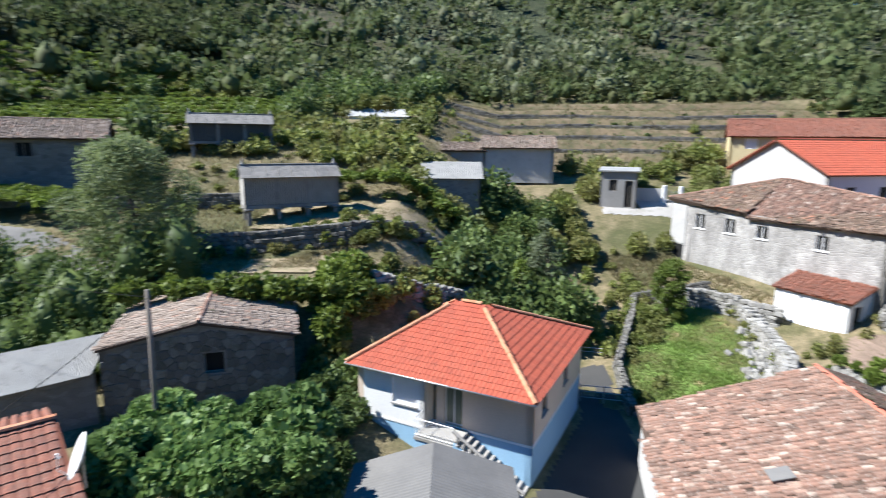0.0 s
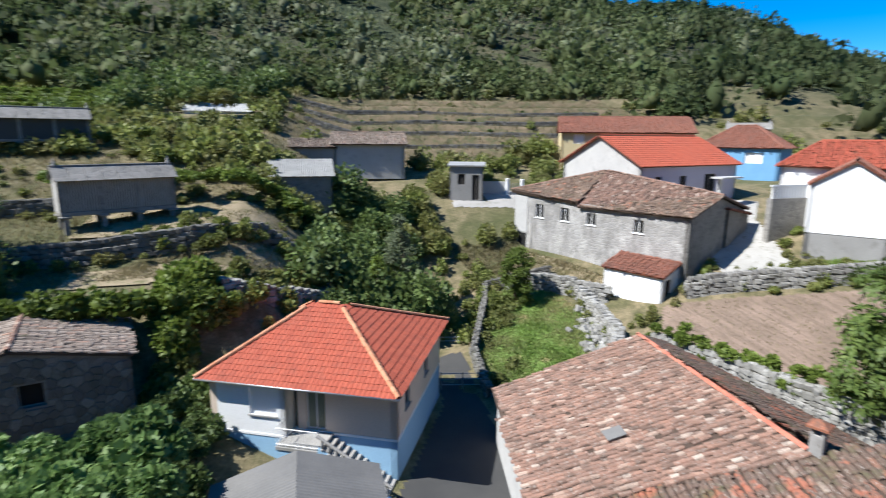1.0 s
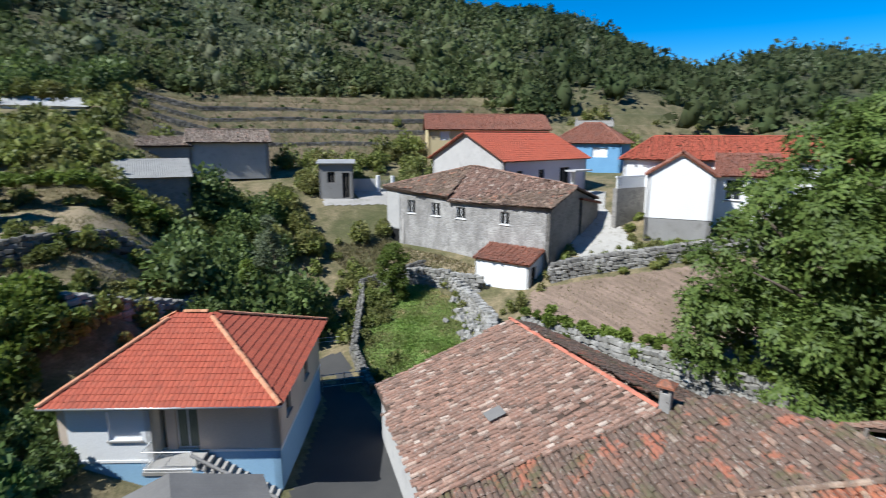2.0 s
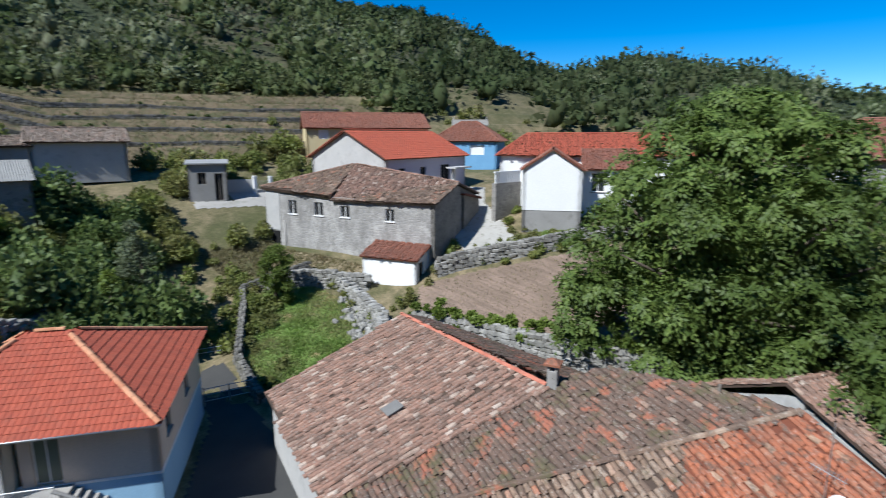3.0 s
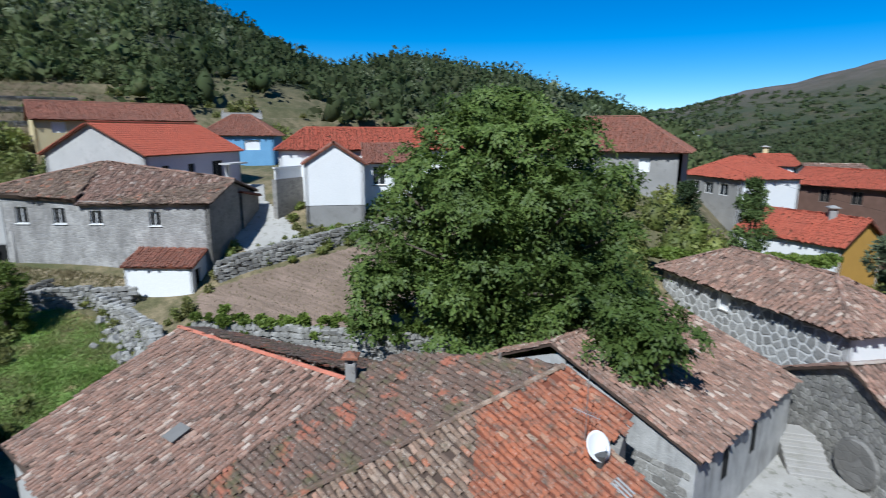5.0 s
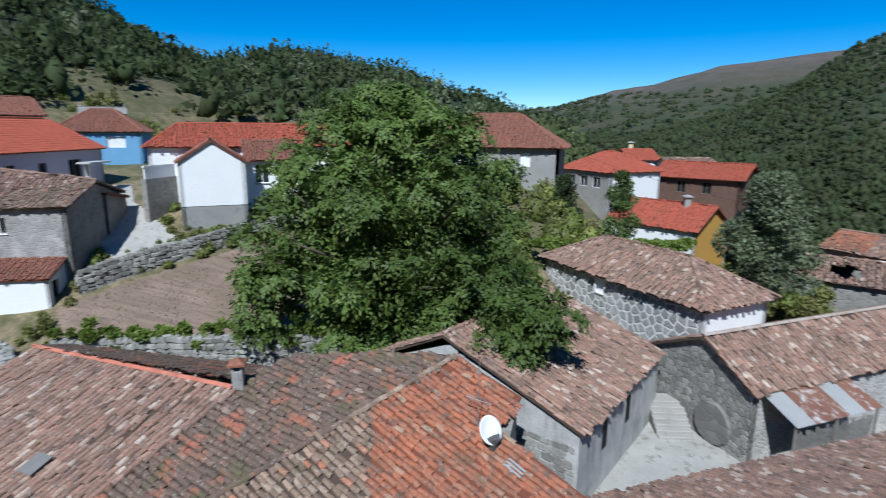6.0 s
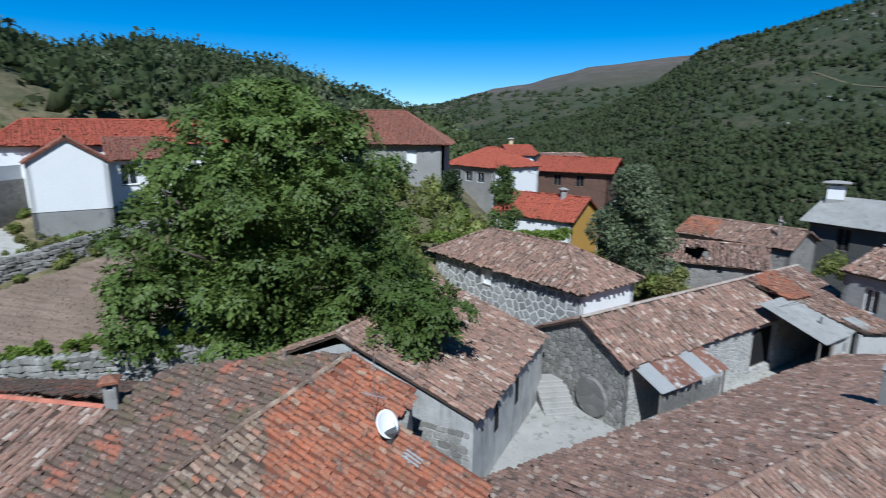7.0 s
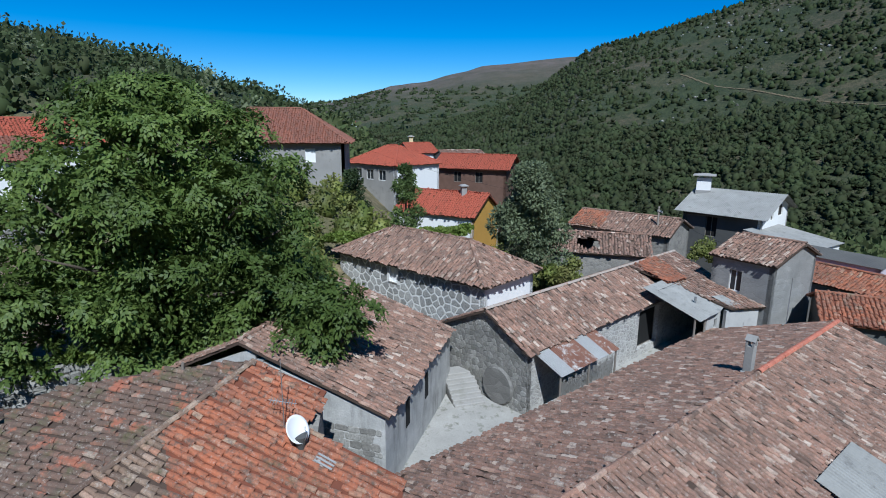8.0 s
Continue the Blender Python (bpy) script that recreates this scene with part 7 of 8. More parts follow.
aer2 = thing("aerial", Matrix.Translation((30.0, -25.6, 3.6)), "grey grid television aerial above the low roofs", "aerial")
bm = bmesh.new()
tube(bm, [(0, 0, 0), (0, 0, 3.3)], 0.025, 0.02, 6)
part("mast", bm, M_METAL, aer2)
for i in range(7):
    bm = bmesh.new()
    tube(bm, [(-0.38, 0.3, 1.35 + 0.1 * i), (0.38, -0.3, 1.35 + 0.1 * i)], 0.012, 0.012, 4)
    part("element", bm, M_METAL, aer2)

for vx, vy in ((885, 38), (902, 50), (893, 62), (918, 44), (930, 66)):
    gable_house("far_village_house", "tiny white house far down the valley", (vx, vy), (vx + 4, vy + 9), 4, 4, gz(vx, vy) + 9, gz(vx, vy) + 7, gz(vx, vy) + 7, gz(vx, vy) - 1, M_WHITE, M_DULL, group="far village houses", tile_kw=dict(pitch=0.9, course=1.2))
BLOCK.append([(780, 20), (940, 25), (945, 85), (780, 70)])

# ------------------------------------------------------------ west side
old_barn, old_barn_sides, _ = gable_house("stone_barn", "dark stone barn with a faded tile roof", (-12.3, 26.6), (-14.95, 35.6), 4.6, 4.6, 7.3, 6.3, 6.3, 1.5, M_STONE_DARK, M_GREYTILE, over=0.15,
            ridge_mat=M_OLD, openings={"f": [(4.7, 4.5, 5.7, 5.6)]}, win={"all": dict(frame=M_STONE, pane=M_DARK, mullion=False, depth=0.25)})
ob_p, ob_d, ob_o = old_barn_sides["f"]
ob_wall = min((q for q in old_barn.children if q.name.startswith("wall")), key=lambda q: (sum((v.co for v in q.data.vertices), Vector()) / len(q.data.vertices) - (ob_p + ob_d * 4.6 + Vector((0, 0, 4.5)))).length)
mosaic_facing(ob_wall, ob_p, ob_d, ob_o, 0.0, 9.2, 2.2, 7.1, M_PIECE_DARK, 0.42, 0.018, 15, skip=[(4.6, 4.4, 5.8, 5.7)], depth=0.05, keep=lambda s, z: z < 6.2 + 0.95 * (1 - abs(s - 4.6) / 4.6) - 0.1)
gable_house("west_stone_house", "long dark stone house with grey-brown tiles", (-32.5, 54.5), (-52.0, 45.0), 4, 4, 18.0, 16.4, 16.4, 9, M_STONE_DARK, M_GREYTILE,
            openings={"l": [(15.0, 14.7, 16.2, 15.95)]}, win={"all": dict(pane=M_DARK)})
gable_house("slope_shed", "small rendered shed with red tiles on the slope", (5.0, 70.0), (13.4, 69.0), 2.5, 2.5, 17.0, 15.8, 15.8, 11.5, M_PALECEM, M_GREYTILE)
shed_house("slope_annex", "low tiled annex of the slope shed", (-0.9, 67.6), (1.0, -0.04), 5.8, 4.5, 15.3, 16.2, 11.5, M_CEMENT, M_GREYTILE)
shed_house("concrete_hut", "small flat-roofed concrete hut", (16.9, 59.7), (3.5, -1.2), 3.7, 3.5, 13.5, 13.7, 9.0, M_CEMENT, M_FIBRE, roof="slab", openings={"f": [(0.9, 11.3, 1.7, 12.5), (2.5, 9.6, 3.3, 12.4)]}, win={"all": dict(frame=M_WOOD, pane=M_DARK)})
yard = thing("yard_wall", Matrix.Translation((22, 60.5, gz(22, 60.5))), "low rendered yard wall with white gate posts beside the hut", "wall", kind="structure")
hang(wall(None, (21.0, 60.6), (23.6, 59.6), gz(22, 60) - 0.5, gz(22, 60) + 1.5, M_PALECEM, thick=0.2)[0], yard)
hang(wall(None, (25.4, 58.9), (29.5, 57.2), gz(27, 58) - 0.5, gz(27, 58) + 1.2, M_PALECEM, thick=0.2)[0], yard)
for x_, y_ in ((23.75, 59.5), (25.3, 58.9)):
    hang(part("gate_post", boxes((x_ - 0.18, y_ - 0.18, gz(x_, y_) - 0.3, x_ + 0.18, y_ + 0.18, gz(x_, y_) + 1.9), bevel=0.03), M_WHITE, None), yard)
for i_ in range(7):
    x_, y_ = 24.0 + 0.18 * i_, 59.4 - 0.07 * i_
    hang(part("gate_bar", boxes((x_, y_, gz(24.5, 59.2) + 0.1, x_ + 0.05, y_ + 0.05, gz(24.5, 59.2) + 1.4)), M_METAL, None), yard)
shed_house("corrugated_shed", "shed with a pale corrugated roof among shrubs", (-2.2, 54.0), (5.6, -0.1), 5.8, 4.2, 12.9, 14.2, 9.0, M_STONE, M_GREYSHEET, roof="sheet")
shed_house("white_roofed_shed", "shed under a white sheet roof among trees", (-14.0, 83.5), (10.0, 1.0), 8.5, 4.0, 19.9, 21.1, 17.5, M_WHITE, M_SHEET, roof="sheet")
granary(-15.6, 43.2, -8.9, 46.9, 9.5, 11.1, 13.4, 14.4, 1.9, "slatted granary on granite legs with a stone roof")
granary(-27.2, 60.0, -19.2, 63.0, 14.6, 16.0, 18.0, 19.1, 2.0, "dark granary with stone frames and a slab roof", slat=M_DARKROOF_AND_SHADE)
granary(52.0, 84.0, 57.0, 80.0, 14.5, 16.2, 18.4, 19.4, 2.2, "small far granary on the slope", bays=2)
granary(66.0, 74.0, 70.5, 70.0, 14.0, 15.8, 18.0, 19.0, 2.2, "small far granary on the slope", bays=2)
# lean-to beside the barn
lt = thing("barn_lean_to", Matrix.Translation((-20.5, 24.0, 3.0)), "lean-to with pale corrugated roof beside the barn", "lean-to")
hang(sheet_plane(None, [(-16.7, 24.6, 5.3), (-26.0, 19.6, 4.3), (-27.5, 23.0, 5.3), (-17.6, 28.0, 6.25)], M_GREYSHEET, 0.18, 0.03), lt)
hang(wall(None, (-26.0, 20.2), (-16.9, 25.1), 1.5, 4.2, M_STONE_DARK, z1b=5.1)[0], lt)
# red tiled roof with a dish
# the shade lying on this red roof is put into its duller tile colour
poly_house("corner_house", "house corner with a red tile roof", [(-10.5, 14.3), (-12.8, 16.5), (-18.5, 11.8), (-16.2, 9.4)], 1.0, [6.1, 7.1, 7.1, 6.1], M_CEMENT,
           [([(-16.0, 9.2, 6.2), (-10.25, 14.1, 6.2), (-12.7, 16.75, 7.3), (-18.5, 11.9, 7.3)], M_DULL, 200, dict(pitch=0.3, course=0.4, jitter=0.2, tile=barrel(0.30, 0.44, 0.03, 0.98), tilt=0.085)),
            ([(-14.9, 19.2, 6.3), (-20.7, 14.4, 6.3), (-18.5, 11.9, 7.3), (-12.7, 16.75, 7.3)], M_DULL, 0, dict(pitch=0.3, course=0.4, jitter=0.2))], ridges=[((-12.7, 16.75, 7.3), (-18.5, 11.9, 7.3), M_HIP)])
dish(-10.1, 14.1, 7.6, 0.60, 234, 24, "white satellite dish at the red roof's edge", 0.9)
pole("utility_pole", -11.85, 21.0, 1.8, 10.5, 0.125, M_WOOD, "leaning grey wooden utility pole before the barn", lean=(0.15, 0.1))
wire((-11.7, 21.1, 10.2), (-40, 30, 12.5), 0.8)
wire((-11.7, 21.1, 10.2), (-13.6, 10, 8.0), 0.4)
bm = bmesh.new()
bmesh.ops.create_cone(bm, cap_ends=True, segments=16, radius1=0.3, radius2=0.3, depth=0.85)
bm.transform(Matrix.Translation((-4.7, 17.0, gz(-4.7, 17.0) + 0.42)))
simple("blue_barrel", "pale blue plastic barrel under the vine", "barrel", bm, rough_mat("blue_plastic", (0.20, 0.36, 0.55), (0.25, 0.42, 0.6), 2, 8, 0.5), smooth=False)
pole("electric_pole", 50.0, -27.0, 0.0, 8.4, 0.13, M_WOOD, "weathered wooden power pole with a lamp", lean=(0.6, -0.2), arm=True)
pole("short_pole", 38.4, -27.8, 0.0, 6.9, 0.12, M_WOOD, "leaning grey wooden pole between the roofs", lean=(0.1, -0.6))
wire((50.5, -27.2, 8.2), (38.5, -28.3, 6.7), 0.5)
wire((50.5, -27.2, 8.2), (62.0, 2.0, 13.5), 1.2)
wire((38.5, -28.3, 6.7), (30.5, -9.0, 3.8), 0.6)
wire((50.5, -27.2, 8.2), (53.0, -36.0, 7.0), 0.3)

# ------------------------------------------------------------ dry-stone walls
rubble_wall("road_wall", [(28.2, 33.9), (29.8, 32.9), (33.4, 30.6), (38.6, 27.2), (43.0, 23.8)], 1.25, "tumbledown dry-stone wall below the road", 0.7, 0.42, seed=2, single=200)
rubble_wall("field_wall", [(21.6, 28.6), (24.0, 22.5), (25.6, 16.8), (27.5, 12.0)], 2.2, "dry-stone wall along the field overgrown with creepers", 0.7, 0.42, M_PIECE_PALE, base=2.3, seed=3)
rubble_wall("lawn_wall", [(18.9, 28.2), (21.4, 32.0), (22.6, 37.0), (22.4, 40.5)], 0.95, "pale broken dry-stone wall above the lawn", 0.9, 0.40, M_PIECE_PALE, seed=4)
rubble_wall("lane_end_wall", [(11.6, 31.0), (12.2, 36.0), (14.6, 41.0), (16.0, 44.5), (21.5, 43.5)], 0.75, "low mossy dry-stone wall round the lawn", 0.5, 0.36, M_PIECE_DARK, seed=5, single=160)
rubble_wall("garden_wall", [(17.6, 43.6), (20.2, 41.8), (22.2, 39.9), (24.0, 38.2)], 1.2, "old retaining wall of granite above the lawn", 0.6, 0.42, M_PIECE_PALE, seed=9, single=120)
bank = random.Random(31)
bm = bmesh.new()
for i_ in range(170):  # stones that have slid from the wall
    t_ = bank.random()
    x_, y_ = 19.0 + 3.3 * t_ + bank.gauss(0, 0.55), 28.6 + 9.5 * t_ + bank.gauss(0, 0.5)
    w_ = bank.uniform(0.12, 0.34)
    box(bm, -w_, -w_ * 0.7, -w_ * 0.5, w_, w_ * 0.7, w_ * 0.5, w_ * 0.25, Matrix.Translation((x_, y_, gz(x_, y_) + 0.1)) @ Euler((bank.random(), bank.random(), bank.random() * 3)).to_matrix().to_4x4())
tagged(part("fallen_stones", bm, M_PIECE_PALE, None), "pale fallen stones on the bank beside the lawn", "stones", kind="stuff")
rubble_wall("terrace_wall", [(-19.0, 40.2), (-13.5, 40.6), (-7.0, 41.4), (-2.5, 43.4), (0.5, 44.0)], 1.15, "dark dry-stone terrace wall below the granary", 0.7, 0.45, M_PIECE_DARK, seed=6, single=180)
rubble_wall("rock_bank", [(-4.6, 35.0), (-1.0, 37.5), (1.6, 40.5), (2.6, 45.0)], 1.1, "weathered rocky bank above the ravine", 1.2, 0.5, M_PIECE, seed=8, single=120)
rubble_wall("upper_terrace_wall", [(-30.0, 46.5), (-24.0, 47.5), (-16.5, 48.5)], 1.2, "low dry-stone terrace wall", 0.6, 0.5, M_PIECE_DARK, seed=7, single=80)

# ------------------------------------------------------------ trees
def frond_cloud(g, centres, radii, count, fronds=6, pairs=3, reach=0.50, leaf=0.21):
    """Twig tips over the clumps, each with a rosette of drooping feathered leaves. Returns vertices and faces."""
    C, R = np.asarray(centres, float), np.asarray(radii, float)
    w = R.prod(1) ** (2 / 3)
    pick = g.choice(len(C), count, p=w / w.sum())
    d = g.normal(size=(count, 3))
    d[:, 2] = np.abs(d[:, 2]) * 1.1 - 0.35
    d /= np.linalg.norm(d, axis=1)[:, None]
    tip = C[pick] + d * R[pick] * (0.55 + 0.5 * g.random((count, 1)))
    out = d + np.array((0, 0, 0.35))
    out /= np.linalg.norm(out, axis=1)[:, None]
    n = count * fronds
    T, O = np.repeat(tip, fronds, 0), np.repeat(out, fronds, 0)
    side = np.cross(O, g.normal(size=(n, 3)))
    side /= np.linalg.norm(side, axis=1)[:, None] + 1e-9
    a = side + 0.55 * O
    a /= np.linalg.norm(a, axis=1)[:, None]
    L = reach * (0.65 + 0.7 * g.random(n))[:, None]
    across = np.cross(a, O)
    across /= np.linalg.norm(across, axis=1)[:, None] + 1e-9
    quads = []
    for k in range(2 * pairs + 1):
        t = 0.25 + 0.75 * (k // 2) / pairs if k < 2 * pairs else 1.0
        base = T + a * L * t - np.array((0, 0, 0.32)) * L * t * t
        s = 0 if k == 2 * pairs else (-1 if k % 2 else 1)
        ax = a * (0.55 if s else 1.0) + across * s * 0.8 + g.normal(size=(n, 3)) * 0.14
        ax[:, 2] -= 0.28 + 0.3 * t
        ax /= np.linalg.norm(ax, axis=1)[:, None]
        wd = np.cross(ax, O + 0.25 * g.normal(size=(n, 3)))
        wd /= np.linalg.norm(wd, axis=1)[:, None] + 1e-9
        l = leaf * (0.75 + 0.5 * g.random(n))[:, None]
        quads.append(np.stack([base, base + ax * l * 0.5 + wd * l * 0.24, base + ax * l, base + ax * l * 0.5 - wd * l * 0.24], 1))
    v = np.concatenate(quads).reshape(-1, 3)
    k = np.arange(len(v) // 4) * 4
    return v, np.concatenate([np.stack([k, k + 1, k + 2], 1), np.stack([k, k + 2, k + 3], 1)])


def walnut():
    g = np.random.default_rng(4)
    x, y = 30.0, 11.6
    top = thing("walnut_tree", Matrix.Translation((x, y, gz(x, y) - 0.1)), "large walnut tree with a dense drooping green crown", "tree")
    z0 = gz(x, y) - 0.1
    cen, rad = [], []
    for i in range(300):
        a = g.random() * 2 * math.pi
        t = g.random() ** 0.8
        el = -0.35 + 1.9 * t
        R = 7.55 * (0.80 + 0.22 * g.random()) * (1 + 0.10 * math.sin(3 * a + 1) + 0.06 * math.sin(7 * a))
        if el < 0.12 and math.cos(a) < 0.1:  # the western underside is drawn in
            R *= 0.92
        cen.append((R * math.cos(el) * math.cos(a), R * math.cos(el) * math.sin(a), 8.2 - z0 + (9.7 if el > 0 else 6.0) * math.sin(el) * (0.86 + 0.16 * g.random())))
        rad.append(g.uniform(0.6, 1.25) * np.array((1.0, 1.0, 0.62)))
    for i in range(60):  # inner foliage
        a, q = g.random() * 2 * math.pi, g.random() ** 0.5 * 5.5
        cen.append((q * math.cos(a), q * math.sin(a), g.uniform(3.5, 13.5) - z0))
        rad.append(g.uniform(1.2, 2.0) * np.array((1, 1, 0.8)))
    for i in range(34):  # a low bough that reaches over the roofs
        s = g.random()
        cen.append((-1.5 - 4.6 * s + g.normal() * 0.8, -4.5 - 4.2 * s + g.normal() * 0.9, 7.6 - z0 - 1.9 * s + g.normal() * 0.7))
        rad.append(g.uniform(0.7, 1.15) * np.array((1, 1, 0.7)))
    for i in range(44):  # the skirt on the southern side
        s = g.random()
        cen.append((2.5 - 6.0 * s + g.normal() * 0.8, -6.3 - 1.2 * math.sin(3 * s) + g.normal() * 0.5, g.uniform(4.6, 8.0) - z0))
        rad.append(g.uniform(0.7, 1.2) * np.array((1, 1, 0.7)))
    for i in range(46):  # a bough that hangs over the alley house
        t = g.random()
        cen.append((-1.8 - 4.2 * t + g.normal() * 0.8, -6.0 - 4.6 * t + g.normal() * 0.7, 8.3 - z0 - 1.3 * t + g.normal() * 0.55))
        rad.append(g.uniform(0.6, 1.05) * np.array((1, 1, 0.7)))
    for i in range(40):  # low boughs on the northern side
        r, e = g.uniform(5.8, 8.0), g.uniform(-1.0, 3.2)
        cen.append((-0.36 * r - 0.93 * e, 0.93 * r - 0.36 * e, g.uniform(4.8, 8.6) - z0))
        rad.append(g.uniform(0.7, 1.2) * np.array((1, 1, 0.7)))
    v, f = frond_cloud(g, cen, rad, 5400, pairs=2, leaf=0.27)
    # leaves that fill the inside of the crown
    q = g.normal(size=(9000, 3))
    q /= np.linalg.norm(q, axis=1)[:, None]
    q *= (0.35 + 0.65 * g.random((9000, 1)) ** 0.5)
    q = q * np.array((5.9, 5.9, 6.6)) + np.array((0.3, 0.3, 9.4 - z0))
    low = g.random(2600) ** 0.5 * 4.7
    turn_ = g.random(2600) * 2 * math.pi
    q = np.vstack([q, np.stack([0.9 + low * np.cos(turn_), low * np.sin(turn_), g.uniform(3.6, 7.4, 2600) - z0], 1)])
    iv, jf = leaf_cloud(g, q, np.full(len(q), 0.3), 26000, 0.34, 0.3, 0.3, 0.5)
    v, f = np.vstack([v, iv]), np.vstack([f, jf + len(v)])
    crown = new("crown", fast_mesh("crown", v, f, M_WALNUT))
    crown.parent = top
    bm = bmesh.new()
    tube(bm, [(0, 0, -0.2), (0.1, 0.05, 1.6), (0.0, 0.2, 3.2)], 0.55, 0.4, 12)
    part("trunk", bm, M_BARK, top, smooth=True)
    for i in range(0, 290, 14):
        bm = bmesh.new()
        c = Vector(cen[i])
        s = Vector((0, 0.2, 2.6 + 0.5 * g.random()))
        tube(bm, [s, s.lerp(c, 0.35) + Vector((0, 0, 0.9)), s.lerp(c, 0.7) + Vector((0, 0, 0.5)), c], 0.22, 0.03, 7)
        part("limb", bm, M_BARK, top, smooth=True)


walnut()
tree("olive_tree", 46.3, -13.0, 13.0, 3.7, M_OLIVE, "grey-green rounded tree among the roofs", leaves=22000, size=0.3, crown_low=0.2, seed=5, clumps=120, base=0.0)
tree("dark_tree", 54.6, -2.4, 11.2, 2.1, M_OAK, "dark pointed tree beside a white house", leaves=10000, size=0.26, crown_low=0.15, seed=6, clumps=70, base=1.0)
tree("young_fir", 56.6, 3.0, 9.0, 2.4, M_PINE, "young dark-green conifer beside the grey house", leaves=10000, size=0.26, crown_low=0.08, seed=16, clumps=70, base=2.5, shape=0.45)
tree("ravine_olive", 8.4, 44.0, 10.3 - gz(8.4, 44.0), 1.7, M_OLIVE, "grey-green olive tree in the ravine", leaves=6500, size=0.2, crown_low=0.35, seed=52, clumps=40)
tree("bright_tree", 6.0, 41.0, 7.6 - gz(6.0, 41.0), 1.3, M_VINE, "bright yellow-green young tree in the ravine", leaves=3500, size=0.22, crown_low=0.15, seed=53, clumps=30)
tree("chestnut_tree", -21.5, 38.5, 8.9, 5.0, M_CHESTNUT, "spreading light-green chestnut tree on the terrace", leaves=20000, size=0.24, crown_low=0.12, seed=8, clumps=70)
tree("lemon_tree", 17.5, 41.0, 7.9 - gz(17.5, 41.0), 1.6, M_VINE, "small bright-green fruit tree by the lawn", leaves=7000, size=0.2, crown_low=0.12, seed=9, clumps=44)
rng = np.random.default_rng(11)


def spots(n, area, rad0, rad1, lift, keep=None, polar=True, margin=True):
    out = []
    tries = 0
    while len(out) < n and tries < n * 30:
        tries += 1
        if polar:
            r0, r1, a0, a1 = area
            r = math.sqrt(rng.uniform(r0 * r0, r1 * r1))
            a = radians(rng.uniform(a0, a1))
            x, y = r * math.sin(a), r * math.cos(a)
        else:
            x0, x1, y0, y1 = area
            x, y = rng.uniform(x0, x1), rng.uniform(y0, y1)
        if (keep and not keep(x, y)) or not free(x, y):
            continue
        s = rng.uniform(rad0, rad1)
        out.append((x, y, gz(x, y) + s * lift, s))
    return out


for q_ in ([(-3, 46.5), (5, 46.5), (5, 54), (-3, 54)], [(-17, 75), (-3, 75), (-3, 84), (-17, 84)], [(-3, 60.5), (15, 60.5), (15, 71), (-3, 71)], [(14, 52), (23, 52), (23, 60), (14, 60)], [(-31, 49.5), (-16, 49.5), (-16, 60), (-31, 60)], [(-30, 18), (-16, 18), (-16, 30), (-30, 26)], [(-36, 40), (-26, 35), (-21, 36), (-21, 40)]):
    BLOCK.append(q_)
hill = spots(2500, (106, 340, -50, 90), 2.3, 5.4, 0.6, lambda x, y: not (x > -6 and y + 0.25 * x < 114 and x < 62))
pale = [s for i, s in enumerate(hill) if (i % 9 == 0) or (-26 < s[0] < 34 and s[1] < 180 and i % 5 < 3)]
hill += spots(420, (104, 135, -20, 40), 1.6, 3.2, 0.6, lambda x, y: not (x > -6 and y + 0.25 * x < 113 and x < 62))


def lower_end(s):
    """Trees get smaller towards the eastern end of the hill."""
    k = float(np.interp(math.degrees(math.atan2(s[0], s[1])), (70, 80, 90), (1.0, 0.6, 0.4)))
    return (s[0], s[1], s[2] - 0.6 * s[3] * (1 - k), s[3] * k)


hill = [lower_end(s) for s in hill]
pale = [lower_end(s) for s in pale]
dark = [s for s in hill if s not in set(pale) and not s[0] > 0.78 * s[1]]
deep = [s for s in hill if s not in set(pale) and s[0] > 0.78 * s[1]]
woods("eastern_hill_woods", deep, M_DEEP, "dark woodland on the hill behind the village", leaves=62, size=1.08, seed=46, tall=1.3, core=0.42)
woods("hillside_woods", dark, M_WOODS, "mixed green woodland on the hillside", leaves=60, size=1.1, seed=12, tall=1.2, core=0.42)
woods("pale_woods", pale, M_WILLOW, "pale grey-green trees on the lower hillside", leaves=84, size=0.9, seed=41, tall=1.4, core=0.36)
def scrub(x, y):
    """How densely the mountain is wooded: close at its foot, open heath with rocks higher up to the south."""
    r, az = math.hypot(x, y), math.degrees(math.atan2(x, y))
    open_ = float(smooth01(104, 116, az) * smooth01(300, 380, r))
    wave = math.sin(x * 0.021 + 1) * math.sin(y * 0.027) + 0.6 * math.sin(x * 0.06 - y * 0.05) + 0.5 * math.sin(x * 0.013 + y * 0.11)
    return 1.0 - open_ * min(0.9, max(0.25, 0.62 + 0.4 * wave))


TRACK = [(392, -214), (360, -216), (314, -219), (278, -223), (243, -226), (212, -236)]
TRACK_WAY = [(x, y + 0.55) for x, y in TRACK] + [(x, y - 0.55) for x, y in TRACK[::-1]]
patch("mountain_track", TRACK_WAY, M_DRY, 0.35, "pale dirt track across the mountainside", "track", step=0.5)
BLOCK.append([(x, y + 7) for x, y in TRACK] + [(x, y - 5) for x, y in TRACK[::-1]])
forest("mountain_foot_woods", spots(7200, (150, 345, 86, 140), 1.0, 2.5, 0.7), M_MOUNT, "green woodland at the mountain's foot", seed=13, tall=0.95, sprays=7)
forest("mountain_woods", [q for q in spots(18000, (335, 800, 86, 138), 0.8, 2.8, 0.45) if rng.random() < scrub(q[0], q[1])], M_MOUNT, "dark woodland with open heath on the mountain", seed=43, tall=1.0, sprays=3)
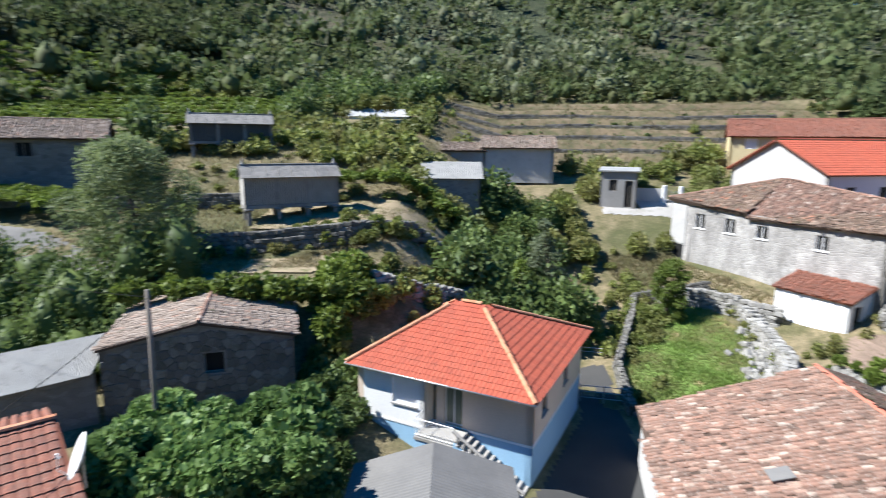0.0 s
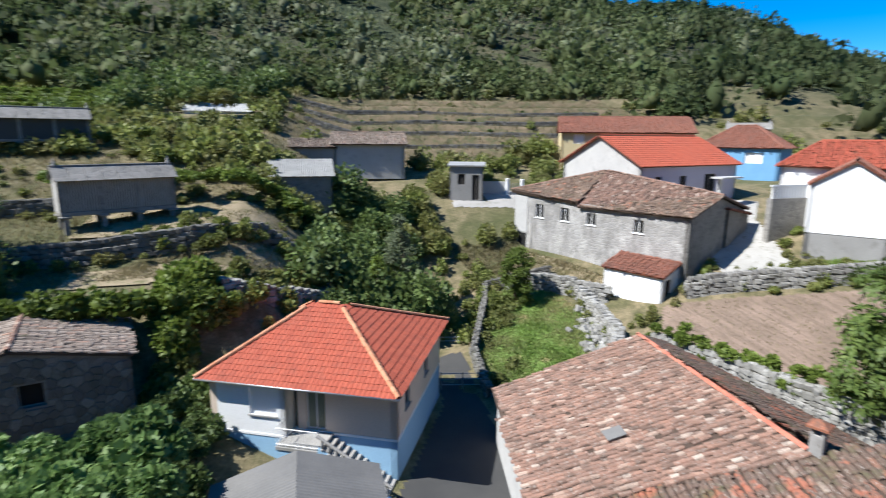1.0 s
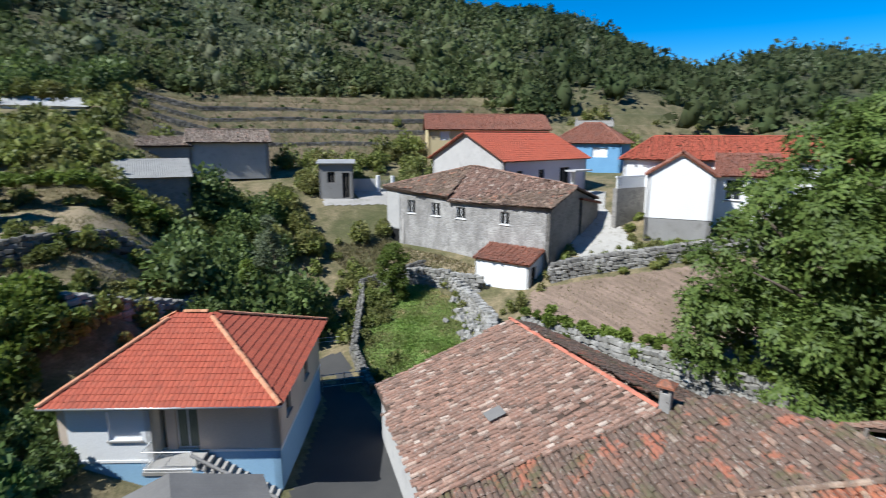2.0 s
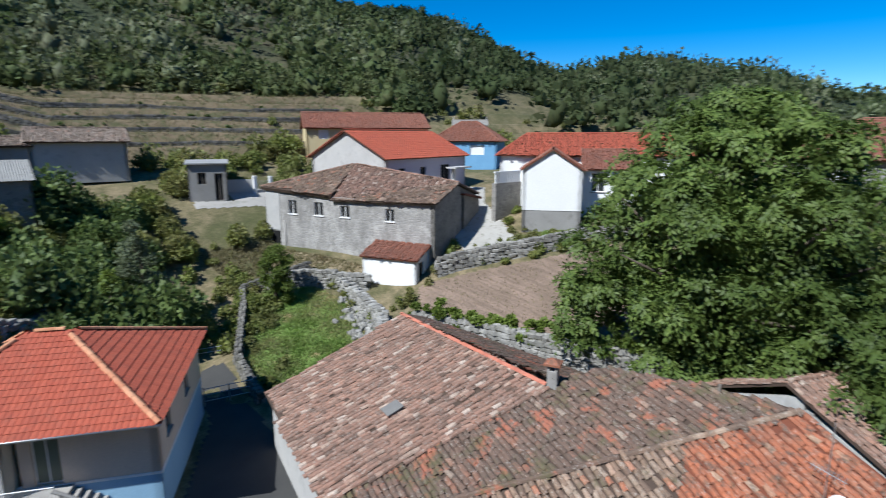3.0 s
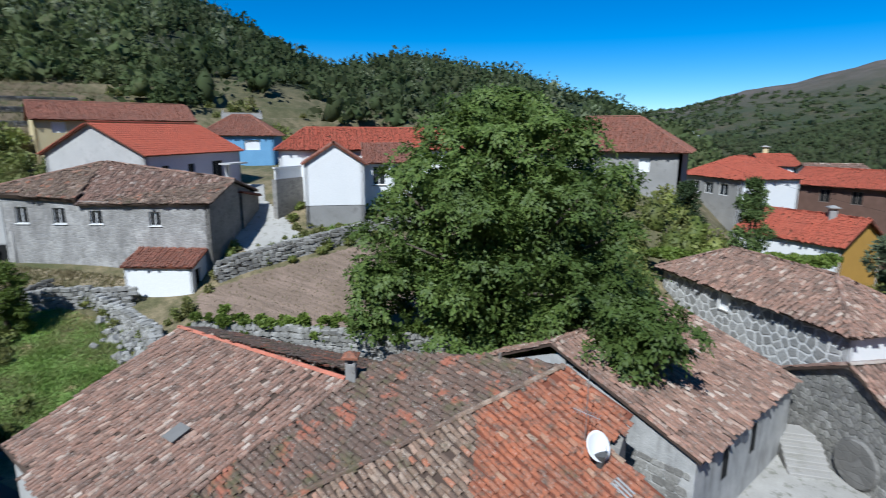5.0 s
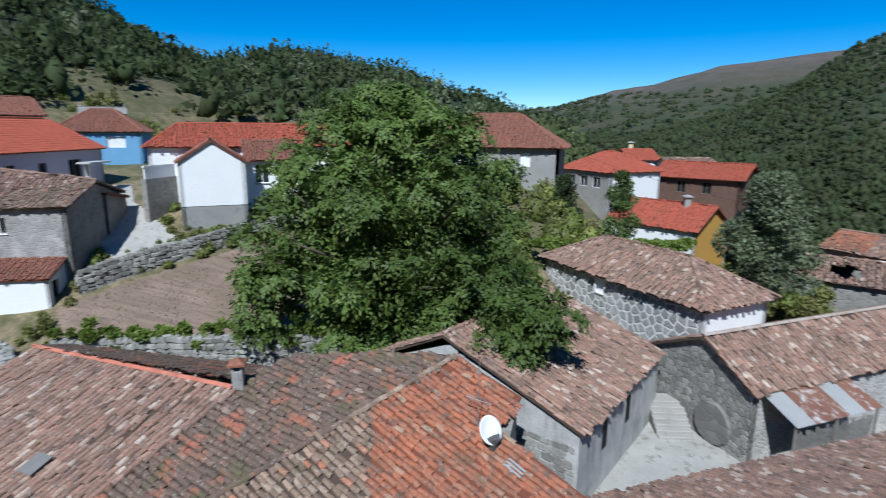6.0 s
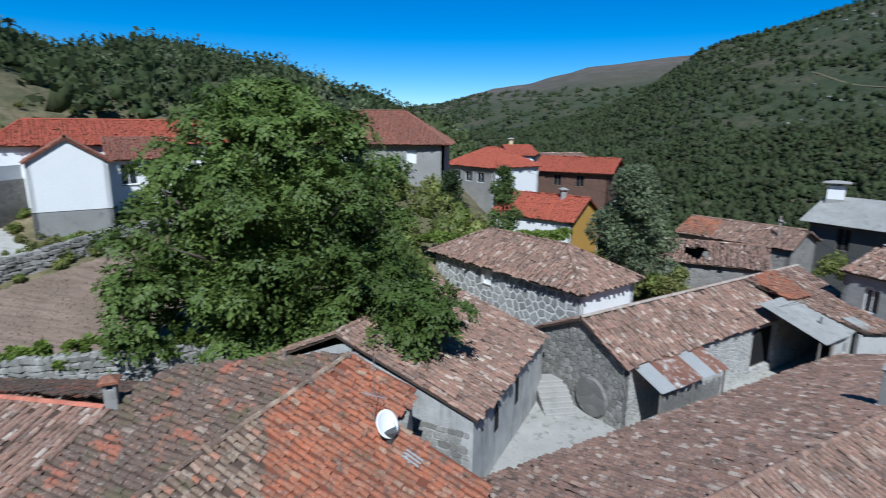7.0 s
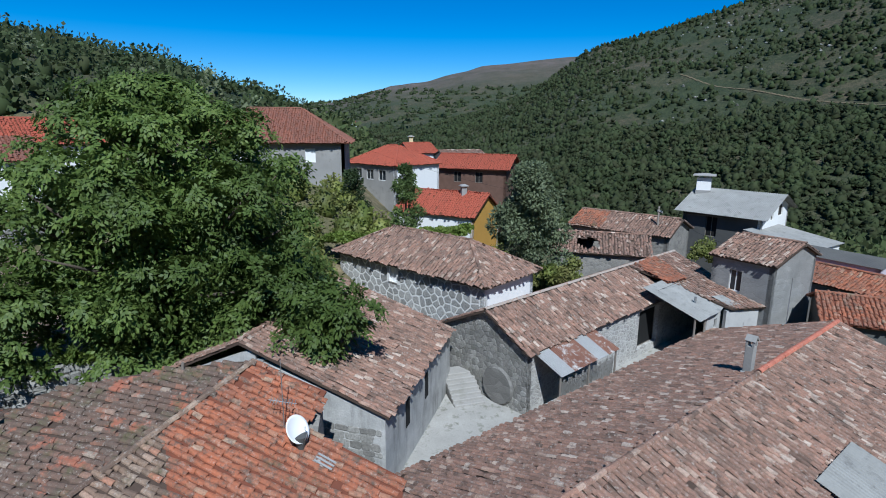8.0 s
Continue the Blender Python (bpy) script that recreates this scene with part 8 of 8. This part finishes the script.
rocks = [(x, y, z + 0.2, r) for x, y, z, r in spots(420, (330, 640, 106, 136), 0.5, 1.8, 0.0) if rng.random() > 0.8 * scrub(x, y) and math.sin(x * 0.03) * math.sin(y * 0.037 + 1) > -0.2]
forest("mountain_rocks", rocks, M_PIECE_PALE, "pale granite outcrops on the mountainside", seed=44, tall=0.5, sprays=0, category="rocks")
woods("valley_woods", spots(900, (92, 180, 84, 150), 2.2, 4.2, 0.5), M_WOODS, "green woodland below the village", leaves=44, size=1.0, seed=14, tall=1.1, core=0.45)
# thickets on the slope
woods("slope_thicket", spots(480, (-58, 4, 52, 112), 0.6, 1.7, 0.5, lambda x, y: not (x < -24 and 70 < y < 100), polar=False), M_BUSH, "dense mixed shrubs on the slope", "shrubs", leaves=110, size=0.42, seed=15, tall=0.9, core=0.5)
woods("slope_trees", [s for s in spots(70, (-58, 2, 54, 112), 1.4, 2.8, 0.8, polar=False) if not (-20 < s[0] < 2 and 55 < s[1] < 86) and not (s[0] < -24 and 68 < s[1] < 98)], M_OAK, "dark trees among the shrubs of the slope", "trees", leaves=420, size=0.5, seed=45, tall=1.3, core=0.5)
woods("ravine_trees", spots(48, (1, 11, 38, 57), 1.2, 2.5, 0.85, polar=False), M_OAK, "dark trees that fill the ravine", "trees", leaves=540, size=0.36, seed=17, tall=1.3, core=0.5)
woods("yard_shrubs", spots(70, (14, 38, 56, 74), 0.5, 1.4, 0.6, polar=False), M_BUSH, "shrubs round the hut and the yards", "shrubs", leaves=220, size=0.28, seed=51, core=0.5)
woods("ravine_shrubs", spots(95, (0, 22, 40, 64), 0.6, 1.5, 0.7, lambda x, y: (x < 11.5 or y > 51) and (x > 3 or y > 51), polar=False), M_BUSH, "bright shrubs above the ravine", "shrubs", leaves=420, size=0.30, seed=18, core=0.5)
woods("west_thicket", spots(120, (-42, -17, 20, 37), 1.2, 2.6, 0.6, polar=False), M_OAK, "dark thicket beside the barn", "shrubs", leaves=300, size=0.25, seed=19, core=0.6)
woods("hedge", [(x, 34.0 + 0.12 * x + rng.normal() * 0.3, gz(x, 34.3) + 0.5, rng.uniform(0.6, 1.0)) for x in np.arange(-19, -3, 0.8)], M_VINE, "trimmed leafy hedge along the terrace edge", "hedge", leaves=260, size=0.3, seed=20)
woods("vineyard", [(x, 50.5 + rng.normal() * 0.5, gz(x, 50.5) + 1.9, rng.uniform(0.7, 1.0)) for x in np.arange(-19, 5, 0.7)], M_VINE, "row of bright trellised vines", "vines", leaves=240, size=0.3, seed=21, tall=0.7)
woods("terrace_vines", [(x, y + rng.normal() * 0.4, gz(x, y) + 1.2, rng.uniform(0.7, 1.1)) for y in (73, 77, 81, 85, 89, 94) for x in np.arange(-70, -24, 1.3)], M_VINE, "rows of vines on the terraces", "vines", leaves=110, size=0.4, seed=22, tall=0.6)
woods("fig_bush", [(-8.4 + rng.uniform(-4.4, 3.7), 19.6 + rng.uniform(-2.6, 2.4), 4.5 + rng.normal() * 0.5, rng.uniform(0.7, 1.25)) for _ in range(60)], M_FIG, "broad-leaved vine canopy in front of the barn", "vine", leaves=560, size=0.29, seed=23, tall=0.7, core=0.45, slim=0.85)
creep = []
for a_, b_ in (((21.6, 28.6), (24.0, 22.5)), ((24.0, 22.5), (25.6, 16.8)), ((25.6, 16.8), (27.5, 12.0))):
    for k_ in np.arange(0, 1, 0.028):
        if rng.random() < 0.8:
            creep.append((a_[0] + (b_[0] - a_[0]) * k_ + rng.normal() * 0.35 + 0.3, a_[1] + (b_[1] - a_[1]) * k_, 4.45 + rng.normal() * 0.3, rng.uniform(0.15, 0.55)))
woods("field_creepers", creep, M_VINE, "creepers and shrubs along the field wall", "shrubs", leaves=170, size=0.17, seed=24, tall=0.8, core=0.5)
crest = []
for az_ in np.arange(24, 84, 0.20):
    far_ = float(np.interp(az_, (46, 56), (250, 330)))
    for _ in range(2):
        a_, r_ = radians(az_ + rng.normal() * 0.25), far_ - 12 + rng.normal() * 9
        x, y = r_ * math.sin(a_), r_ * math.cos(a_)
        k_ = float(np.interp(az_, (24, 40, 68, 80), (0.8, 1.0, 1.0, 0.55)))
        h_ = k_ * rng.uniform(0.6, 3.6) * (0.6 + 0.5 * math.sin(az_ * 1.9) ** 2)
        crest.append((x, y, gz(x, y) + 2.0 + h_, k_ * rng.uniform(1.2, 2.7)))
woods("ridge_pines", crest, M_PINE, "tall dark pines along the ridge", leaves=90, size=0.7, seed=31, tall=1.15, core=0.68)
woods("far_ridge_woods", [s for s in spots(2600, (700, 2100, 74, 116), 5, 10, 0.0) if s[2] < 95], M_MOUNT, "woods on the far ridges", leaves=8, size=6.0, seed=32, tall=0.7)
# rows of dark scrub stand in for the shadow bands at the terrace steps
banks = [(x, n - 0.6 * math.sin(x * 0.21) - 0.25 * x + rng.normal() * 0.3, 0, rng.uniform(0.12, 0.42)) for n in (84.0, 91.0, 98.0, 105.0) for x in np.arange(-1, 58, 0.4) if rng.random() < 0.35 + 0.4 * math.sin(x * 0.37 + n)]
woods("terrace_banks", [(x, y, gz(x, y) + 0.1, q) for x, y, z, q in banks], M_OAK, "dark scrub standing in for the shadow bands along the dry terraces", "shrubs", leaves=45, size=0.24, seed=33, tall=0.7, core=0.55)
for i_, n_ in enumerate((79.6, 86.6, 93.6, 100.6)):
    rubble_wall("hill_terrace_wall", [(x_, n_ - 0.6 * math.sin(x_ * 0.21) - 0.25 * x_) for x_ in range(2, 58, 7)], 0.55, "low broken dry-stone wall of the dry terraces", 0.5, 0.45, M_PIECE_DARK, seed=70 + i_, single=0)
woods("shed_trees", [(-9.5 + rng.normal() * 1.6, 81.5 + rng.normal() * 0.6, gz(-9.5, 81.5) + 2.0 + rng.random(), rng.uniform(0.8, 1.4)) for _ in range(7)], M_BUSH, "shrubs in front of the white-roofed shed", "shrubs", leaves=260, size=0.34, seed=62, core=0.45)
woods("meadow_shrubs", spots(60, (60, 118, -2, 62), 0.6, 1.5, 0.5) + [(x, y, gz(x, y) + 0.3, rng.uniform(0.4, 1.0)) for x, y in zip(rng.uniform(0, 56, 16), rng.uniform(76, 106, 16))], M_BUSH, "scattered shrubs on the dry terraces", "shrubs", leaves=140, size=0.36, seed=47, core=0.5)
woods("bluff_shrubs", [s for s in spots(75, (-11, 6, 33, 46), 0.35, 0.9, 0.6, polar=False)], M_BUSH, "shrubs and brambles over the rocky bank", "shrubs", leaves=300, size=0.24, seed=54, core=0.5)
low = [(x, y) for x, y in zip(rng.uniform(-36, 3, 420), rng.uniform(45, 78, 420)) if not (-29 < x < -17 and 57.5 < y < 66) and not (-17 < x < -7 and y < 49) and not (-4 < x < 5 and y > 52.5 and y < 60) and not (-3 < x and y > 64)]
woods("slope_weeds", [(x, y, gz(x, y) + 0.2, rng.uniform(0.25, 0.75)) for x, y in low], M_BUSH, "weeds and low plants on the terraced slope", "weeds", leaves=70, size=0.22, seed=56, tall=0.8, core=0.5)
woods("wall_weeds", [(x + rng.normal() * 0.5, y + rng.normal() * 0.5, gz(x, y) + 0.2, rng.uniform(0.2, 0.55)) for a_, b_ in (((18.7, 27.9), (21.2, 32.0)), ((21.2, 32.0), (22.3, 37.0)), ((22.3, 37.0), (22.2, 40.5)), ((23.0, 33.0), (29.0, 33.8)), ((31.5, 33.9), (38.5, 31.6)), ((12.4, 32), (14.8, 41)), ((-18.5, 39.8), (-13.5, 40.3)), ((-13.5, 40.3), (-7.0, 41.0)), ((-7.0, 41.0), (-2.5, 43.0))) for x, y in [(a_[0] + (b_[0] - a_[0]) * k_, a_[1] + (b_[1] - a_[1]) * k_) for k_ in np.arange(0, 1, 0.08)] if rng.random() < 0.7], M_BUSH, "weeds along the dry-stone walls", "weeds", leaves=130, size=0.16, seed=57, core=0.5)
woods("lane_end_shrubs", [(x, y, gz(x, y) + 0.25, rng.uniform(0.3, 0.85)) for x, y in zip(rng.uniform(9.5, 17, 80), rng.uniform(38, 52, 80)) if x > 10.2 + 0.2 * (y - 38) or y > 45], M_BUSH, "brambles and weeds above the lane's end", "shrubs", leaves=170, size=0.2, seed=58, core=0.5)
woods("shed_shrubs", [(x, 52.4 + rng.normal() * 0.4, gz(x, 52.4) + 0.9, rng.uniform(0.9, 1.4)) for x in np.arange(-3, 5, 0.7)] + [(x, 50.2 + rng.normal() * 0.6, gz(x, 50.2) + 0.5, rng.uniform(0.5, 0.9)) for x in np.arange(-3, 5, 1.0)], M_BUSH, "yellow-green shrubs below the corrugated shed", "shrubs", leaves=260, size=0.26, seed=55, core=0.5)
woods("bank_shrubs", spots(18, (-8.8, -5.8, 28.5, 33.5), 0.3, 0.8, 0.6, polar=False), M_BUSH, "dark shrubs on the bank behind the house", "shrubs", leaves=320, size=0.26, seed=48, core=0.5)
woods("garden_shrubs", spots(60, (40, 60, -14, 10), 0.9, 1.7, 0.6, polar=False), M_BUSH, "garden shrubs between the houses", "shrubs", leaves=260, size=0.3, seed=34)
woods("roof_gap_bushes", [(47.5 + rng.normal() * 0.8, -30.6 + rng.normal() * 0.8, 4.3 + rng.normal() * 0.4, rng.uniform(0.4, 0.8)) for _ in range(10)] + [(43.6 + rng.normal() * 1.3, -14.6 + rng.normal() * 1.0, 3.2 + rng.normal() * 0.5, rng.uniform(0.6, 1.1)) for _ in range(14)], M_BUSH, "green bushes in the gaps between the roofs", "shrubs", leaves=260, size=0.22, seed=60, core=0.5)
woods("garden_vines", [(45.0 + 2.0 * t_ + rng.normal() * 0.7, 4.6 - 12.2 * t_, 6.75 + rng.normal() * 0.15, rng.uniform(0.5, 0.85)) for t_ in np.arange(0, 1, 0.022)], M_VINE, "bright trellised vines behind the granite house", "vines", leaves=240, size=0.24, seed=35, tall=0.6, core=0.5)
woods("bank_grass", spots(90, (30, 46, 24, 36), 0.25, 0.6, 0.5, polar=False), M_BUSH, "weeds along the road bank", "weeds", leaves=120, size=0.2, seed=36)
woods("yard_brambles", [(x, y, gz(x, y) + 0.5 + 0.4 * rng.random(), rng.uniform(0.4, 0.9)) for x, y in zip(rng.uniform(-6.6, -4.2, 34), rng.uniform(19.5, 30.0, 34))] + [(x, y, gz(x, y) + 0.3, rng.uniform(0.3, 0.5)) for x, y in zip(rng.uniform(-5.4, -3.6, 14), rng.uniform(18.0, 22.5, 14))], M_OAK, "dark brambles between the house and the barn", "shrubs", leaves=240, size=0.2, seed=61, core=0.5)
woods("house_shrubs", spots(10, (-7.5, -5.2, 31.5, 36), 0.8, 1.3, 0.9, polar=False), M_VINE, "bright shrubs between barn and house", "shrubs", leaves=420, size=0.3, seed=37)



def grass(name, corners_, count, height, material, label, seed=1):
    """Tufts of grass blades over a piece of ground."""
    g = np.random.default_rng(seed)
    c = np.array(corners_, float)
    pts = np.empty((0, 2))
    while len(pts) < count:
        q = c.min(0) + g.random((count, 2)) * (c.max(0) - c.min(0))
        ok = np.array([in_poly(tuple(v), [tuple(w) for w in c]) for v in q])
        pts = np.vstack([pts, q[ok]])
    pts = pts[:count]
    z = land(pts[:, 0], pts[:, 1])
    a = g.random(count) * 2 * math.pi
    patchy = 0.5 + 0.5 * np.sin(pts[:, 0] * 1.7) * np.sin(pts[:, 1] * 1.3 + 0.6)
    h = height * (0.35 + 0.9 * patchy * g.random(count))
    w = 0.035 + 0.03 * g.random(count)
    lean = g.normal(size=(count, 2)) * h[:, None] * 0.5
    d = np.stack([np.cos(a) * w, np.sin(a) * w], 1)
    v = np.empty((count, 3, 3))
    v[:, 0, :2], v[:, 1, :2], v[:, 2, :2] = pts - d, pts + d, pts + lean
    v[:, 0, 2] = v[:, 1, 2] = z
    v[:, 2, 2] = z + h + 0.04
    f = np.arange(count * 3).reshape(-1, 3)
    return tagged(new(name, fast_mesh(name, v.reshape(-1, 3), f, material)), label, "grass", kind="stuff")


M_BLADE = leaf_mat("grass_blade", (0.16, 0.26, 0.05), (0.21, 0.31, 0.065), (0.27, 0.34, 0.10), alt=(0.34, 0.27, 0.15), drift=0.3)
M_HAY = leaf_mat("dry_grass_blade", (0.24, 0.20, 0.11), (0.31, 0.255, 0.15), (0.20, 0.19, 0.08), alt=(0.13, 0.135, 0.05), drift=0.4)
grass("lawn_grass", [(12.2, 29), (18.5, 28), (22.5, 35), (20.5, 42), (15.8, 44), (12.6, 37)], 26000, 0.26, M_BLADE, "short uneven grass of the lawn", 1)
grass("straw_tufts", [(-15, 42.2), (-8, 42.6), (-1, 44.6), (2.5, 46.5), (1.5, 50), (-6, 49.6), (-15, 47.5)], 9000, 0.3, M_HAY, "dry tufts of grass round the granary", 2)
grass("meadow_tufts", [(-2, 74), (26, 70), (60, 78), (58, 102), (20, 112), (0, 108)], 30000, 0.7, M_HAY, "tall dry grass on the terraces", 3)
grass("lower_tufts", [(-12, 37.6), (-5, 38.0), (-1.6, 40.0), (-1.8, 43.0), (-6, 41.0), (-12, 40.0)], 5000, 0.32, M_HAY, "dry tufts below the terrace wall", 4)
grass("slope_tufts", [(-30, 36), (-6, 38), (4, 44), (6, 62), (-4, 74), (-32, 74)], 26000, 0.42, M_HAY, "dry tufts of grass over the terraced slope", 5)
grass("bank_tufts", [(17.5, 44.5), (24.2, 38.6), (26.6, 37.0), (25.0, 41.5), (21.2, 51.0), (14.5, 52)], 9000, 0.35, M_HAY, "dry tufts of grass on the bank below the farmhouse", 6)
grass("field_weeds", [(26.5, 33.6), (23.0, 29), (24.6, 22), (28, 14), (38, 17), (38, 25.0), (33, 29.2), (28.6, 32.0)], 1800, 0.22, M_HAY, "sparse dry weeds on the bare field", 7)
grass("road_bank_grass", [(29.5, 33.6), (33.6, 31.0), (38.6, 27.6), (40.5, 29.0), (37.5, 31.5), (33.0, 33.0)], 7000, 0.5, M_BLADE, "tall green weeds on the bank below the road", 8)
# vines and dark trees on the upper western terraces
g = np.random.default_rng(61)
rows_ = [(-81.0 + 31.0 * u + 1.5 * k + g.normal() * 0.35, 103.0 + 12.0 * u - 2.5 * k + g.normal() * 0.35) for k in range(6) for u in np.arange(0, 1, 0.042)]
woods("upper_vines", [(x, y, gz(x, y) + 1.1, g.uniform(0.8, 1.3)) for x, y in rows_], M_VINE, "rows of vines on the upper terraces", "vines", leaves=90, size=0.5, seed=62, tall=0.6, core=0.4)
upper = [(-92.0 + 44.0 * u + g.normal() * 1.0, 105.5 + 15.0 * u + 22.0 * w + g.normal() * 1.0) for u in np.arange(0, 1, 0.055) for w in np.arange(0, 1, 0.16)]
woods("upper_trees", [(x, y, gz(x, y) + 2.4, g.uniform(2.2, 4.0)) for x, y in upper], M_DEEP, "dark trees above the vine terraces", "trees", leaves=150, size=0.8, seed=63, tall=1.25, core=0.35)
trellis = [(-46.0 + 17.5 * u + g.normal() * 0.3, 45.2 - 2.2 * u + 1.1 * k + g.normal() * 0.2) for k in range(3) for u in np.arange(0, 1, 0.05)]
woods("trellis_vines", [(x, y, gz(x, y) + 1.9 + g.normal() * 0.1, g.uniform(0.7, 1.0)) for x, y in trellis], M_VINE, "bright vines on a trellis before the stone house", "vines", leaves=170, size=0.32, seed=64, tall=0.5, core=0.4)
